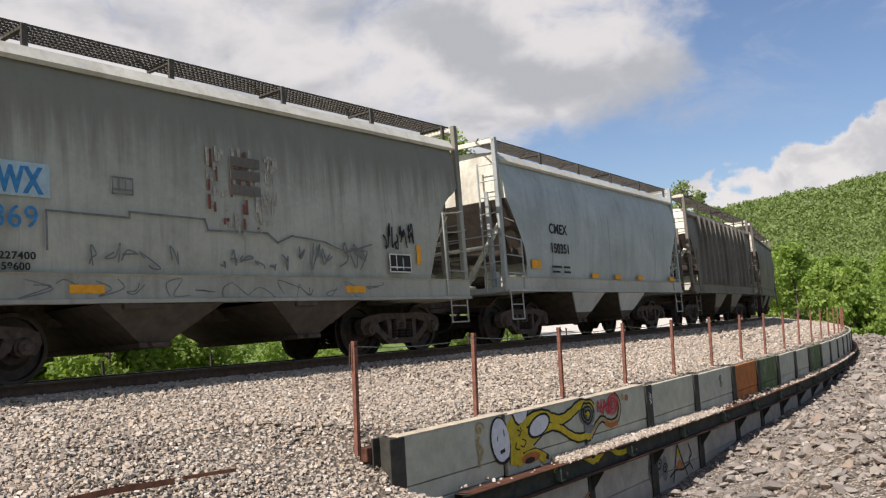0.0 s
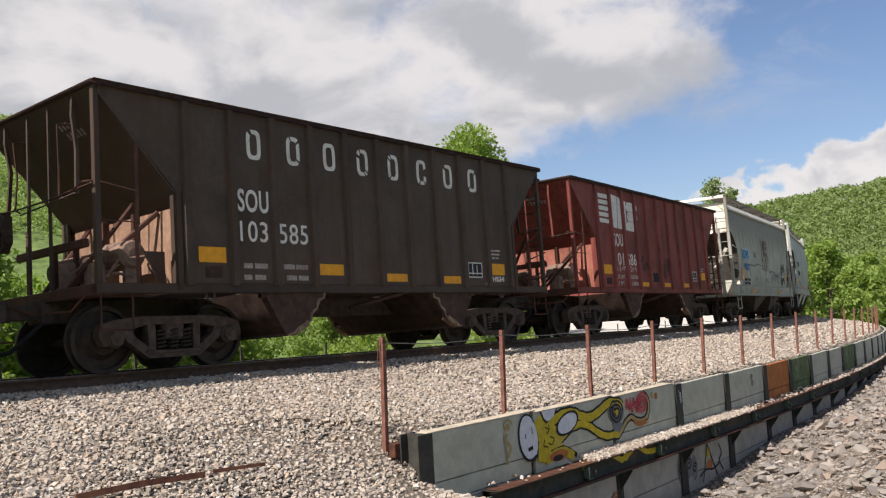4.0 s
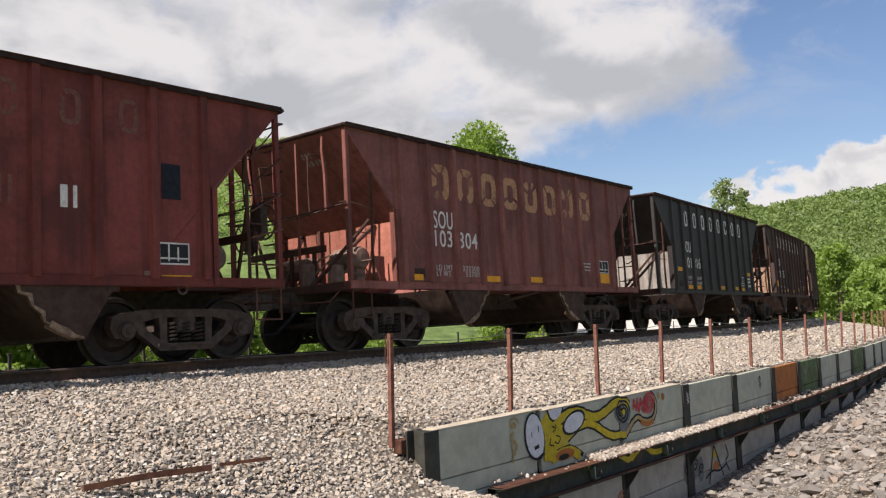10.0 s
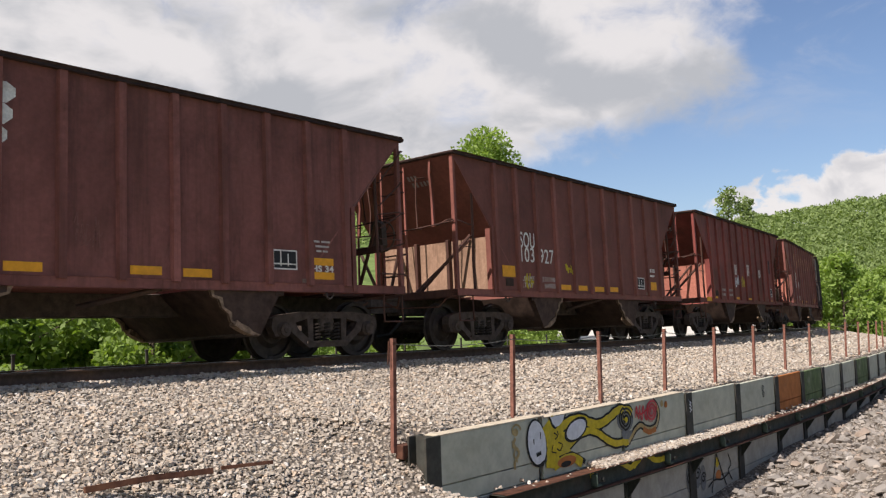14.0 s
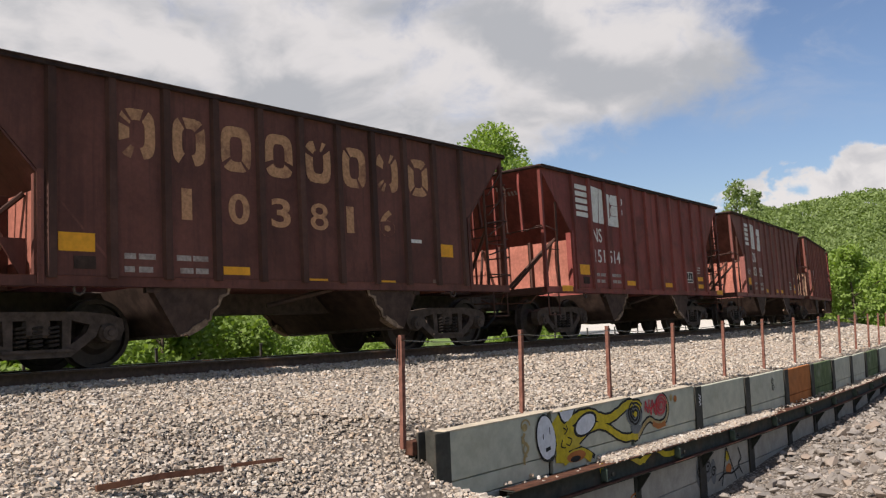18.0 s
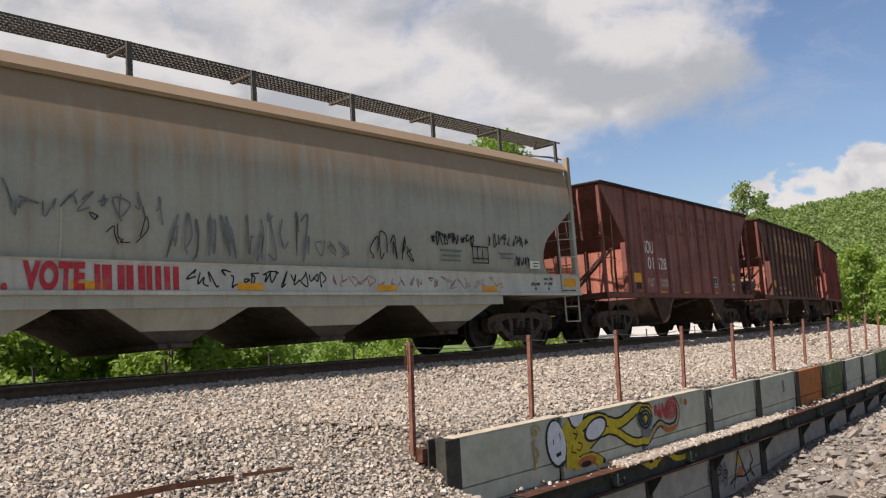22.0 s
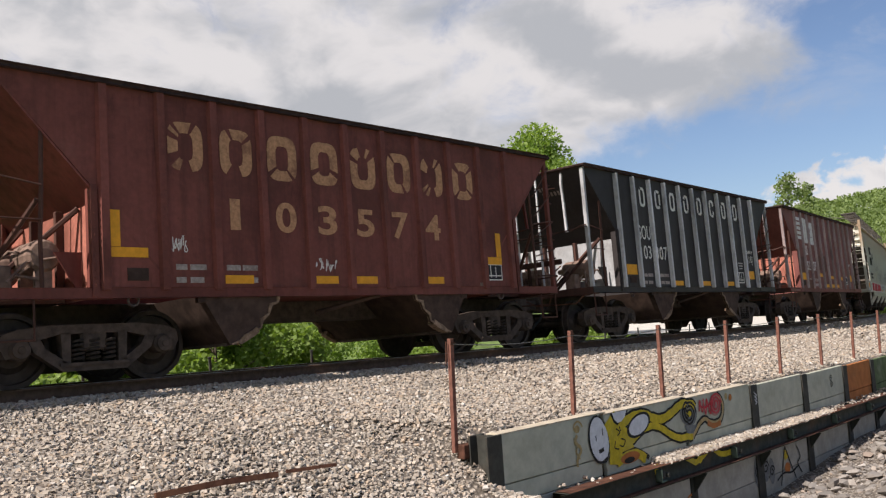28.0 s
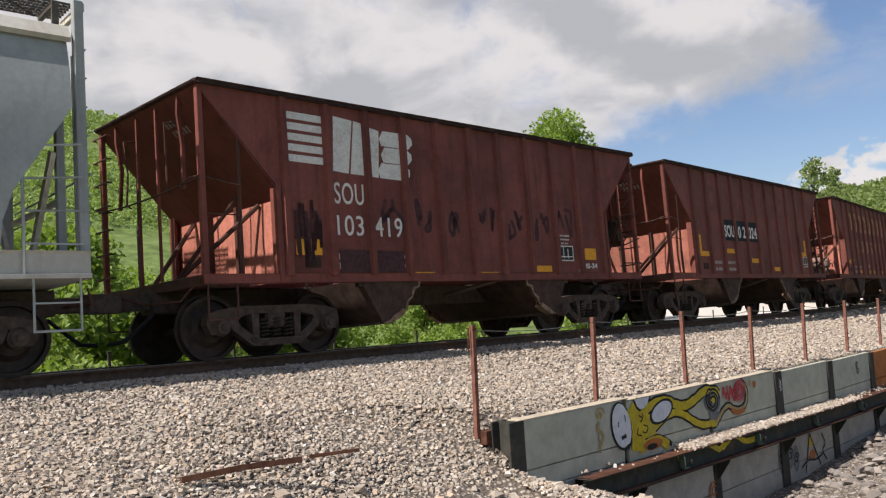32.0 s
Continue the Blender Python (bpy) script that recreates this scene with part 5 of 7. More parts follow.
def dressed(car, paint_name):
    """Gives a car's painted parts their own paint."""
    old = {PAINTS["maroon"].name, PAINTS["cream"].name}
    for ob in car.children_recursive:
        if ob.type == "MESH" and ob.data.materials and ob.data.materials[0].name in old:
            ob.material_slots[0].link = "OBJECT"
            ob.material_slots[0].material = PAINTS[paint_name]


TEXT_CACHE = {}


def letters(car, text, x, z, size, mat, y=-HALF - 0.002, bold=0.0, name="lettering", slant=0.0, wide=1.0, label="", span=0.0):
    """Words or numbers lying on the near side of a car; x is their left end, z their foot, span the width they fill."""
    key = (text, size, mat.name, slant, wide, bold, span)
    if key not in TEXT_CACHE:
        c = bpy.data.curves.new("lettering", "FONT")
        c.body, c.size, c.extrude, c.shear, c.offset = text, size * 1.38, 0.003, slant, bold
        c.space_character = 1.08
        o = bpy.data.objects.new("lettering", c)
        m = bpy.data.meshes.new_from_object(o)
        bpy.data.objects.remove(o)
        if span:
            xs = [v.co.x for v in m.vertices]
            wide = span / (max(xs) - min(xs))
            m.transform(Matrix.Translation((-min(xs), 0, 0)))
        m.transform(Matrix.Diagonal((wide, 1, 1, 1)))
        m.materials.clear()
        m.materials.append(mat)
        TEXT_CACHE[key] = m
    ob = part(name, TEXT_CACHE[key], mat, car, label)
    ob.matrix_basis = pose(x, y, z, 90)
    return ob


def plate(car, x, z, w, h, mat=None, name="reflector", y=-HALF + 0.030, label=""):
    return part(name, Shape().box(x, x + w, y - 0.008, y, z, z + h), mat or YELLOW, car, label)


def bars(car, x, z, rows, mat, h=0.05, gap=0.09, y=-HALF + 0.030, name="stencil"):
    """Small writing that cannot be read: plain bars."""
    sh = Shape()
    for k, row in enumerate(rows):
        for a, w in row:
            sh.box(x + a, x + a + w, y - 0.004, y, z - k * gap, z - k * gap + h)
    return tagged(part(name, sh, mat, car), kind="stuff" if name == "stencil" else "")


def frame_mark(car, x, z, w=0.32, h=0.26, mat=None, y=-HALF + 0.030):
    """A small outlined data box."""
    t = 0.022
    if mat in (None, STENCIL):
        part("data_panel", Shape().box(x, x + w, y - 0.002, y, z, z + h), INK, car)
    sh = Shape()
    for a, b, c, d in ((0, w, 0, t), (0, w, h - t, h), (0, t, 0, h), (w - t, w, 0, h), (w * 0.3, w * 0.3 + t, 0.05, h), (w * 0.6, w * 0.6 + t, 0.05, h * 0.8), (0, w, h * 0.25, h * 0.25 + t)):
        sh.box(x + a, x + b, y - 0.004, y, z + c, z + d)
    return tagged(part("data_box", sh, mat or STENCIL, car), kind="stuff")


def name_blocks(car, mat, x0, z, h, w, stroke, seed=0, worn=0.3):
    """The owner's name across the side: eight plain rounded frames, flaked in places."""
    r = random.Random(seed)
    y = -HALF + 0.029
    ring = [(math.copysign(abs(math.cos(a)) ** 0.55, math.cos(a)), math.copysign(abs(math.sin(a)) ** 0.55, math.sin(a))) for a in [(i + 0.5) * math.pi / 10 for i in range(20)]]
    for k in range(8):
        cx, cz = x0 + k * 0.775 + w / 2, z + h / 2
        v = []
        for a, b in ring:
            for f in (0, stroke):
                v += [(cx + a * (w / 2 - f), yy, cz + b * (h / 2 - f)) for yy in (y - 0.004, y)]
        f = []
        for i in range(20):
            if r.random() < worn * 0.45:
                continue
            p, q = 4 * i, 4 * ((i + 1) % 20)
            f += [(p, q, q + 2, p + 2), (p + 1, p + 3, q + 3, q + 1), (p, p + 1, q + 1, q), (p + 2, q + 2, q + 3, p + 3)]
        part("name_frame", Shape().add(v, f), mat, car)


def emblem(car, mat):
    """The owner's emblem: five streamlined bars and a row of slanted and stacked blocks."""
    y = -HALF + 0.029
    for k in range(5):
        z = 2.78 + k * 0.158
        part("emblem_bar", Shape().prism([(-3.80, z), (-3.04, z - 0.01), (-3.04, z + 0.10), (-3.80, z + 0.105)], "y", y - 0.004, y), mat, car)
    for block in ([(-3.00, 2.70), (-2.70, 2.68), (-2.58, 3.52), (-2.94, 3.55)], [(-2.55, 3.52), (-2.40, 3.50), (-2.28, 2.67), (-2.66, 2.68)], [(-2.26, 2.67), (-2.10, 2.66), (-2.04, 3.42), (-2.34, 3.47)]):
        part("emblem_block", Shape().prism(block, "y", y - 0.004, y), mat, car)
    for k, (a, b) in enumerate(((-2.06, -1.42), (-1.98, -1.36), (-2.00, -1.33))):
        z = 2.66 + k * 0.262
        part("emblem_block", Shape().prism([(a, z), (b - 0.10, z - 0.01), (b, z + 0.08), (b, z + 0.18), (b - 0.1, z + 0.245), (a + 0.04, z + 0.245), (a - 0.04, z + 0.12)], "y", y - 0.004, y), mat, car)


def numbers(car, mark, a, b, zm, zn, mat=None):
    """The reporting mark, and the number parted by a post."""
    m, y = mat or STENCIL, -HALF + 0.028
    letters(car, mark, -3.0, zm, 0.335, m, y, 0.002, span=0.57 if len(mark) > 2 else 0.44)
    letters(car, a, -2.98, zn, 0.315, m, y, 0.002, span=0.51)
    letters(car, b, -2.25, zn, 0.315, m, y, 0.002, span=0.58)


# places along the train, measured back from where the first red car's middle stands at the start
HOPPER_GAP, FIRST = 11.88, -4.19
SHIFT = (-0.125, -0.08, -0.045, 0.1, 0.115, 0.185, 0.115, 0.095, 0.095, 0.14, 0.235, -0.06, -0.1, 0.04, -0.125, -0.1)   # slack in the couplings
TRAIN = []                            # (car, place of its middle at the start, half its truck spacing)
base_car = build_hopper()
FLEET = [
    # place, paint, label, lettering
    (0, "red", "faded red open-top hopper car with a white emblem", ("emblem", STENCIL)),
    (1, "dusky", "sooty dark open-top hopper car with worn white name blocks", ("name", STENCIL)),
    (2, "umber", "dark rusty open-top hopper car with white name blocks", ("name", STENCIL)),
    (3, "black", "black open-top hopper car with small white name blocks", ("name", STENCIL)),
    (4, "maroon", "maroon open-top hopper car with large cream name blocks", ("bold", FADED)),
    (5, "red", "red open-top hopper car with flaking lettering and small graffiti", ("name", GHOST)),
    (6, "brown", "plain brown open-top hopper car with number 103 927", ("none", STENCIL)),
    (7, "maroon", "maroon open-top hopper car with a white emblem and number 103 592", ("emblem", STENCIL)),
    (8, "red", "red open-top hopper car with a white emblem and number 151 514", ("emblem", STENCIL)),
    (9, "chestnut", "dark brown open-top hopper car with cream name blocks", ("bold", FADED)),
    (10, "maroon", "dark maroon open-top hopper car with ghosted name blocks", ("ghost", GHOST)),
]
PGHX_MID, AFTER = -137.45, -152.65
FLEET_REAR = [
    (0, "wine", "dull red open-top hopper car with pale ribs and number 152 227", ("emblem", STENCIL)),
    (1, "black", "black open-top hopper car with bright ribs and number 103 307", ("name", STENCIL)),
    (2, "oxide", "red-brown open-top hopper car with cream name blocks and number", ("bold", FADED)),
    (3, "oxide", "maroon open-top hopper car with a black number patch", ("ghost", GHOST)),
    (4, "oxide", "maroon open-top hopper car with white emblem and blue scrawls", ("emblem", STENCIL)),
]


def data_lines(car, limit="", light="", za=1.38, zb=1.21):
    """Load limit and light weight: lettered where legible, else plain bars."""
    y = -HALF + 0.028
    if limit:
        for words, x, z, w in (("LD LMT", -2.98, za, 0.48), ("LT WT", -2.98, zb, 0.42), (limit, -2.19, za, 0.53), (light, -2.10, zb, 0.44)):
            letters(car, words, x, z, 0.105, WORN, y, 0.0, span=w)
    else:
        bars(car, -2.94, za, [[(0, 0.16), (0.2, 0.24), (0.75, 0.22), (1.0, 0.24)], [(0, 0.14), (0.2, 0.2), (0.80, 0.2), (1.04, 0.2)]], FAINT, 0.075, za - zb)


def end_stencil(car):
    """The small worn number on the sloped rear end sheet."""
    sh = Shape()
    a, b = Vector((-5.22, 0, 3.70)), Vector((-4.05, 0, 2.37))
    d, n = (b - a).normalized(), Vector((-0.75, 0, -0.66)) * 0.008
    for row, cells in ((0.30, (0.0, 0.09, 0.18)), (0.46, (0.04, 0.13, 0.24, 0.33, 0.42))):
        for c in cells:
            p = a + d * row + n + Vector((0, -0.25 - c, 0))
            sh.add([p, p + Vector((0, -0.055, 0)), p + d * 0.11 + Vector((0, -0.055, 0)), p + d * 0.11], [(0, 1, 2, 3)])
    tagged(part("end_stencil", sh, FAINT, car), kind="stuff")


def marks(car, small=(), large=(), box=None, tall=(), stamps=()):
    """Yellow reflector plates, the outlined data box and small stencilled lines."""
    for x, z in small:
        plate(car, x, z, 0.45, 0.115)
    for x, z in large:
        plate(car, x, z, 0.46, 0.23)
    for x, z, w, h in tall:
        plate(car, x, z, w, h, y=-HALF + 0.0285)
    if box:
        frame_mark(car, box[0], box[1], 0.46, 0.30)
    for x, z in stamps:
        bars(car, x, z, [[(0, 0.12), (0.15, 0.18)], [(0.03, 0.28)], [(0.05, 0.1), (0.18, 0.1)]], WORN, 0.03, 0.075)
    plate(car, -3.60, 1.235, 0.28, 0.16, CHUTE, "tag_board", label="small dark card holder")
    plate(car, 2.95, 1.16, 0.22, 0.06, GEAR, "tag_board", label="small pale plate")
    end_stencil(car)


def decorate(car, style):
    kind, mat = style
    if kind == "emblem":
        emblem(car, mat)
    elif kind == "name":
        name_blocks(car, mat, -2.80, 3.02, 0.46, 0.27, 0.065, 3)
    elif kind == "ghost":
        name_blocks(car, mat, -2.96, 2.72, 0.62, 0.44, 0.12, 5, 0.35)
    elif kind == "bold":
        name_blocks(car, mat, -3.0, 2.70, 0.67, 0.52, 0.15, 7)


for fleet, start in ((FLEET, FIRST), (FLEET_REAR, AFTER)):
    for k, colour, label, style in fleet:
        mid = start - HOPPER_GAP * k + SHIFT[len(TRAIN)]
        c = copy_thing(base_car, car_pose(mid, 3.83))
        dressed(c, colour)
        for ob in c.children:
            if ob.name.startswith("top_chord"):
                ob.material_slots[0].material = SOOT
                ob["label"] = "sooty rounded top edge"
            if colour in ("umber", "chestnut") and ob.name.startswith(("side_post", "side_sill", "end_sill")[:3 if colour == "umber" else 1]):
                ob.material_slots[0].material = PAINTS["rust_shade"]
            # shade and grime between the cars, put into a darker paint
            if ob.name.startswith(("brace", "rung", "grab_iron", "hand_rail", "side_rail", "bulkhead_post", "stanchion", "deck_plate", "end_sill", "end_crossbar", "end_upright", "step")):
                ob.material_slots[0].material = PAINTS["rust_shade"]
            # bulkheads get the lighter paint with sunlight in its colour
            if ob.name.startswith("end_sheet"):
                ob.material_slots[0].material = CHALK_LIT[{"umber": "tan", "brown": "tan", "black": "black", "dusky": "tan"}.get(colour, "red")]
                ob["label"] = "chalky bulkhead sheet with sunlight in its colour"
        tagged(c, label)
        decorate(c, style)
        if len(TRAIN) not in (0, 1, 4, 9, 11, 12, 13):
            for ob in c.children:
                if ob.name.startswith(("brake_cylinder", "air_reservoir", "gusset_plate", "valve", "retainer_box", "brake_pipe", "hand_brake", "pull_rod", "end_crossbar", "end_upright")):
                    ob.matrix_basis = pose(0, 0, 0, 0, 0, 180)
        TRAIN.append((c, mid, 3.83))
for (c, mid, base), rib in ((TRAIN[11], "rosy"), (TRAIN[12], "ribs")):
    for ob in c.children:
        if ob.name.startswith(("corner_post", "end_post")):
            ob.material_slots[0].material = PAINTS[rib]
        # this bulkhead's sunlit look comes from the pale rib paint
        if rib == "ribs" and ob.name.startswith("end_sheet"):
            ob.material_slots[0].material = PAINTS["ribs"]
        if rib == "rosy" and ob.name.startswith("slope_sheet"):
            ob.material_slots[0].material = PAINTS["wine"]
    # a bright strip on each rib's sunward side paints in its lit flank
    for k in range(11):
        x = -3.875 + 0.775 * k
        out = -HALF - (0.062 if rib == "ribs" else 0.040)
        part("rib_edge", Shape().prism([(x - 0.084, -HALF + 0.029), (x - 0.074, out + 0.010), (x - 0.064, out), (x - 0.012, out), (x - 0.004, out + 0.012), (x - 0.012, -HALF - 0.02), (x - 0.055, -HALF - 0.02)], "z", 1.13, 3.68), PAINTS[rib], c, "silvery rib edge with sunlight in its colour")
for ob in list(base_car.children_recursive) + [base_car]:
    bpy.data.objects.remove(ob)


def build_covered(name, half, bays, paint_name, label, roof=4.05, end_top=3.05, waist=1.78, round_side=0.06, ribs=0, sill=(1.10, 1.42), beams=False, bow=None, walk_z=4.48):
    """A covered hopper car: bulged sides under an arched roof, sloped ends, bottom chutes and a roof walk."""
    car = thing("covered_hopper_car", label, "covered hopper car", "covered hoppers of the train")
    body = PAINTS[paint_name]
    W = HALF + 0.02
    knots_z = [sill[1] - 0.05, waist, (waist + end_top) / 2, end_top, (end_top + roof) / 2, roof - 0.22, roof - 0.06, roof]
    knots_y = [W - 0.06, W - 0.03 + round_side * 0.4, W - 0.03 + round_side, W - 0.03 + round_side, W - 0.05 + round_side * 0.5, W - 0.10, W - 0.10, W - 0.16]
    # the bow: how far the side stops short of the end, height by height
    bow = bow or [(sill[1] - 0.05, 0.95), (1.75, 0.93), (2.1, 0.82), (2.6, 0.50), (3.0, 0.24), (3.15, 0.15)]
    zs = [z for z, c in bow] + [z for z in knots_z if z > bow[-1][0] + 0.1]
    ys = [float(np.interp(z, knots_z, knots_y)) for z in zs]
    xs = [half - c for z, c in bow] + [half - 0.15] * (len(zs) - len(bow))
    nb = len(bow)
    # the side curves into the slope of the end
    prof = [(-y, z, x) for y, z, x in zip(ys, zs, xs)] + [(0, roof + 0.16, half - 0.15)] + [(y, z, x) for y, z, x in reversed(list(zip(ys, zs, xs)))]
    cols = 25
    sh = Shape()
    sh.grid(len(prof), cols, lambda i, j: (-prof[i][2] + 2 * prof[i][2] * j / (cols - 1), prof[i][0], prof[i][1]))
    part("shell", sh, body, car, smooth=True)
    # end faces and fittings take the white that has sunlight painted in
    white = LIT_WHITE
    for e in (-1, 1):
        n = len(zs)
        v = [(e * x, -y, z) for y, z, x in zip(ys, zs, xs)] + [(e * x, y, z) for y, z, x in zip(ys, zs, xs)] + [(e * (half - 0.15), 0, roof + 0.16)]
        top = v[nb - 1:n] + v[n + nb - 1:2 * n] + [v[2 * n]]
        m = n - nb + 1
        cap = Shape().add(top, [(i, i + 1, m + i + 1, m + i) for i in range(m - 1)] + [(m - 1, 2 * m, 2 * m - 1)])
        part("end_sheet", cap, white, car, "pale end sheet with sunlight in its colour", m=pose(-0.22 * e if beams else 0, 0, 0))
        part("slope_sheet", Shape().add(v[1:nb] + v[n + 1:n + nb], [(i, i + 1, nb - 1 + i + 1, nb - 1 + i) for i in range(nb - 2)]), UNDERFRAME, car, "dark sloped end sheet")
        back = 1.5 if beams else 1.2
        part("bulkhead", Shape().add([(e * (half - back), -W + 0.05, sill[0]), (e * (half - back), W - 0.05, sill[0]), (e * (half - back + 0.15), W - 0.05, 2.1), (e * (half - back + 0.15), -W + 0.05, 2.1)], [(0, 1, 2, 3)]), UNDERFRAME if beams else white, car)
        part("bulkhead_wing", Shape().prism([(e * (half - 1.45), sill[1]), (e * (half - bow[0][1] - 0.02), sill[1]), (e * (half - bow[2][1] - 0.10), bow[2][0] + 0.1)], "y", -W + 0.10, -W + 0.13), white, car, "pale gusset with sunlight in its colour")
        if beams:
            part("roof_arc", Shape().path([(e * (half - 0.02), y, roof + 0.10 + 0.30 * (1 - (y / 1.4) ** 2)) for y in (-1.4, -1.1, -0.7, -0.3, 0.1, 0.5, 0.9, 1.4)], 0.02, 6), GRATE, car)
        else:
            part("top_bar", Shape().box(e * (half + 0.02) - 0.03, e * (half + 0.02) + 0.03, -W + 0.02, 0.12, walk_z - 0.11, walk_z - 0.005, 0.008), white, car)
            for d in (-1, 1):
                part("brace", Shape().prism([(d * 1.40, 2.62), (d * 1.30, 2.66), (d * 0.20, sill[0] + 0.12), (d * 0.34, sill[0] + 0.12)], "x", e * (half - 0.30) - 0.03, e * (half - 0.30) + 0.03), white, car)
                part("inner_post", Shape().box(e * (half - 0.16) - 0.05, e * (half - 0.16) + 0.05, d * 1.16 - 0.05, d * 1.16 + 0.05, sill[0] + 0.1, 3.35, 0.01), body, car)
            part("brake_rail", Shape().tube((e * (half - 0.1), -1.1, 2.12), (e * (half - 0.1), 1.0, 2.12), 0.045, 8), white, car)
        part("end_grille", Shape().box(e * (half - 0.15 + (0.06 if not beams else -0.14)) - 0.02, e * (half - 0.15 + (0.06 if not beams else -0.14)) + 0.02, 0.28, 0.85, roof - 0.30, roof + 0.02, 0.005), GRATE, car, "dark grille in the end sheet")
        for d in (-1, 1):
            part("corner_post", Shape().box(e * (half - 0.02) - 0.07, e * (half - 0.02) + 0.05, d * (W - 0.06) - 0.05, d * (W - 0.06) + 0.05, sill[0], (roof + 0.12 if beams else walk_z + 0.02), 0.01), body, car)
            rungs(car, body, ((e * (half - 0.05), d * (W + 0.02), 1.5), (e * (half - 0.05), d * (W + 0.02), 2.7)), ((e * (half - 0.72), d * (W + 0.02), 1.5), (e * (half - 0.72), d * (W + 0.02), 2.62)), 4, 0.013)
            part("ladder_stile", Shape().tube((e * (half - 0.72), d * (W + 0.02), sill[0]), (e * (half - 0.72), d * (W + 0.02), 2.64), 0.02, 6), body, car)
            rungs(car, body, ((e * (half + 0.05), d * (W - 0.05), 1.4), (e * (half + 0.05), d * (W - 0.05), 3.9)), ((e * (half + 0.05), d * (W - 0.5), 1.4), (e * (half + 0.05), d * (W - 0.5), 3.9)), 8, 0.012)
            part("ladder_stile", Shape().tube((e * (half + 0.05), d * (W - 0.5), sill[0]), (e * (half + 0.05), d * (W - 0.5), 3.95), 0.022, 6), body, car)
            part("step", Shape().path([(e * (half - 0.1), d * W, sill[0]), (e * (half - 0.1), d * W, 0.5), (e * (half - 0.62), d * W, 0.5), (e * (half - 0.62), d * W, sill[0])], 0.015, 5).path([(e * (half - 0.1), d * W, 0.82), (e * (half - 0.62), d * W, 0.82)], 0.012, 5), body, car)
        for zz in (end_top - 0.05, end_top + 0.24, end_top + 0.53) if beams else ():
            part("end_beam", Shape().box(e * (half - 0.14) - 0.06, e * (half - 0.14) + 0.10, -W + 0.08, W - 0.08, zz, zz + 0.14, 0.01), LIT_WHITE, car)
        for zz in (1.75, 2.0, 2.25, 2.5, 2.75) if beams else ():
            xx = half - float(np.interp(zz, [z for z, c in bow], [c for z, c in bow]))
            part("slope_rib", Shape().tube((e * (xx + 0.02), -W + 0.10, zz), (e * (xx + 0.02), W - 0.10, zz), 0.085, 10), UNDERFRAME, car)
        part("hand_rail", Shape().path([(e * (half + 0.06), -W, 2.35), (e * (half + 0.08), W, 2.35)], 0.014, 5), body, car)
        part("end_platform", Shape().box(e * (half - 0.75) - 0.75, e * (half - 0.75) + 0.8, -W + 0.1, W - 0.1, sill[0], sill[0] + 0.12, 0.01), body, car)
    for d in (-1, 1):
        part("side_sill", Shape().prism([(d * (W - 0.10), sill[0]), (d * (W + 0.04), sill[0]), (d * (W + 0.04), sill[0] + 0.05), (d * (W + 0.0), sill[0] + 0.06), (d * (W + 0.0), sill[1] - 0.03), (d * (W + 0.03), sill[1]), (d * (W - 0.10), sill[1] + 0.02)], "x", -half - 0.02, half + 0.02), PAINTS["sill"] if paint_name in ("cream", "pale") else body, car)
        part("roof_rail", Shape().prism([(d * (W - 0.05), roof - 0.24), (d * (W - 0.01), roof - 0.19), (d * (W - 0.13), roof - 0.01), (d * (W - 0.21), roof - 0.03)], "x", -half + 0.12, half - 0.12), PAINTS["sill"] if paint_name in ("pale", "grey") else body, car)
        # roof walk: a grating on brackets
        g = Shape()
        y0, y1, zz = d * 0.86, d * 1.40, walk_z
        for k in range(7):
            y = y0 + (y1 - y0) * k / 6
            g.box(-half + 0.02, half - 0.02, y - 0.006, y + 0.006, zz, zz + 0.03)
        n = int(half * 2 / 0.075)
        for k in range(n):
            x = -half + 0.03 + k * 0.075
            g.box(x, x + 0.014, min(y0, y1), max(y0, y1), zz + 0.004, zz + 0.022)
        part("roof_walk", g, GRATE, car, "steel grating roof walk")
        m = int(half * 2 / 1.9) + 1
        for k in range(m):
            x = -half + 0.25 + (half * 2 - 0.5) * k / (m - 1)
            part("walk_bracket", Shape().box(x - 0.04, x + 0.04, d * 1.42 - 0.02, d * 1.42 + 0.02, roof - 0.1, zz + 0.02).box(x - 0.03, x + 0.03, min(d * 0.86, d * 1.42), max(d * 0.86, d * 1.42), zz - 0.05, zz - 0.005).tube((x - 0.1, d * 0.95, zz - 0.03), (x - 0.55, d * 1.34, zz - 0.03), 0.015, 5), GRATE, car)
        for k in range(ribs):
            x = -half + 1.6 + (half * 2 - 3.2) * k / (ribs - 1)
            part("side_post", Shape().prism([(x - 0.07, d * (W - 0.06)), (x - 0.04, d * (W + 0.07)), (x + 0.04, d * (W + 0.07)), (x + 0.07, d * (W - 0.06))], "z", sill[1], roof - 0.15), body, car)
        if not ribs:
            nseam = max(3, bays + 1)
            for k in range(nseam):
                x = -half + 2.2 + (half * 2 - 4.4) * k / (nseam - 1)
                st = Shape()
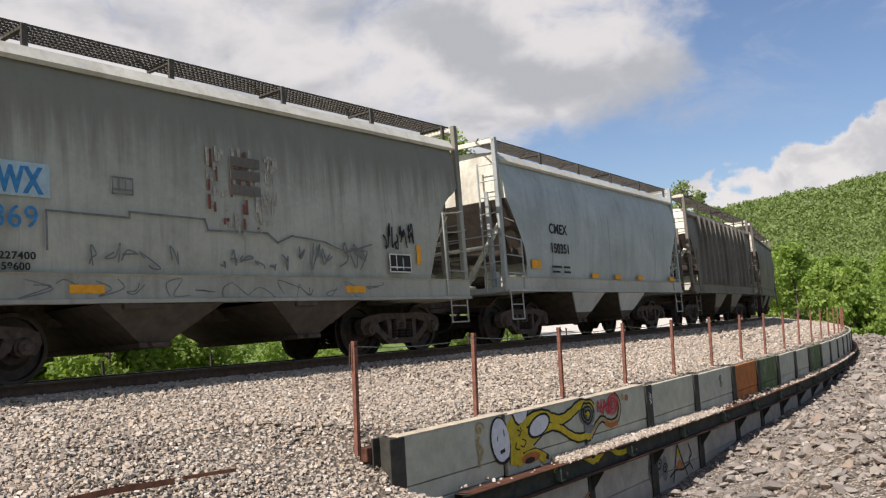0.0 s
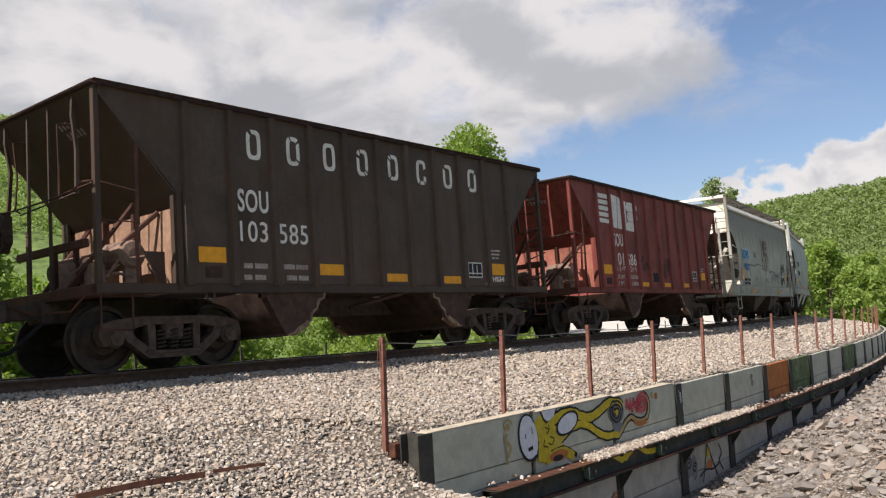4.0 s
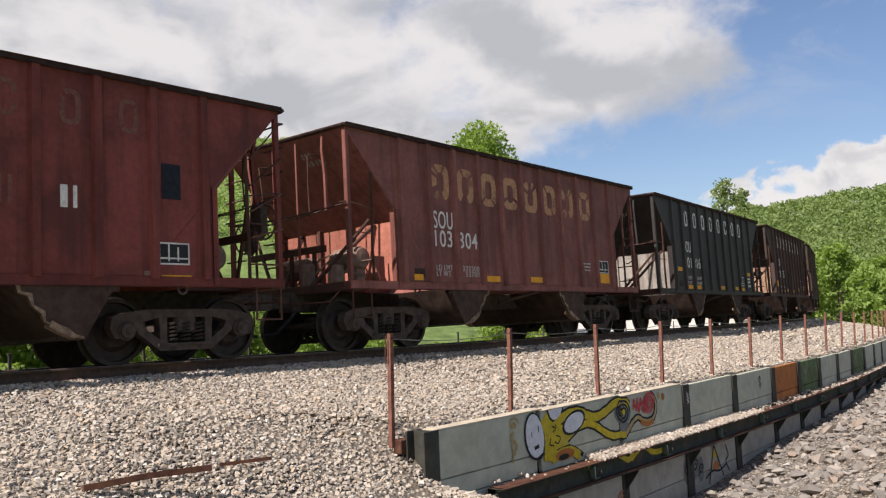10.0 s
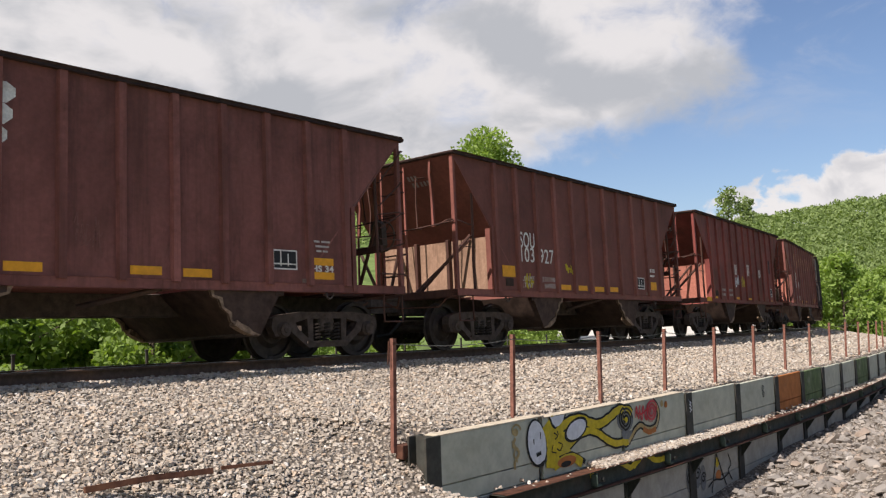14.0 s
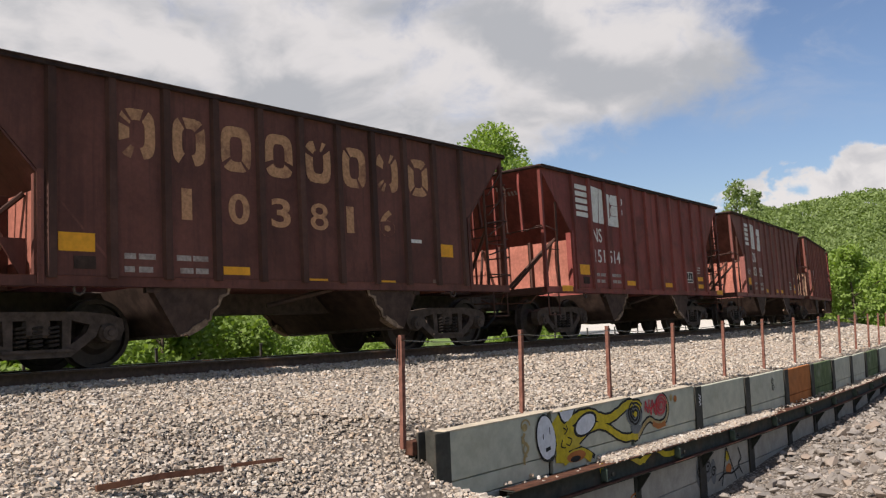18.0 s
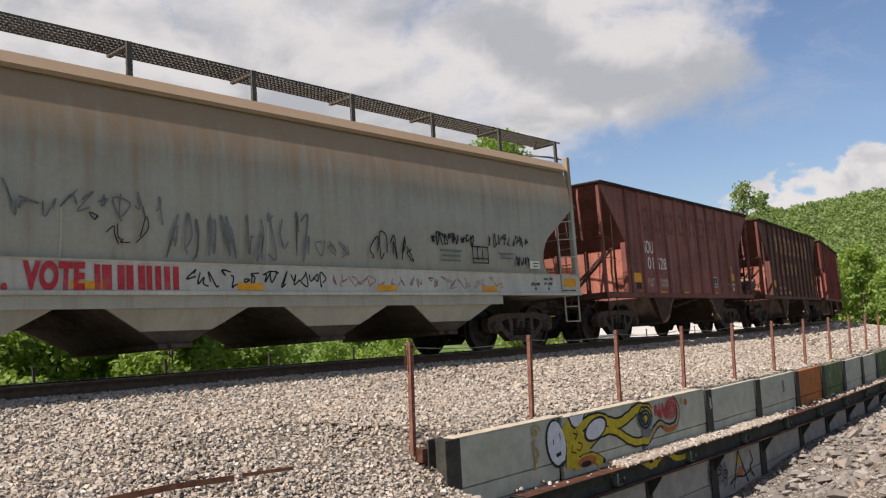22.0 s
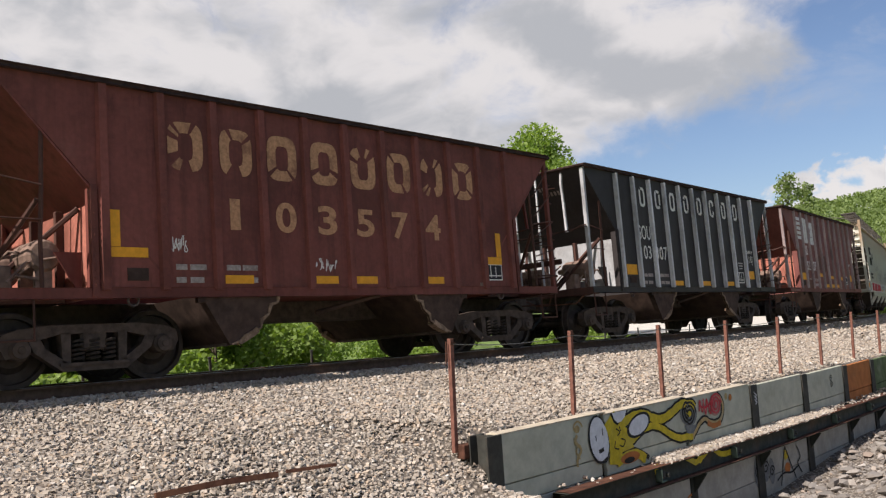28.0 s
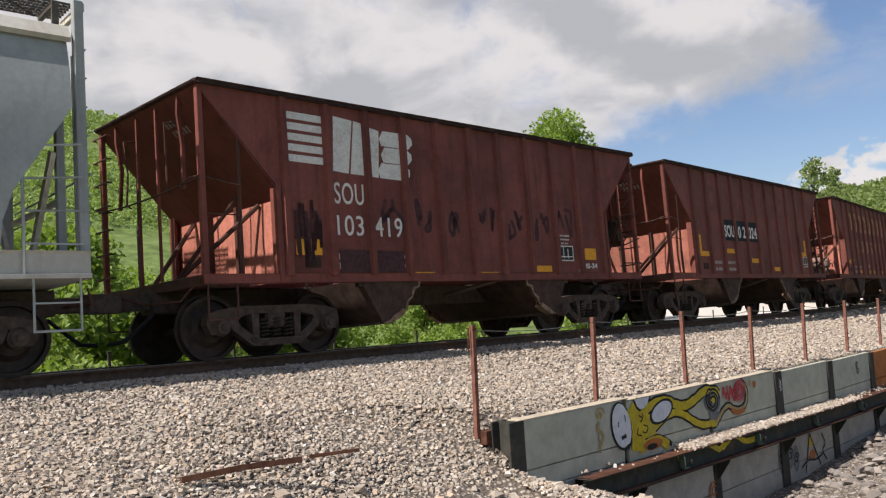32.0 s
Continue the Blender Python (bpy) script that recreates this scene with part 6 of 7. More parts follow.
                for a in range(1, 6):
                    st.add([(x - 0.012, d * (ys[a - 1] + 0.006), zs[a - 1]), (x + 0.012, d * (ys[a - 1] + 0.006), zs[a - 1]), (x + 0.012, d * (ys[a] + 0.006), zs[a]), (x - 0.012, d * (ys[a] + 0.006), zs[a]),
                            (x - 0.012, d * (ys[a - 1] - 0.03), zs[a - 1]), (x + 0.012, d * (ys[a - 1] - 0.03), zs[a - 1]), (x + 0.012, d * (ys[a] - 0.03), zs[a]), (x - 0.012, d * (ys[a] - 0.03), zs[a])],
                           [(0, 1, 2, 3), (4, 7, 6, 5), (0, 4, 5, 1), (1, 5, 6, 2), (2, 6, 7, 3), (3, 7, 4, 0)])
                part("weld_seam", st, body, car)
    for e in (-1, 1):
        g = Shape()
        for k in range(6):
            g.box(e * half + 0.07 * (k - 3), e * half + 0.07 * (k - 3) + 0.02, 0.05, 1.42, walk_z, walk_z + 0.03)
        for k in range(18):
            g.box(e * half - 0.22, e * half + 0.2, 0.06 + k * 0.08, 0.075 + k * 0.08, walk_z + 0.005, walk_z + 0.025)
        part("roof_walk", g, GRATE, car, "steel grating across the end")
    for k in range(3):
        part("hatch", Shape().lathe([(roof + 0.12, 0.3), (roof + 0.26, 0.3), (roof + 0.3, 0.2)], 16, "z", (-half * 0.6 + half * 0.6 * k, 0, 0)), body, car)
    part("centre_sill", Shape().box(-half - 0.05, half + 0.05, -0.2, 0.2, 0.74, 1.08, 0.015), TRUCK, car)
    span = half * 2 - 2 * 2.72
    for d in (-1, 1) if bays > 2 else ():
        part("chute_band", Shape().box(-half + 2.75, half - 2.75, d * (W - 0.03) - 0.012, d * (W - 0.03) + 0.012, sill[0] - 0.17, sill[0] + 0.01), body, car)
    for k in range(bays):
        x = -half + 2.72 + span * (k + 0.5) / bays
        w = span / bays * (0.485 if bays > 2 else 0.34)
        sh = Shape()
        y0, y1 = -W + 0.03, W - 0.03
        sh.add([(x - w, y0, sill[0]), (x + w, y0, sill[0]), (x + w, y1, sill[0]), (x - w, y1, sill[0]), (x - 0.22, y0 + 0.28, 0.42), (x + 0.22, y0 + 0.28, 0.42), (x + 0.22, y1 - 0.28, 0.42), (x - 0.22, y1 - 0.28, 0.42)],
               [(0, 1, 2, 3), (7, 6, 5, 4), (0, 4, 5, 1), (1, 5, 6, 2), (2, 6, 7, 3), (3, 7, 4, 0)])
        part("chute", sh, UNDERFRAME, car, "dark sloping discharge chute")
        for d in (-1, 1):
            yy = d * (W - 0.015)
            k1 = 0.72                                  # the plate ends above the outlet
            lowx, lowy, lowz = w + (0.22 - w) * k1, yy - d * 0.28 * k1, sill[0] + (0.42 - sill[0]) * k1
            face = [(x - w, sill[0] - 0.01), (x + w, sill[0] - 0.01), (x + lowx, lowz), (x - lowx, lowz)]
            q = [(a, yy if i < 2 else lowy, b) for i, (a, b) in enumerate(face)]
            part("chute_plate", Shape().add(q + [(a, b - d * 0.03, c) for a, b, c in q], [(0, 1, 2, 3), (7, 6, 5, 4), (0, 4, 5, 1), (1, 5, 6, 2), (2, 6, 7, 3), (3, 7, 4, 0)]), UNDERFRAME if paint_name == "grey" else body, car, "sloping side plate of the chute")
        part("outlet_gate", Shape().box(x - 0.26, x + 0.26, y0 + 0.24, y1 - 0.24, 0.36, 0.43, 0.01).tube((x - 0.1, y0 + 0.14, 0.4), (x - 0.1, y0 + 0.3, 0.4), 0.03, 6), TRUCK, car)
    part("brake_cylinder", Shape().lathe([(-0.3, 0.10), (-0.28, 0.14), (0.1, 0.14), (0.14, 0.08), (0.3, 0.05)], 12, "y", (-half + 0.95, -0.35, 1.42)), TRUCK, car)
    part("valve", Shape().box(-half + 0.5, -half + 0.75, -1.0, -0.7, 1.24, 1.6, 0.02).path([(-half + 0.6, -0.8, 1.5), (-half + 0.9, -1.0, 1.35), (-half + 1.2, -0.9, 1.25)], 0.02, 6), LIT_WHITE, car)
    part("hand_brake", Shape().lathe([(-half - 0.16, 0.26), (-half - 0.13, 0.29), (-half - 0.10, 0.26)], 18, "x", (0, 0.75, 2.1)).box(-half - 0.1, -half + 0.02, 0.6, 0.9, 1.75, 2.4, 0.02), TRUCK, car)
    end_gear(car, half, sill[0])
    build_truck(car, -half + 1.55)
    build_truck(car, half - 1.55)
    return car


def place_covered(car, mid, half):
    car.matrix_basis = car_pose(mid, half - 1.55)
    TRAIN.append((car, mid, half - 1.55))


SIDE = -HALF - 0.055
long_car = build_covered("covered_hopper_car", 8.32, 4, "cream", "long rust-streaked grey covered hopper car with red sprayed words", 4.02, 3.05, 1.78, sill=(1.06, 1.50), beams=True,
                         bow=[(1.45, 1.02), (1.56, 1.15), (1.66, 1.27), (1.80, 1.30), (1.95, 1.28), (2.15, 1.20), (2.30, 1.06), (2.64, 0.56), (2.92, 0.16)])
for ob in long_car.children:
    ob.matrix_basis = pose(-0.18, 0, 0) @ ob.matrix_basis
place_covered(long_car, PGHX_MID, 8.50)
plate(long_car, 7.53, 1.24, 0.45, 0.18, YELLOW, y=-HALF - 0.024)
bars(long_car, 7.46, 1.15, [[(0, 0.22), (0.26, 0.24)]], INK, 0.025, 0.1, -HALF - 0.024)
for words, x, z, w in (("JACK HERE", 6.34, 1.26, 0.30), ("PULL HERE", 6.80, 1.37, 0.33), ("LIFT HERE", 6.80, 1.27, 0.30)):
    letters(long_car, words, x, z, 0.062, INK, -HALF - 0.024, 0.0, span=w)
for x in (6.49, 6.95):
    part("arrow", Shape().prism([(x - 0.035, 1.21), (x, 1.15), (x + 0.035, 1.21)], "y", -HALF - 0.024, -HALF - 0.02).prism([(x - 0.008, 1.21), (x + 0.008, 1.21), (x + 0.008, 1.26), (x - 0.008, 1.26)], "y", -HALF - 0.024, -HALF - 0.02), INK, long_car)
plate(long_car, 6.30, 1.60, 0.34, 0.16, STENCIL, "decal", SIDE + 0.004)
bars(long_car, 6.40, 1.70, [[(0, 0.20)], [(0, 0.16)]], INK, 0.02, 0.06, SIDE - 0.002)
letters(long_car, "PGHX", -6.61, 2.73, 0.36, INK, SIDE - 0.004, 0.012, span=0.92)
letters(long_car, "531002", -6.58, 2.28, 0.34, INK, SIDE - 0.004, 0.012, span=1.07)
for words, x, z, w in (("LD LMT", -6.64, 1.80, 0.41), ("LT WT", -6.64, 1.66, 0.41), ("217600", -6.12, 1.80, 0.38), ("66400", -6.11, 1.66, 0.33)):
    letters(long_car, words, x, z, 0.11, INK, SIDE + 0.008, 0.003, span=w)
plate(long_car, -8.42, 1.23, 0.46, 0.20, YELLOW, y=-HALF - 0.02)
for word, x, z, w in (("SAVE", -6.62, 1.13, 0.89), ("AMERICA...", -5.49, 1.13, 1.62), ("VOTE", -3.69, 1.14, 0.74)):
    letters(long_car, word, x, z, 0.32, REDSPRAY, -HALF - 0.035, 0.022, "sprayed_word", 0.08, span=w)
for x, w in ((0, 0.07), (0.10, 0.12), (0.30, 0.09), (0.42, 0.09), (0.58, 0.09), (0.70, 0.07), (0.82, 0.08), (0.95, 0.08), (1.08, 0.08)):
    plate(long_car, -2.83 + x, 1.13, w, 0.31, REDSPRAY, "sprayed_bar", -HALF - 0.028)
for x in (-6.09, -3.13, -0.74, 2.0, 4.76):
    plate(long_car, x, 1.13, 0.44, 0.10, YELLOW, y=-HALF - 0.021)
frame_mark(long_car, 4.50, 1.66, 0.48, 0.33, INK, SIDE + 0.006)
bars(long_car, 3.6, 1.86, [[(0, 0.6)], [(0.05, 0.5)], [(0, 0.55)]], GREYSPRAY, 0.03, 0.09, SIDE + 0.006)
bars(long_car, 5.3, 1.86, [[(0, 0.5)], [(0.05, 0.4)]], GREYSPRAY, 0.03, 0.09, SIDE + 0.006)
bars(long_car, -7.7, 1.36, [[(0, 0.3), (0.5, 0.25)], [(0, 0.25)]], INK, 0.04, 0.1, -HALF - 0.021)

old_grey = build_covered("covered_hopper_car", 5.58, 2, "grey", "weathered grey covered hopper car with blue lettering and faint scrawls", 4.20, 3.15, 1.75, 0.03, sill=(0.95, 1.33),
                         bow=[(1.28, 1.16), (1.6, 1.07), (1.9, 0.97), (2.21, 0.87), (2.45, 0.80), (2.6, 0.74), (2.75, 0.66), (2.87, 0.56), (2.97, 0.44), (3.08, 0.27), (3.18, 0.15)])
place_covered(old_grey, 7.98, 5.58)
plate(old_grey, -4.09, 2.25, 1.06, 0.42, PALEBLUE, "lettering_patch", SIDE + 0.008)
letters(old_grey, "SDWX", -4.05, 2.30, 0.32, BLUEINK, SIDE - 0.003, 0.016, span=0.94)
letters(old_grey, "9869", -3.95, 1.87, 0.28, BLUEINK, SIDE + 0.002, 0.0, span=0.76)
for words, x, z, w in (("LD LMT", -4.13, 1.49, 0.38), ("LT WT", -4.13, 1.36, 0.34), ("227400", -3.66, 1.49, 0.44), ("58600", -3.63, 1.36, 0.34)):
    letters(old_grey, words, x, z, 0.09, INK, SIDE + 0.012, 0.003, span=w)
plate(old_grey, -4.38, 1.52, 0.14, 0.42, YELLOW, y=SIDE + 0.012)
plate(old_grey, 3.99, 1.60, 0.11, 0.36, YELLOW, y=SIDE + 0.012)
plate(old_grey, -2.80, 1.08, 0.47, 0.11, YELLOW, y=-HALF - 0.0215)
plate(old_grey, 2.07, 1.08, 0.47, 0.11, YELLOW, y=-HALF - 0.0215)
frame_mark(old_grey, 3.20, 1.44, 0.60, 0.34, STENCIL, SIDE + 0.010)
frame_mark(old_grey, -2.2, 2.38, 0.32, 0.24, GREYSPRAY, SIDE + 0.004)
for x in (-1.85, 1.15):
    part("jacking_pad", Shape().box(x - 0.22, x + 0.22, -HALF - 0.05, -HALF + 0.05, 0.87, 0.99, 0.015), UNDERFRAME, old_grey)

pale_car = build_covered("covered_hopper_car", 5.56, 2, "pale", "pale grey covered hopper car with black reporting mark and number", 4.20, 3.0, 1.75, 0.09)
place_covered(pale_car, 20.6, 5.56)
for c in (pale_car,):
    letters(c, "CMEX", -3.52, 2.48, 0.24, INK, SIDE - 0.03, 0.008)
    letters(c, "150351", -3.52, 2.02, 0.23, INK, SIDE - 0.03, 0.008)
    bars(c, -3.5, 1.66, [[(0, 0.5), (0.6, 0.35)], [(0, 0.4), (0.6, 0.35)]], INK, 0.05, 0.12, SIDE - 0.02)
    for x in (-4.48, -1.3, 0.2, 1.8, 4.4):
        plate(c, x, 1.62 if x < -3 else 1.45, 0.42, 0.20 if x < -3 else 0.12, YELLOW, y=SIDE - 0.01)
last_pale = build_covered("covered_hopper_car", 5.56, 2, "pale", "pale grey covered hopper car at the tail of the train", 4.20, 3.0, 1.75, 0.09)
place_covered(last_pale, -212.55, 5.56)
ribbed = build_covered("covered_hopper_car", 5.56, 2, "slate", "slate grey covered hopper car with upright ribs", 4.0, 3.0, 1.75, 0.0, 11)
place_covered(ribbed, 33.2, 5.56)
lead = build_covered("covered_hopper_car", 5.56, 2, "slate", "brownish grey covered hopper car at the head of the visible train", 4.05, 3.0, 1.75, 0.09)
place_covered(lead, 45.8, 5.56)


# ---- scrawls and marks on the car sides ----


def scrawl(car, seed, x0, x1, z0, z1, n, mat, y, width=0.022):
    """Sprayed loops that cannot be read: plain strokes, each a part."""
    r = random.Random(seed)
    for k in range(n):
        x = x0 + (x1 - x0) * (k + 0.5) / n
        w, zc, h = (x1 - x0) / n, (z0 + z1) / 2, (z1 - z0) / 2
        p = [Vector((x + w * r.uniform(-0.55, 0.55), zc + h * r.uniform(-1, 1))) for i in range(5)]
        fine = []
        for i in range(4):
            a, b, c, d = p[max(0, i - 1)], p[i], p[i + 1], p[min(4, i + 2)]
            for q in range(5):
                t = q / 5
                fine.append(0.5 * ((2 * b) + (c - a) * t + (2 * a - 5 * b + 4 * c - d) * t * t + (3 * b - a - 3 * c + d) * t * t * t))
        v = []
        for i, q in enumerate(fine):
            d = (fine[min(i + 1, len(fine) - 1)] - fine[max(i - 1, 0)]).normalized()
            o = Vector((-d.y, d.x)) * width / 2
            v += [(q.x + o.x, y, q.y + o.y), (q.x - o.x, y, q.y - o.y)]
        part("scrawl", Shape().add(v, [(2 * i, 2 * i + 1, 2 * i + 3, 2 * i + 2) for i in range(len(fine) - 1)]), mat, car)


cars = {i: c for i, (c, mid, base) in enumerate(TRAIN)}
scrawl(long_car, 1, -4.2, -1.9, 1.98, 2.42, 10, GREYSPRAY, SIDE - 0.008, 0.02)
scrawl(long_car, 2, -1.86, -0.87, 1.5, 2.18, 5, GREYSPRAY, SIDE + 0.0, 0.028)
scrawl(long_car, 3, -0.9, 0.6, 1.52, 2.3, 7, GREYSPRAY, SIDE - 0.004, 0.028)
scrawl(long_car, 6, 0.7, 1.4, 1.55, 2.0, 3, GREYSPRAY, SIDE + 0.0, 0.02)
scrawl(long_car, 4, 1.85, 2.92, 1.62, 2.15, 5, INK, SIDE + 0.0, 0.024)
scrawl(long_car, 30, 3.39, 4.56, 1.94, 2.22, 11, INK, SIDE - 0.004, 0.03)
scrawl(long_car, 31, 5.0, 6.3, 1.98, 2.26, 9, INK, SIDE - 0.004, 0.022)
scrawl(long_car, 34, 5.8, 6.3, 1.62, 1.86, 5, INK, SIDE + 0.004, 0.03)
scrawl(long_car, 35, -2.95, -2.1, 1.7, 2.1, 4, INK, SIDE + 0.0, 0.016)
scrawl(long_car, 5, -1.55, 0.9, 1.15, 1.42, 14, INK, -HALF - 0.026, 0.022)
scrawl(long_car, 33, 0.9, 5.4, 1.18, 1.40, 20, PINKSPRAY, -HALF - 0.026, 0.014)
scrawl(long_car, 36, -5.4, -4.3, 1.72, 1.98, 9, PINKSPRAY, SIDE + 0.0, 0.012)
frame_mark(long_car, -5.16, 2.54, 0.30, 0.28, INK, SIDE - 0.004)
scrawl(old_grey, 7, 3.08, 3.92, 1.84, 2.36, 8, INK, SIDE + 0.008, 0.035)
scrawl(old_grey, 8, -5.0, 3.0, 1.0, 1.28, 16, GREYSPRAY, -HALF - 0.026, 0.016)
scrawl(old_grey, 37, -2.7, -1.2, 1.40, 1.75, 5, GREYSPRAY, SIDE + 0.012, 0.022)
scrawl(old_grey, 38, -0.6, 0.8, 1.42, 1.72, 6, GREYSPRAY, SIDE + 0.012, 0.03)
scrawl(old_grey, 39, 1.0, 2.7, 1.45, 1.95, 6, GREYSPRAY, SIDE + 0.012, 0.03)
outline = [(-3.08, 1.62), (-3.08, 2.10), (-1.95, 2.08), (-1.95, 2.16), (-0.75, 2.14), (-0.70, 1.98), (0.4, 2.0), (0.6, 1.86), (0.9, 1.98), (1.6, 1.92), (2.1, 1.76), (2.75, 1.92)]
for a, b in zip(outline, outline[1:]):
    d = (Vector(b) - Vector(a)).normalized() * 0.014
    part("sprayed_line", Shape().prism([(a[0] - d.y - d.x, a[1] + d.x - d.y), (b[0] - d.y + d.x, b[1] + d.x + d.y), (b[0] + d.y + d.x, b[1] - d.x + d.y), (a[0] + d.y - d.x, a[1] - d.x - d.y)], "y", SIDE + 0.006, SIDE + 0.012), GREYSPRAY, old_grey)
# a decal that has peeled off in strips
r = random.Random(17)
for k in range(26):
    x = -0.68 + 1.36 * k / 26
    edge = abs(k - 12.5) / 12.5
    top, low = 3.28 - r.uniform(0, 0.12), (2.15 if edge < 0.75 else 2.5) - r.uniform(0, 0.25)
    z = top
    while z > low:
        h = r.uniform(0.05, 0.28) * (1 if edge > 0.5 else 1.5)
        if r.random() < (0.75 if edge > 0.6 else 0.45):
            part("decal_flake", Shape().box(x, x + 0.03 + 0.025 * r.random(), SIDE + 0.004, SIDE + 0.008, max(low, z - h), z), PATCH if r.random() < 0.75 else GHOST, old_grey)
        z -= h + r.uniform(0.02, 0.12)
for z in (2.55, 2.78, 2.98):
    plate(old_grey, -0.26, z, 0.56, 0.15, PAINTS["slate"], "decal_band", SIDE + 0.002)
Y = -HALF + 0.028
numbers(cars[0], "SOU", "101", "686", 2.22, 1.74)
data_lines(cars[0], "232200", "53800")
marks(cars[0], [(-1.41, 1.19), (0.20, 1.19), (1.68, 1.19)], [(-3.71, 1.49), (3.19, 1.42)], (2.44, 1.38), stamps=[(3.22, 1.76)])
scrawl(cars[0], 20, -1.36, -0.54, 1.45, 2.08, 6, THIN, Y, 0.035)
scrawl(cars[0], 21, 0.10, 0.78, 1.40, 2.06, 8, THIN, Y, 0.04)
scrawl(cars[0], 22, -3.0, -1.7, 1.56, 1.72, 9, STENCIL, Y, 0.014)
plate(cars[0], -0.62, 1.32, 0.40, 0.25, DARKBLUE, "painted_patch", Y)
letters(cars[1], "585", -2.25, 1.78, 0.315, STENCIL, Y, 0.002, span=0.58)
letters(cars[1], "103", -2.98, 1.78, 0.315, STENCIL, Y, 0.002, span=0.51)
letters(cars[1], "SOU", -3.0, 2.23, 0.335, STENCIL, Y, 0.008, span=0.57)
data_lines(cars[1])
marks(cars[1], (), [(3.19, 1.37)], (2.43, 1.31), [(-1.49, 1.30, 0.56, 0.18), (0.10, 1.21, 0.53, 0.14), (1.65, 1.19, 0.52, 0.14), (-3.71, 1.45, 0.46, 0.22)], [(3.2, 1.85)])
letters(cars[1], "HS34", 3.22, 1.24, 0.10, STENCIL, Y, 0.004, span=0.40)
numbers(cars[2], "SOU", "103", "405", 2.25, 1.80)
data_lines(cars[2])
marks(cars[2], [(-1.36, 1.23), (0.21, 1.21), (1.72, 1.31)], [(-3.70, 1.42), (3.21, 1.33)], (2.44, 1.47), stamps=[(3.24, 1.80)])
plate(cars[2], -0.33, 1.10, 0.46, 1.12, DARKBLUE, "painted_patch", -HALF + 0.0215, label="blue-black painted panel")
plate(cars[2], -1.33, 1.38, 0.45, 0.58, DARKBLUE, "painted_patch", -HALF + 0.0215, label="blue-black painted panel")
numbers(cars[3], "SOU", "101", "816", 2.25, 1.79)
data_lines(cars[3], "231600", "54400", 1.44, 1.29)
marks(cars[3], [(-2.96, 1.16), (-2.20, 1.16), (0.16, 1.18), (1.66, 1.18), (-3.76, 1.67), (3.22, 1.69)], (), (2.40, 1.33), [(2.5, 1.17, 0.36, 0.10)])
bars(cars[3], 3.22, 1.55, [[(0, 0.42)], [(0, 0.42)]], STENCIL, 0.07, 0.11)
letters(cars[3], "HS-33", 3.24, 1.30, 0.09, STENCIL, Y, 0.004, span=0.40)
scrawl(cars[3], 23, -1.5, 0.3, 1.42, 1.98, 7, CHALKY, Y, 0.10)
numbers(cars[4], "SOU", "103", "304", 2.16, 1.82)
data_lines(cars[4], "232300", "53700", 1.38, 1.27)
marks(cars[4], [(-1.41, 1.19), (0.18, 1.20)], [(3.23, 1.23)], (3.23, 1.47), [(-3.62, 1.18, 0.24, 0.11)], [(2.48, 1.66)])
scrawl(cars[4], 24, -3.62, -3.28, 1.70, 2.18, 4, GHOST, Y, 0.016)
scrawl(cars[5], 9, -1.46, -0.77, 1.56, 1.98, 4, WHITESPRAY, Y, 0.055)
scrawl(cars[5], 10, -0.68, -0.12, 1.58, 1.94, 5, YELLOWSPRAY, Y, 0.03)
for i in range(6):
    bars(cars[5], -2.02 + 0.775 * i, 1.98, [[(0, 0.09), (0.16, 0.05)]], STENCIL if i % 2 else GHOST, 0.40 - 0.06 * (i % 3))
data_lines(cars[5], za=1.40, zb=1.25)
marks(cars[5], [(-1.39, 1.11), (0.15, 1.10), (3.19, 1.055)], (), (3.16, 1.31), [(-3.71, 1.11, 0.30, 0.10)])
plate(cars[5], -4.56, 1.052, 0.46, 0.125, YELLOW, y=-HALF + 0.016)
plate(cars[5], 3.22, 2.20, 0.28, 0.48, DARKBLUE, "painted_patch", Y, "small blue-black stencil panel")
numbers(cars[6], "SOU", "103", "927", 2.06, 1.76)
data_lines(cars[6], "231100", "54900", 1.36, 1.22)
marks(cars[6], [(-1.43, 1.20), (-0.67, 1.20), (0.15, 1.19), (0.89, 1.20)], [(-3.70, 1.42)], (2.43, 1.30), [(3.19, 1.29, 0.42, 0.21)])
letters(cars[6], "HS 35", 3.2, 1.76, 0.10, STENCIL, Y, 0.004, span=0.36)
bars(cars[6], 3.2, 1.64, [[(0, 0.34)]], STENCIL, 0.05)
scrawl(cars[6], 11, -2.90, -2.56, 1.20, 1.52, 6, YELLOWSPRAY, Y, 0.045)
scrawl(cars[6], 25, -1.15, -0.83, 1.54, 1.78, 3, YELLOWSPRAY, Y, 0.045)
scrawl(cars[6], 26, -1.05, -0.55, 1.7, 2.7, 3, GHOST, Y, 0.03)
numbers(cars[7], "SOU", "103", "592", 2.23, 1.75)
data_lines(cars[7], "230700", "55300", 1.42, 1.25)
marks(cars[7], [(-1.45, 1.19), (0.12, 1.20), (0.89, 1.19), (3.14, 1.44), (3.15, 1.22)], [(-3.77, 1.43)], (2.40, 1.35), stamps=[(3.2, 1.80)])
letters(cars[7], "HS 34", 3.15, 1.34, 0.10, STENCIL, Y, 0.004, span=0.44)
scrawl(cars[7], 14, -0.62, -0.24, 1.42, 1.98, 5, GHOST, Y, 0.016)
scrawl(cars[7], 27, -3.60, -3.25, 1.74, 2.0, 4, STENCIL, Y, 0.012)
numbers(cars[8], "NS", "151", "514", 2.23, 1.75)
data_lines(cars[8], za=1.42, zb=1.27)
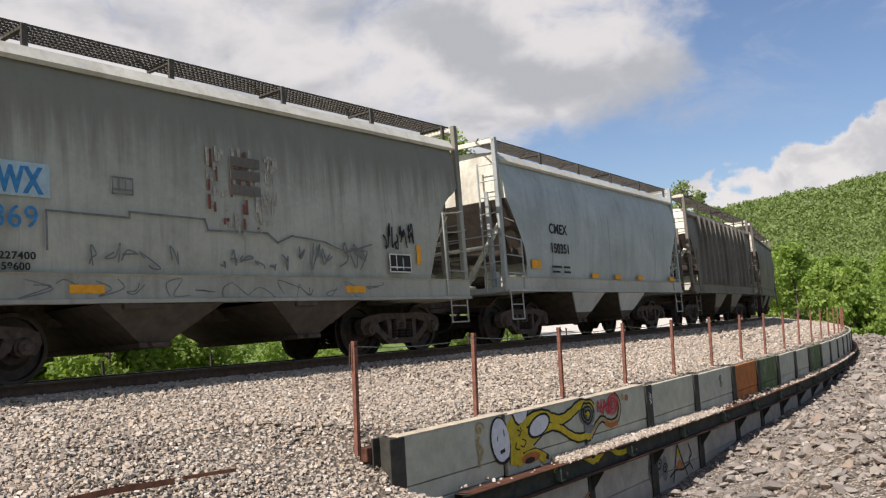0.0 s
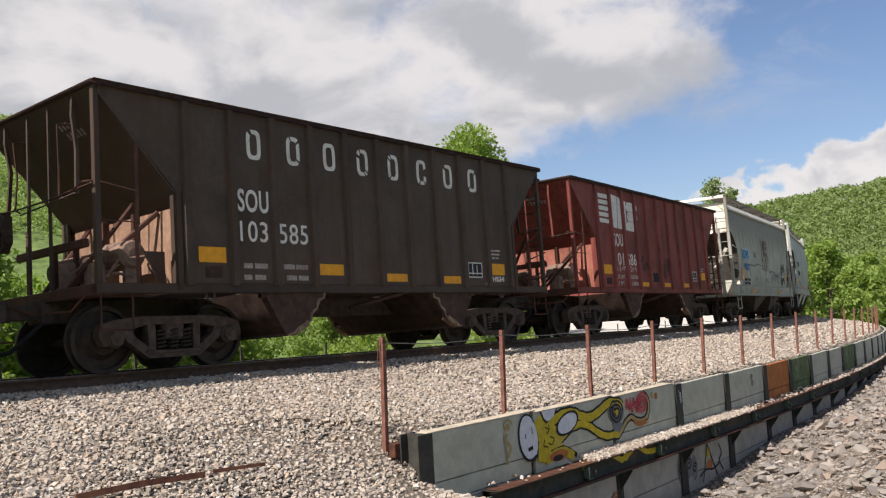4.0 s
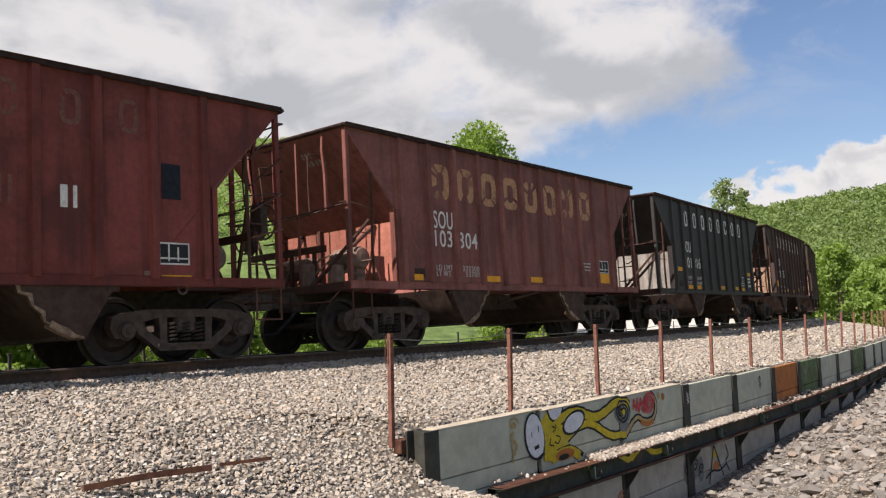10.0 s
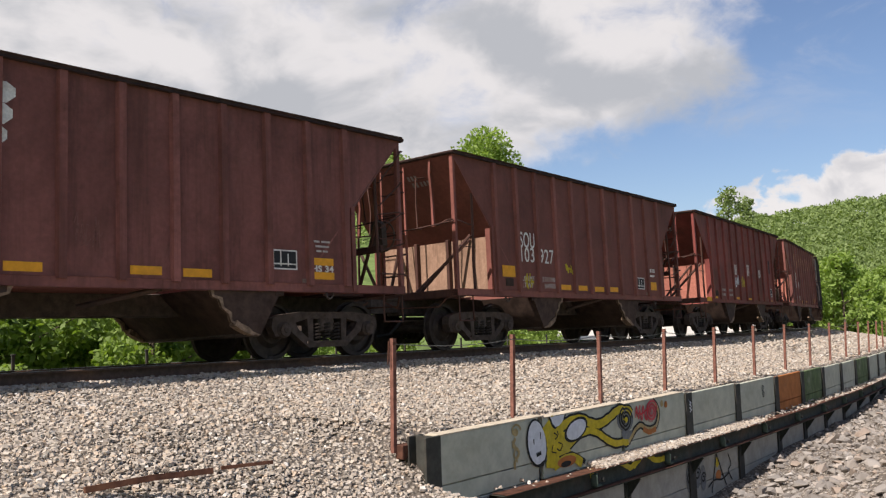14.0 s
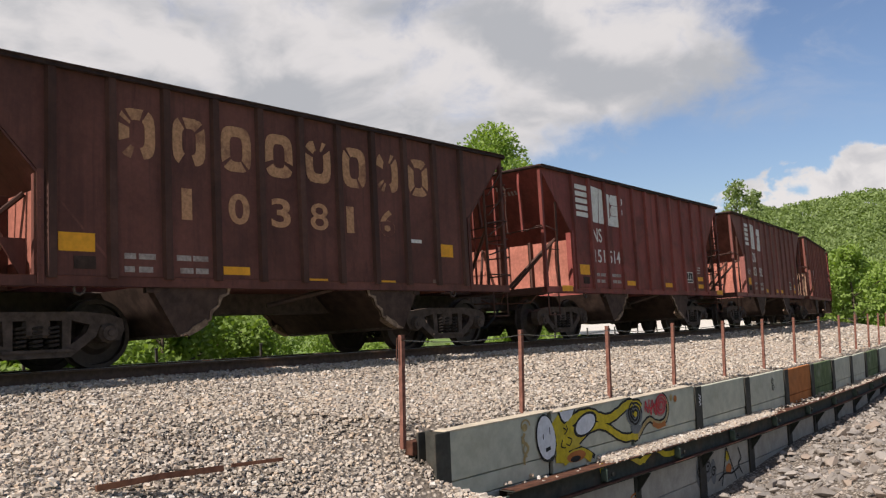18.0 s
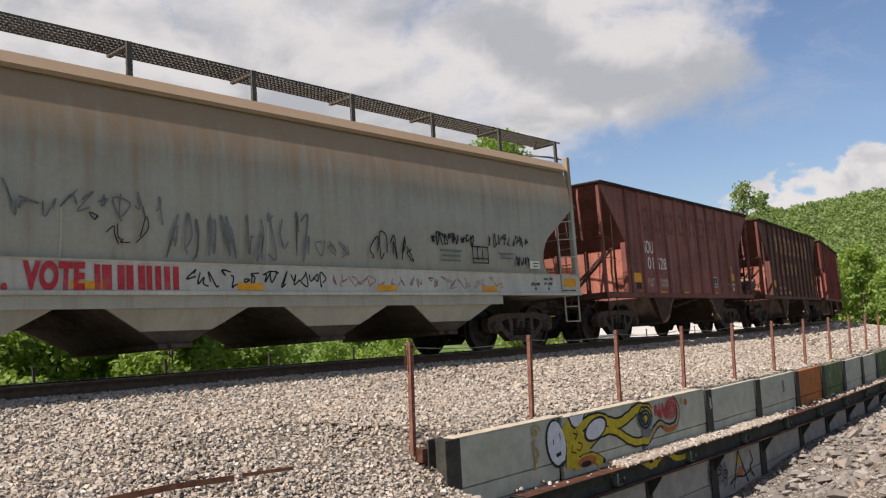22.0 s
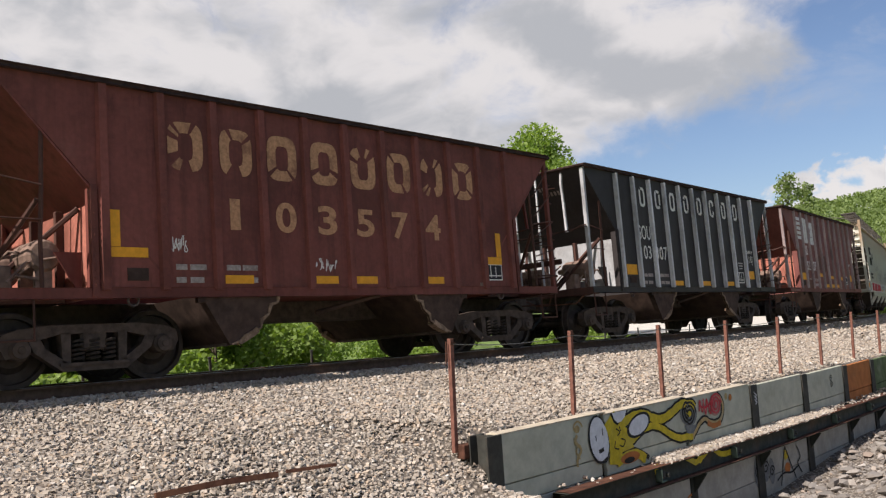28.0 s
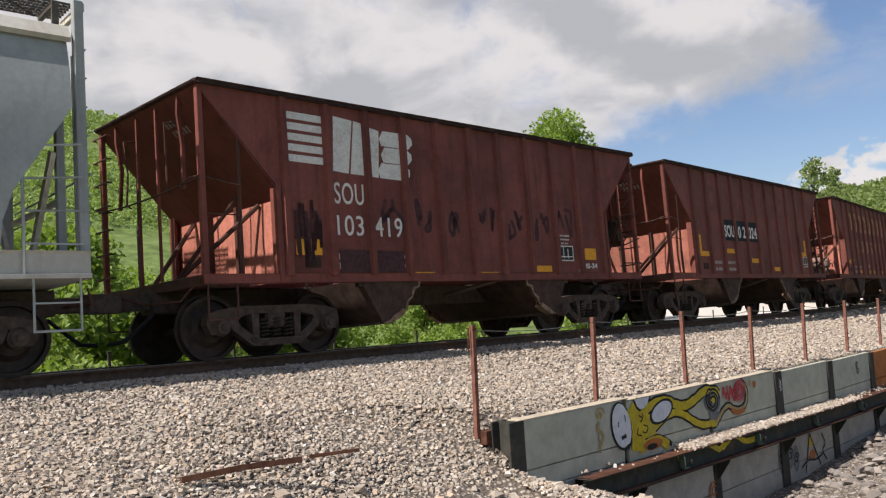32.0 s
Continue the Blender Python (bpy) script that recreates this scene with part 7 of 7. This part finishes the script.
marks(cars[8], [(-1.36, 1.23), (0.94, 1.22), (3.22, 1.43), (3.22, 1.22)], [(-3.74, 1.44)], (2.45, 1.37), stamps=[(3.2, 1.80)])
for x in (-4.61, 4.70):
    plate(cars[8], x, 1.052, 0.46, 0.125, YELLOW, y=-HALF + 0.016)
data_lines(cars[9])
marks(cars[9], [(-1.46, 1.21), (0.02, 1.07), (1.54, 1.07)], [(-3.79, 1.45), (3.08, 1.64)], None)
bars(cars[9], 2.40, 1.86, [[(0, 0.3)]], STENCIL, 0.06)
for c, digits in ((cars[9], "103816"), (cars[13], "103574")):
    for i, ch in enumerate(digits):
        letters(c, ch, -2.10 + 0.755 * i, 1.96, 0.43, FADED, Y, 0.004 if ch == "8" else 0.014, span=0.16 if ch == "1" else 0.36)
numbers(cars[10], "SOU", "101", "628", 2.16, 1.76)
data_lines(cars[10], "231800", "54200", 1.42, 1.30)
marks(cars[10], [(-2.21, 1.07), (-0.71, 1.07), (1.56, 1.07)], [(-3.75, 1.40), (3.06, 1.55)], (1.56, 1.34), stamps=[(3.12, 1.96)])
letters(cars[10], "PRO 474-12", 3.02, 1.40, 0.09, STENCIL, Y, 0.003, span=0.50)
letters(cars[10], "HS 32", 3.08, 1.25, 0.10, STENCIL, Y, 0.004, span=0.42)
numbers(cars[11], "NS", "152", "227", 2.27, 1.76)
data_lines(cars[11], "231500", "54500")
marks(cars[11], [(-1.37, 1.55), (-0.58, 1.18), (0.23, 1.49), (0.25, 1.18), (1.66, 1.47), (0.94, 1.18)], [(-3.63, 1.42), (3.22, 1.44)], (2.46, 1.31), stamps=[(3.2, 1.85)])
scrawl(cars[11], 28, 3.15, 3.65, 2.0, 2.16, 6, STENCIL, Y, 0.014)
for x, z, w, h in ((-3.65, 1.67, 0.40, 0.52), (-2.92, 1.13, 1.08, 0.30), (-1.46, 1.80, 0.45, 0.5), (-0.72, 1.75, 0.45, 0.55)):
    plate(cars[11], x, z, min(w, 0.56), h, PAINTS["chestnut"], "painted_patch", -HALF + 0.0215, label="dark overpainted patch")
marks(cars[12], [(-1.40, 1.18), (0.19, 1.18), (1.71, 1.18)], [(-3.71, 1.42), (3.22, 1.37)], (2.46, 1.26), stamps=[(2.60, 1.80)])
numbers(cars[12], "SOU", "103", "307", 2.25, 1.80)
letters(cars[12], "PRO-474-13", 3.20, 2.10, 0.09, STENCIL, Y, 0.003, span=0.50)
scrawl(cars[12], 29, 3.20, 3.68, 1.76, 2.05, 8, STENCIL, Y, 0.014)
data_lines(cars[12])
data_lines(cars[13])
marks(cars[13], [(-2.22, 1.20), (-0.72, 1.20), (0.07, 1.20), (1.58, 1.20)], (), (3.12, 1.26), [(-3.81, 1.66, 0.13, 0.46), (-3.81, 1.53, 0.49, 0.125), (3.46, 1.69, 0.13, 0.44), (3.15, 1.55, 0.44, 0.135)])
scrawl(cars[13], 15, -3.02, -2.76, 1.62, 1.82, 5, STENCIL, Y, 0.014)
scrawl(cars[13], 16, -0.68, -0.28, 1.38, 1.58, 7, STENCIL, Y, 0.016)
plate(cars[14], -2.25, 1.99, 2.22, 0.54, DARKBLUE, "number_patch", -HALF + 0.026, "blue-black number patch")
for words, x, w in (("SOU", -2.19, 0.60), ("10 2", -1.47, 0.60), ("024", -0.67, 0.57)):
    letters(cars[14], words, x, 2.09, 0.30, STENCIL, -HALF + 0.016, 0.010, span=w)
data_lines(cars[14])
marks(cars[14], [(-2.15, 1.66), (-0.60, 1.43), (0.92, 1.21)], (), (3.22, 1.34), [(-3.75, 1.68, 0.13, 0.40), (-3.75, 1.56, 0.52, 0.12), (3.53, 1.79, 0.12, 0.36), (3.23, 1.66, 0.42, 0.13)])
bars(cars[14], 0.18, 1.98, [[(0, 0.08), (0.2, 0.08), (0.775, 0.1), (1.1, 0.08), (1.55, 0.1), (1.75, 0.08)]], GHOST, 0.42)
numbers(cars[15], "SOU", "103", "419", 2.21, 1.73)
plate(cars[15], -2.96, 1.16, 0.56, 0.34, THIN, "painted_patch", -HALF + 0.0215, "dark data panel")
plate(cars[15], -2.24, 1.16, 0.56, 0.34, THIN, "painted_patch", -HALF + 0.0215, "dark data panel")
data_lines(cars[15], "231400", "54600", 1.36, 1.22)
marks(cars[15], [(-1.47, 1.055), (0.12, 1.055), (1.66, 1.17)], [(-3.75, 1.42), (3.13, 1.41)], (2.38, 1.38), stamps=[(2.42, 1.86)])
letters(cars[15], "HS-34", 3.15, 1.24, 0.10, STENCIL, Y, 0.004, span=0.46)
scrawl(cars[15], 12, -3.72, -3.25, 1.25, 2.25, 8, THIN, Y - 0.012, 0.05)
for i, (x, w) in enumerate(((-2.1, 0.5), (-1.36, 0.36), (-0.62, 0.3), (0.2, 0.4), (0.95, 0.4), (1.72, 0.4), (2.35, 0.5))):
    scrawl(cars[15], 40 + i, x, x + w, 1.78, 2.40, 2, THIN, Y, 0.07)

# ---- trees, bushes and woods ----


def leaf_quads(rng, centres, radii, count, size):
    """Leaves as small bent cards scattered in the outer part of round clumps."""
    k = rng.randint(0, len(centres), count)
    d = rng.randn(count, 3)
    d /= np.linalg.norm(d, axis=1)[:, None]
    p = centres[k] + d * (radii[k] * (0.55 + 0.5 * rng.rand(count)) [:, None] if radii.ndim == 1 else radii[k] * (0.55 + 0.5 * rng.rand(count))[:, None])
    return cards(rng, p, d, size * (0.6 + 0.8 * rng.rand(count)))


def cards(rng, p, d, s):
    u = rng.randn(len(p), 3) + d * 0.3
    u /= np.linalg.norm(u, axis=1)[:, None]
    w = np.cross(u, rng.randn(len(p), 3))
    w /= np.linalg.norm(w, axis=1)[:, None]
    s = s[:, None]
    v = np.stack([p - u * s, p - w * s * 0.55, p + u * s, p + w * s * 0.55], 1).reshape(-1, 3)
    return v, np.arange(len(p) * 4).reshape(-1, 4)


def build_tree(rng, height, spread, leaves, size, mat, low=0.3, narrow=1.0, name="tree", label="leafy spring-green tree in the woods", category="tree"):
    """A tapered trunk with limbs, and a crown of clumped leaves with gaps."""
    t = thing(name, label, category, "trees of the valley" if name == "tree" else "bushes along the track")
    wood = Shape()
    top = height * 0.8
    lean = rng.uniform(-0.04, 0.04, 2) * height
    wood.tube((0, 0, -1.0), (lean[0] * 0.5, lean[1] * 0.5, top * 0.5), height * 0.022, 8, height * 0.015)
    wood.tube((lean[0] * 0.5, lean[1] * 0.5, top * 0.5), (lean[0], lean[1], top), height * 0.015, 7, height * 0.004)
    cs, rs = [], []
    n = 16 if name == "tree" else 10
    for k in range(n):
        f = low + (1 - low) * (k + 0.5) / n
        a = k * 2.4 + rng.rand()
        reach = spread * narrow * math.sin(math.pi * min(1, max(0.12, (f - low) / (1 - low) * 0.8 + 0.2))) * (0.55 + 0.5 * rng.rand())
        z = height * f
        base = np.array([lean[0] * f, lean[1] * f, max(0.2, z - reach * 0.5)])
        tip = np.array([lean[0] * f + reach * math.cos(a), lean[1] * f + reach * math.sin(a), z])
        wood.tube(base, tip, height * 0.007, 5, height * 0.002)
        for q in (0.55, 1.0):
            cs.append(base + (tip - base) * q)
            rs.append(np.array([1, 1, 0.8]) * spread * (0.22 + 0.16 * rng.rand()))
    part("trunk", wood, BARK, t)
    v, q = leaf_quads(rng, np.array(cs), np.array(rs), leaves, size)
    part("crown", quick_mesh("crown", v, q, mat), mat, t)
    return t


rng = np.random.RandomState(11)


def at_view(az, dist):
    return dist * math.sin(radians(az)), dist * math.cos(radians(az))


def land_z(x, y):
    return -3.6 + float(hill_z(np.array(x), np.array(y)))


# the tree that stands above the train, and two slim ones on the ridge side
x, y = at_view(4.1, 62)
tall = build_tree(rng, 15.1, 5.0, 17000, 0.15, LEAF, 0.42, label="tall leafy tree standing behind the train")
tall.matrix_basis = pose(x, y, -2.0)
for az, dist, h, w in ((19.2, 120, 19.4, 4.2), (20.4, 128, 19.0, 4.4)):
    x, y = at_view(az, dist)
    tr = build_tree(rng, h, w, 3400, 0.22, LEAF_FAR, 0.30, 0.6, label="slim light green tree on the slope")
    tr.matrix_basis = pose(x, y, land_z(x, y) + 0.5)

# bushes and young trees on the far side of the track
bush_a = build_tree(rng, 3.0, 1.9, 8000, 0.062, LEAF, 0.05, name="bush", label="dense bright green bush beside the track", category="bush")
bush_b = build_tree(rng, 2.2, 1.7, 6500, 0.058, LEAF, 0.05, name="bush", label="low bright green bush beside the track", category="bush")
bush_c = build_tree(rng, 5.2, 3.0, 10000, 0.095, LEAF, 0.06, name="bush", label="tall green thicket behind the track", category="bush")
kinds = [bush_a, bush_b, bush_c]
spots = []
for k in range(31):
    spots.append((rng.choice(2), -40 + 2.5 * k + rng.rand() * 1.2, -(9.0 + 2.2 * rng.rand()), 0.75 + 0.5 * rng.rand(), -2.75))
for k in range(26):
    spots.append((2, -30 + 2.5 * k + rng.rand() * 2, -(18 + 8 * rng.rand()), 0.78 + 0.34 * rng.rand(), -3.4))
# a taller thicket close to the track
thicket = [(at_view(-32 + 1.35 * k + rng.rand(), 24 + 7 * rng.rand()), (1.10 if k < 4 else 0.86) + 0.14 * rng.rand()) for k in range(13)]
for (x, y), size in thicket:
    copy_thing(bush_c, pose(x, y, -3.0, 0, 0, 360 * rng.rand()) @ Matrix.Scale(size, 4))
for kind, s, out, size, z in spots:
    x, y, _ = along(s, out)
    copy_thing(kinds[kind], pose(x, y, z, 0, 0, 360 * rng.rand()) @ Matrix.Scale(size, 4))
for ob in kinds:
    for o in list(ob.children_recursive) + [ob]:
        bpy.data.objects.remove(o)

# trees where the line bends out of sight
wood_a = build_tree(rng, 11, 4.2, 5200, 0.24, LEAF, 0.12)
wood_b = build_tree(rng, 9, 3.8, 4600, 0.24, LEAF, 0.08)
for k in range(46):
    az = 22.5 + 22 * rng.rand()
    dist = 72 + 75 * rng.rand()
    x, y = at_view(az, dist)
    copy_thing((wood_a, wood_b)[k % 2], pose(x, y, -5.0 + 0.02 * (dist - 66), 0, 0, 360 * rng.rand()) @ Matrix.Scale(0.55 + 0.35 * rng.rand(), 4))
for ob in (wood_a, wood_b):
    for o in list(ob.children_recursive) + [ob]:
        bpy.data.objects.remove(o)

# woods on the hills: each crown is a puff of leaf cards
def puffs(name, count, az0, az1, r0, ratio, tall, leaves, card, mat, label):
    vs, qs, n0 = [], [], 0
    for k in range(count):
        r = r0 * ratio ** rng.rand()
        x, y = at_view(rng.uniform(az0, az1), r)
        z = land_z(x, y)
        h = tall * (1 + 0.8 * rng.rand())
        n = int(np.interp(r, [150, 260, 420], leaves))
        d = rng.randn(n, 3)
        d /= np.linalg.norm(d, axis=1)[:, None]
        d[:, 2] = np.abs(d[:, 2]) - 0.15
        p = np.array([x, y, z + h * 0.55]) + d * np.array([h * 0.48, h * 0.48, h * 0.55]) * (0.75 + 0.35 * rng.rand(n))[:, None]
        v, q = cards(rng, p, d, np.full(n, min(h * 0.13, r * card)) * (0.6 + 0.8 * rng.rand(n)))
        vs.append(v)
        qs.append(q + n0)
        n0 += len(v)
    tagged(new(name, quick_mesh(name, np.concatenate(vs), np.concatenate(qs), mat)), label, "woods", kind="stuff")


puffs("hill_woods", 6800, 9, 48, 150, 4.6, 5.0, (150, 66, 36), 0.0018, LEAF_FAR, "spring-green broadleaf woods covering the far hills")
puffs("hillside_scrub", 3000, -48, 12, 125, 2.3, 2.6, (56, 44, 34), 0.0019, LEAF_HILL, "light green scrub covering the near hillside")
puffs("side_woods", 700, -120, -44, 125, 2.2, 4.0, (40, 40, 40), 0.004, LEAF_FAR, "spring-green woods on the side hill")

# meadow grass behind the track
n = 26000
s, o = -22 + 54 * rng.rand(n), -(7.2 + 12 * rng.rand(n) ** 1.3)
x, y, _ = along(s, o)
z = np.interp(-o, [7.0, 9, 14, 20], [-1.5, -2.6, -3.3, -3.5]) + GRADE * s
p = np.stack([x, y, z + 0.15 * rng.rand(n)], 1)
h, a = 0.25 + 0.35 * rng.rand(n), 6.283 * rng.rand(n)
w = np.stack([np.cos(a), np.sin(a), 0 * a], 1) * 0.05
tip = np.stack([rng.randn(n) * 0.12, rng.randn(n) * 0.12, h], 1)
v = np.stack([p - w, p + w, p + w * 0.3 + tip, p - w * 0.3 + tip], 1).reshape(-1, 3)
tagged(new("meadow_grass", quick_mesh("meadow_grass", v, np.arange(n * 4).reshape(-1, 4), GRASS)), "tall bright green grass behind the track", "grass", kind="stuff")

def lot_point(i, j):
    x, y = at_view(7.5 + j * 0.9, 64 + 9 * i)
    return x, y, -1.3 - 0.002 * 9 * i + rough_at(x, y, 0.2, 0.08)


tagged(sheet("gravel_lot", 21, 17, lot_point, SAND), "flat pale gravel lot beyond the track", "gravel", kind="structure")

# fence of dark posts behind the track
for k in range(16):
    s = 1.0 + 2.9 * k
    x, y, h = along(s, -6.9)
    f = thing("fence_stake", "dark steel fence stake behind the track", "fence stake", "fence stakes behind the track", pose(x, y, GRADE * s, 0, 2 * math.sin(k * 1.7), math.degrees(h)))
    part("stake", Shape().box(-0.03, 0.03, -0.02, 0.02, -1.6, 0.10, 0.006), PILE, f)
    part("cap", Shape().box(-0.04, 0.04, -0.03, 0.03, 0.10, 0.13, 0.006), PILE, f)


def travelled(t):
    return float(np.interp(t, [0, 3, 6, 9, 13, 14.5, 19, 23, 25.4, 28, 32], [0, 19.86, 39.7, 59.5, 85.9, 95.85, 125.75, 151.4, 167.4, 184.5, 210.7]))


def motions():
    """The train rolls by; every car follows the curve and every wheelset turns."""
    times = [k * 1.0 for k in range(33)]
    for car, mid, base in TRAIN:
        walk(car, [(t, car_pose(mid + travelled(t), base)) for t in times])
    ticks = [k * 0.1 for k in range(321)]
    turns = [pose(0, 0, 0, 0, math.degrees(travelled(t) / WHEEL_R) % 360, 0).to_quaternion() for t in ticks]
    for car, mid, base in TRAIN:
        for ob in car.children_recursive:
            if ob.name.startswith("wheelset"):
                at = ob.location.copy()
                walk(ob, [(t, Matrix.LocRotScale(at, q, None)) for t, q in zip(ticks, turns)])


motions()
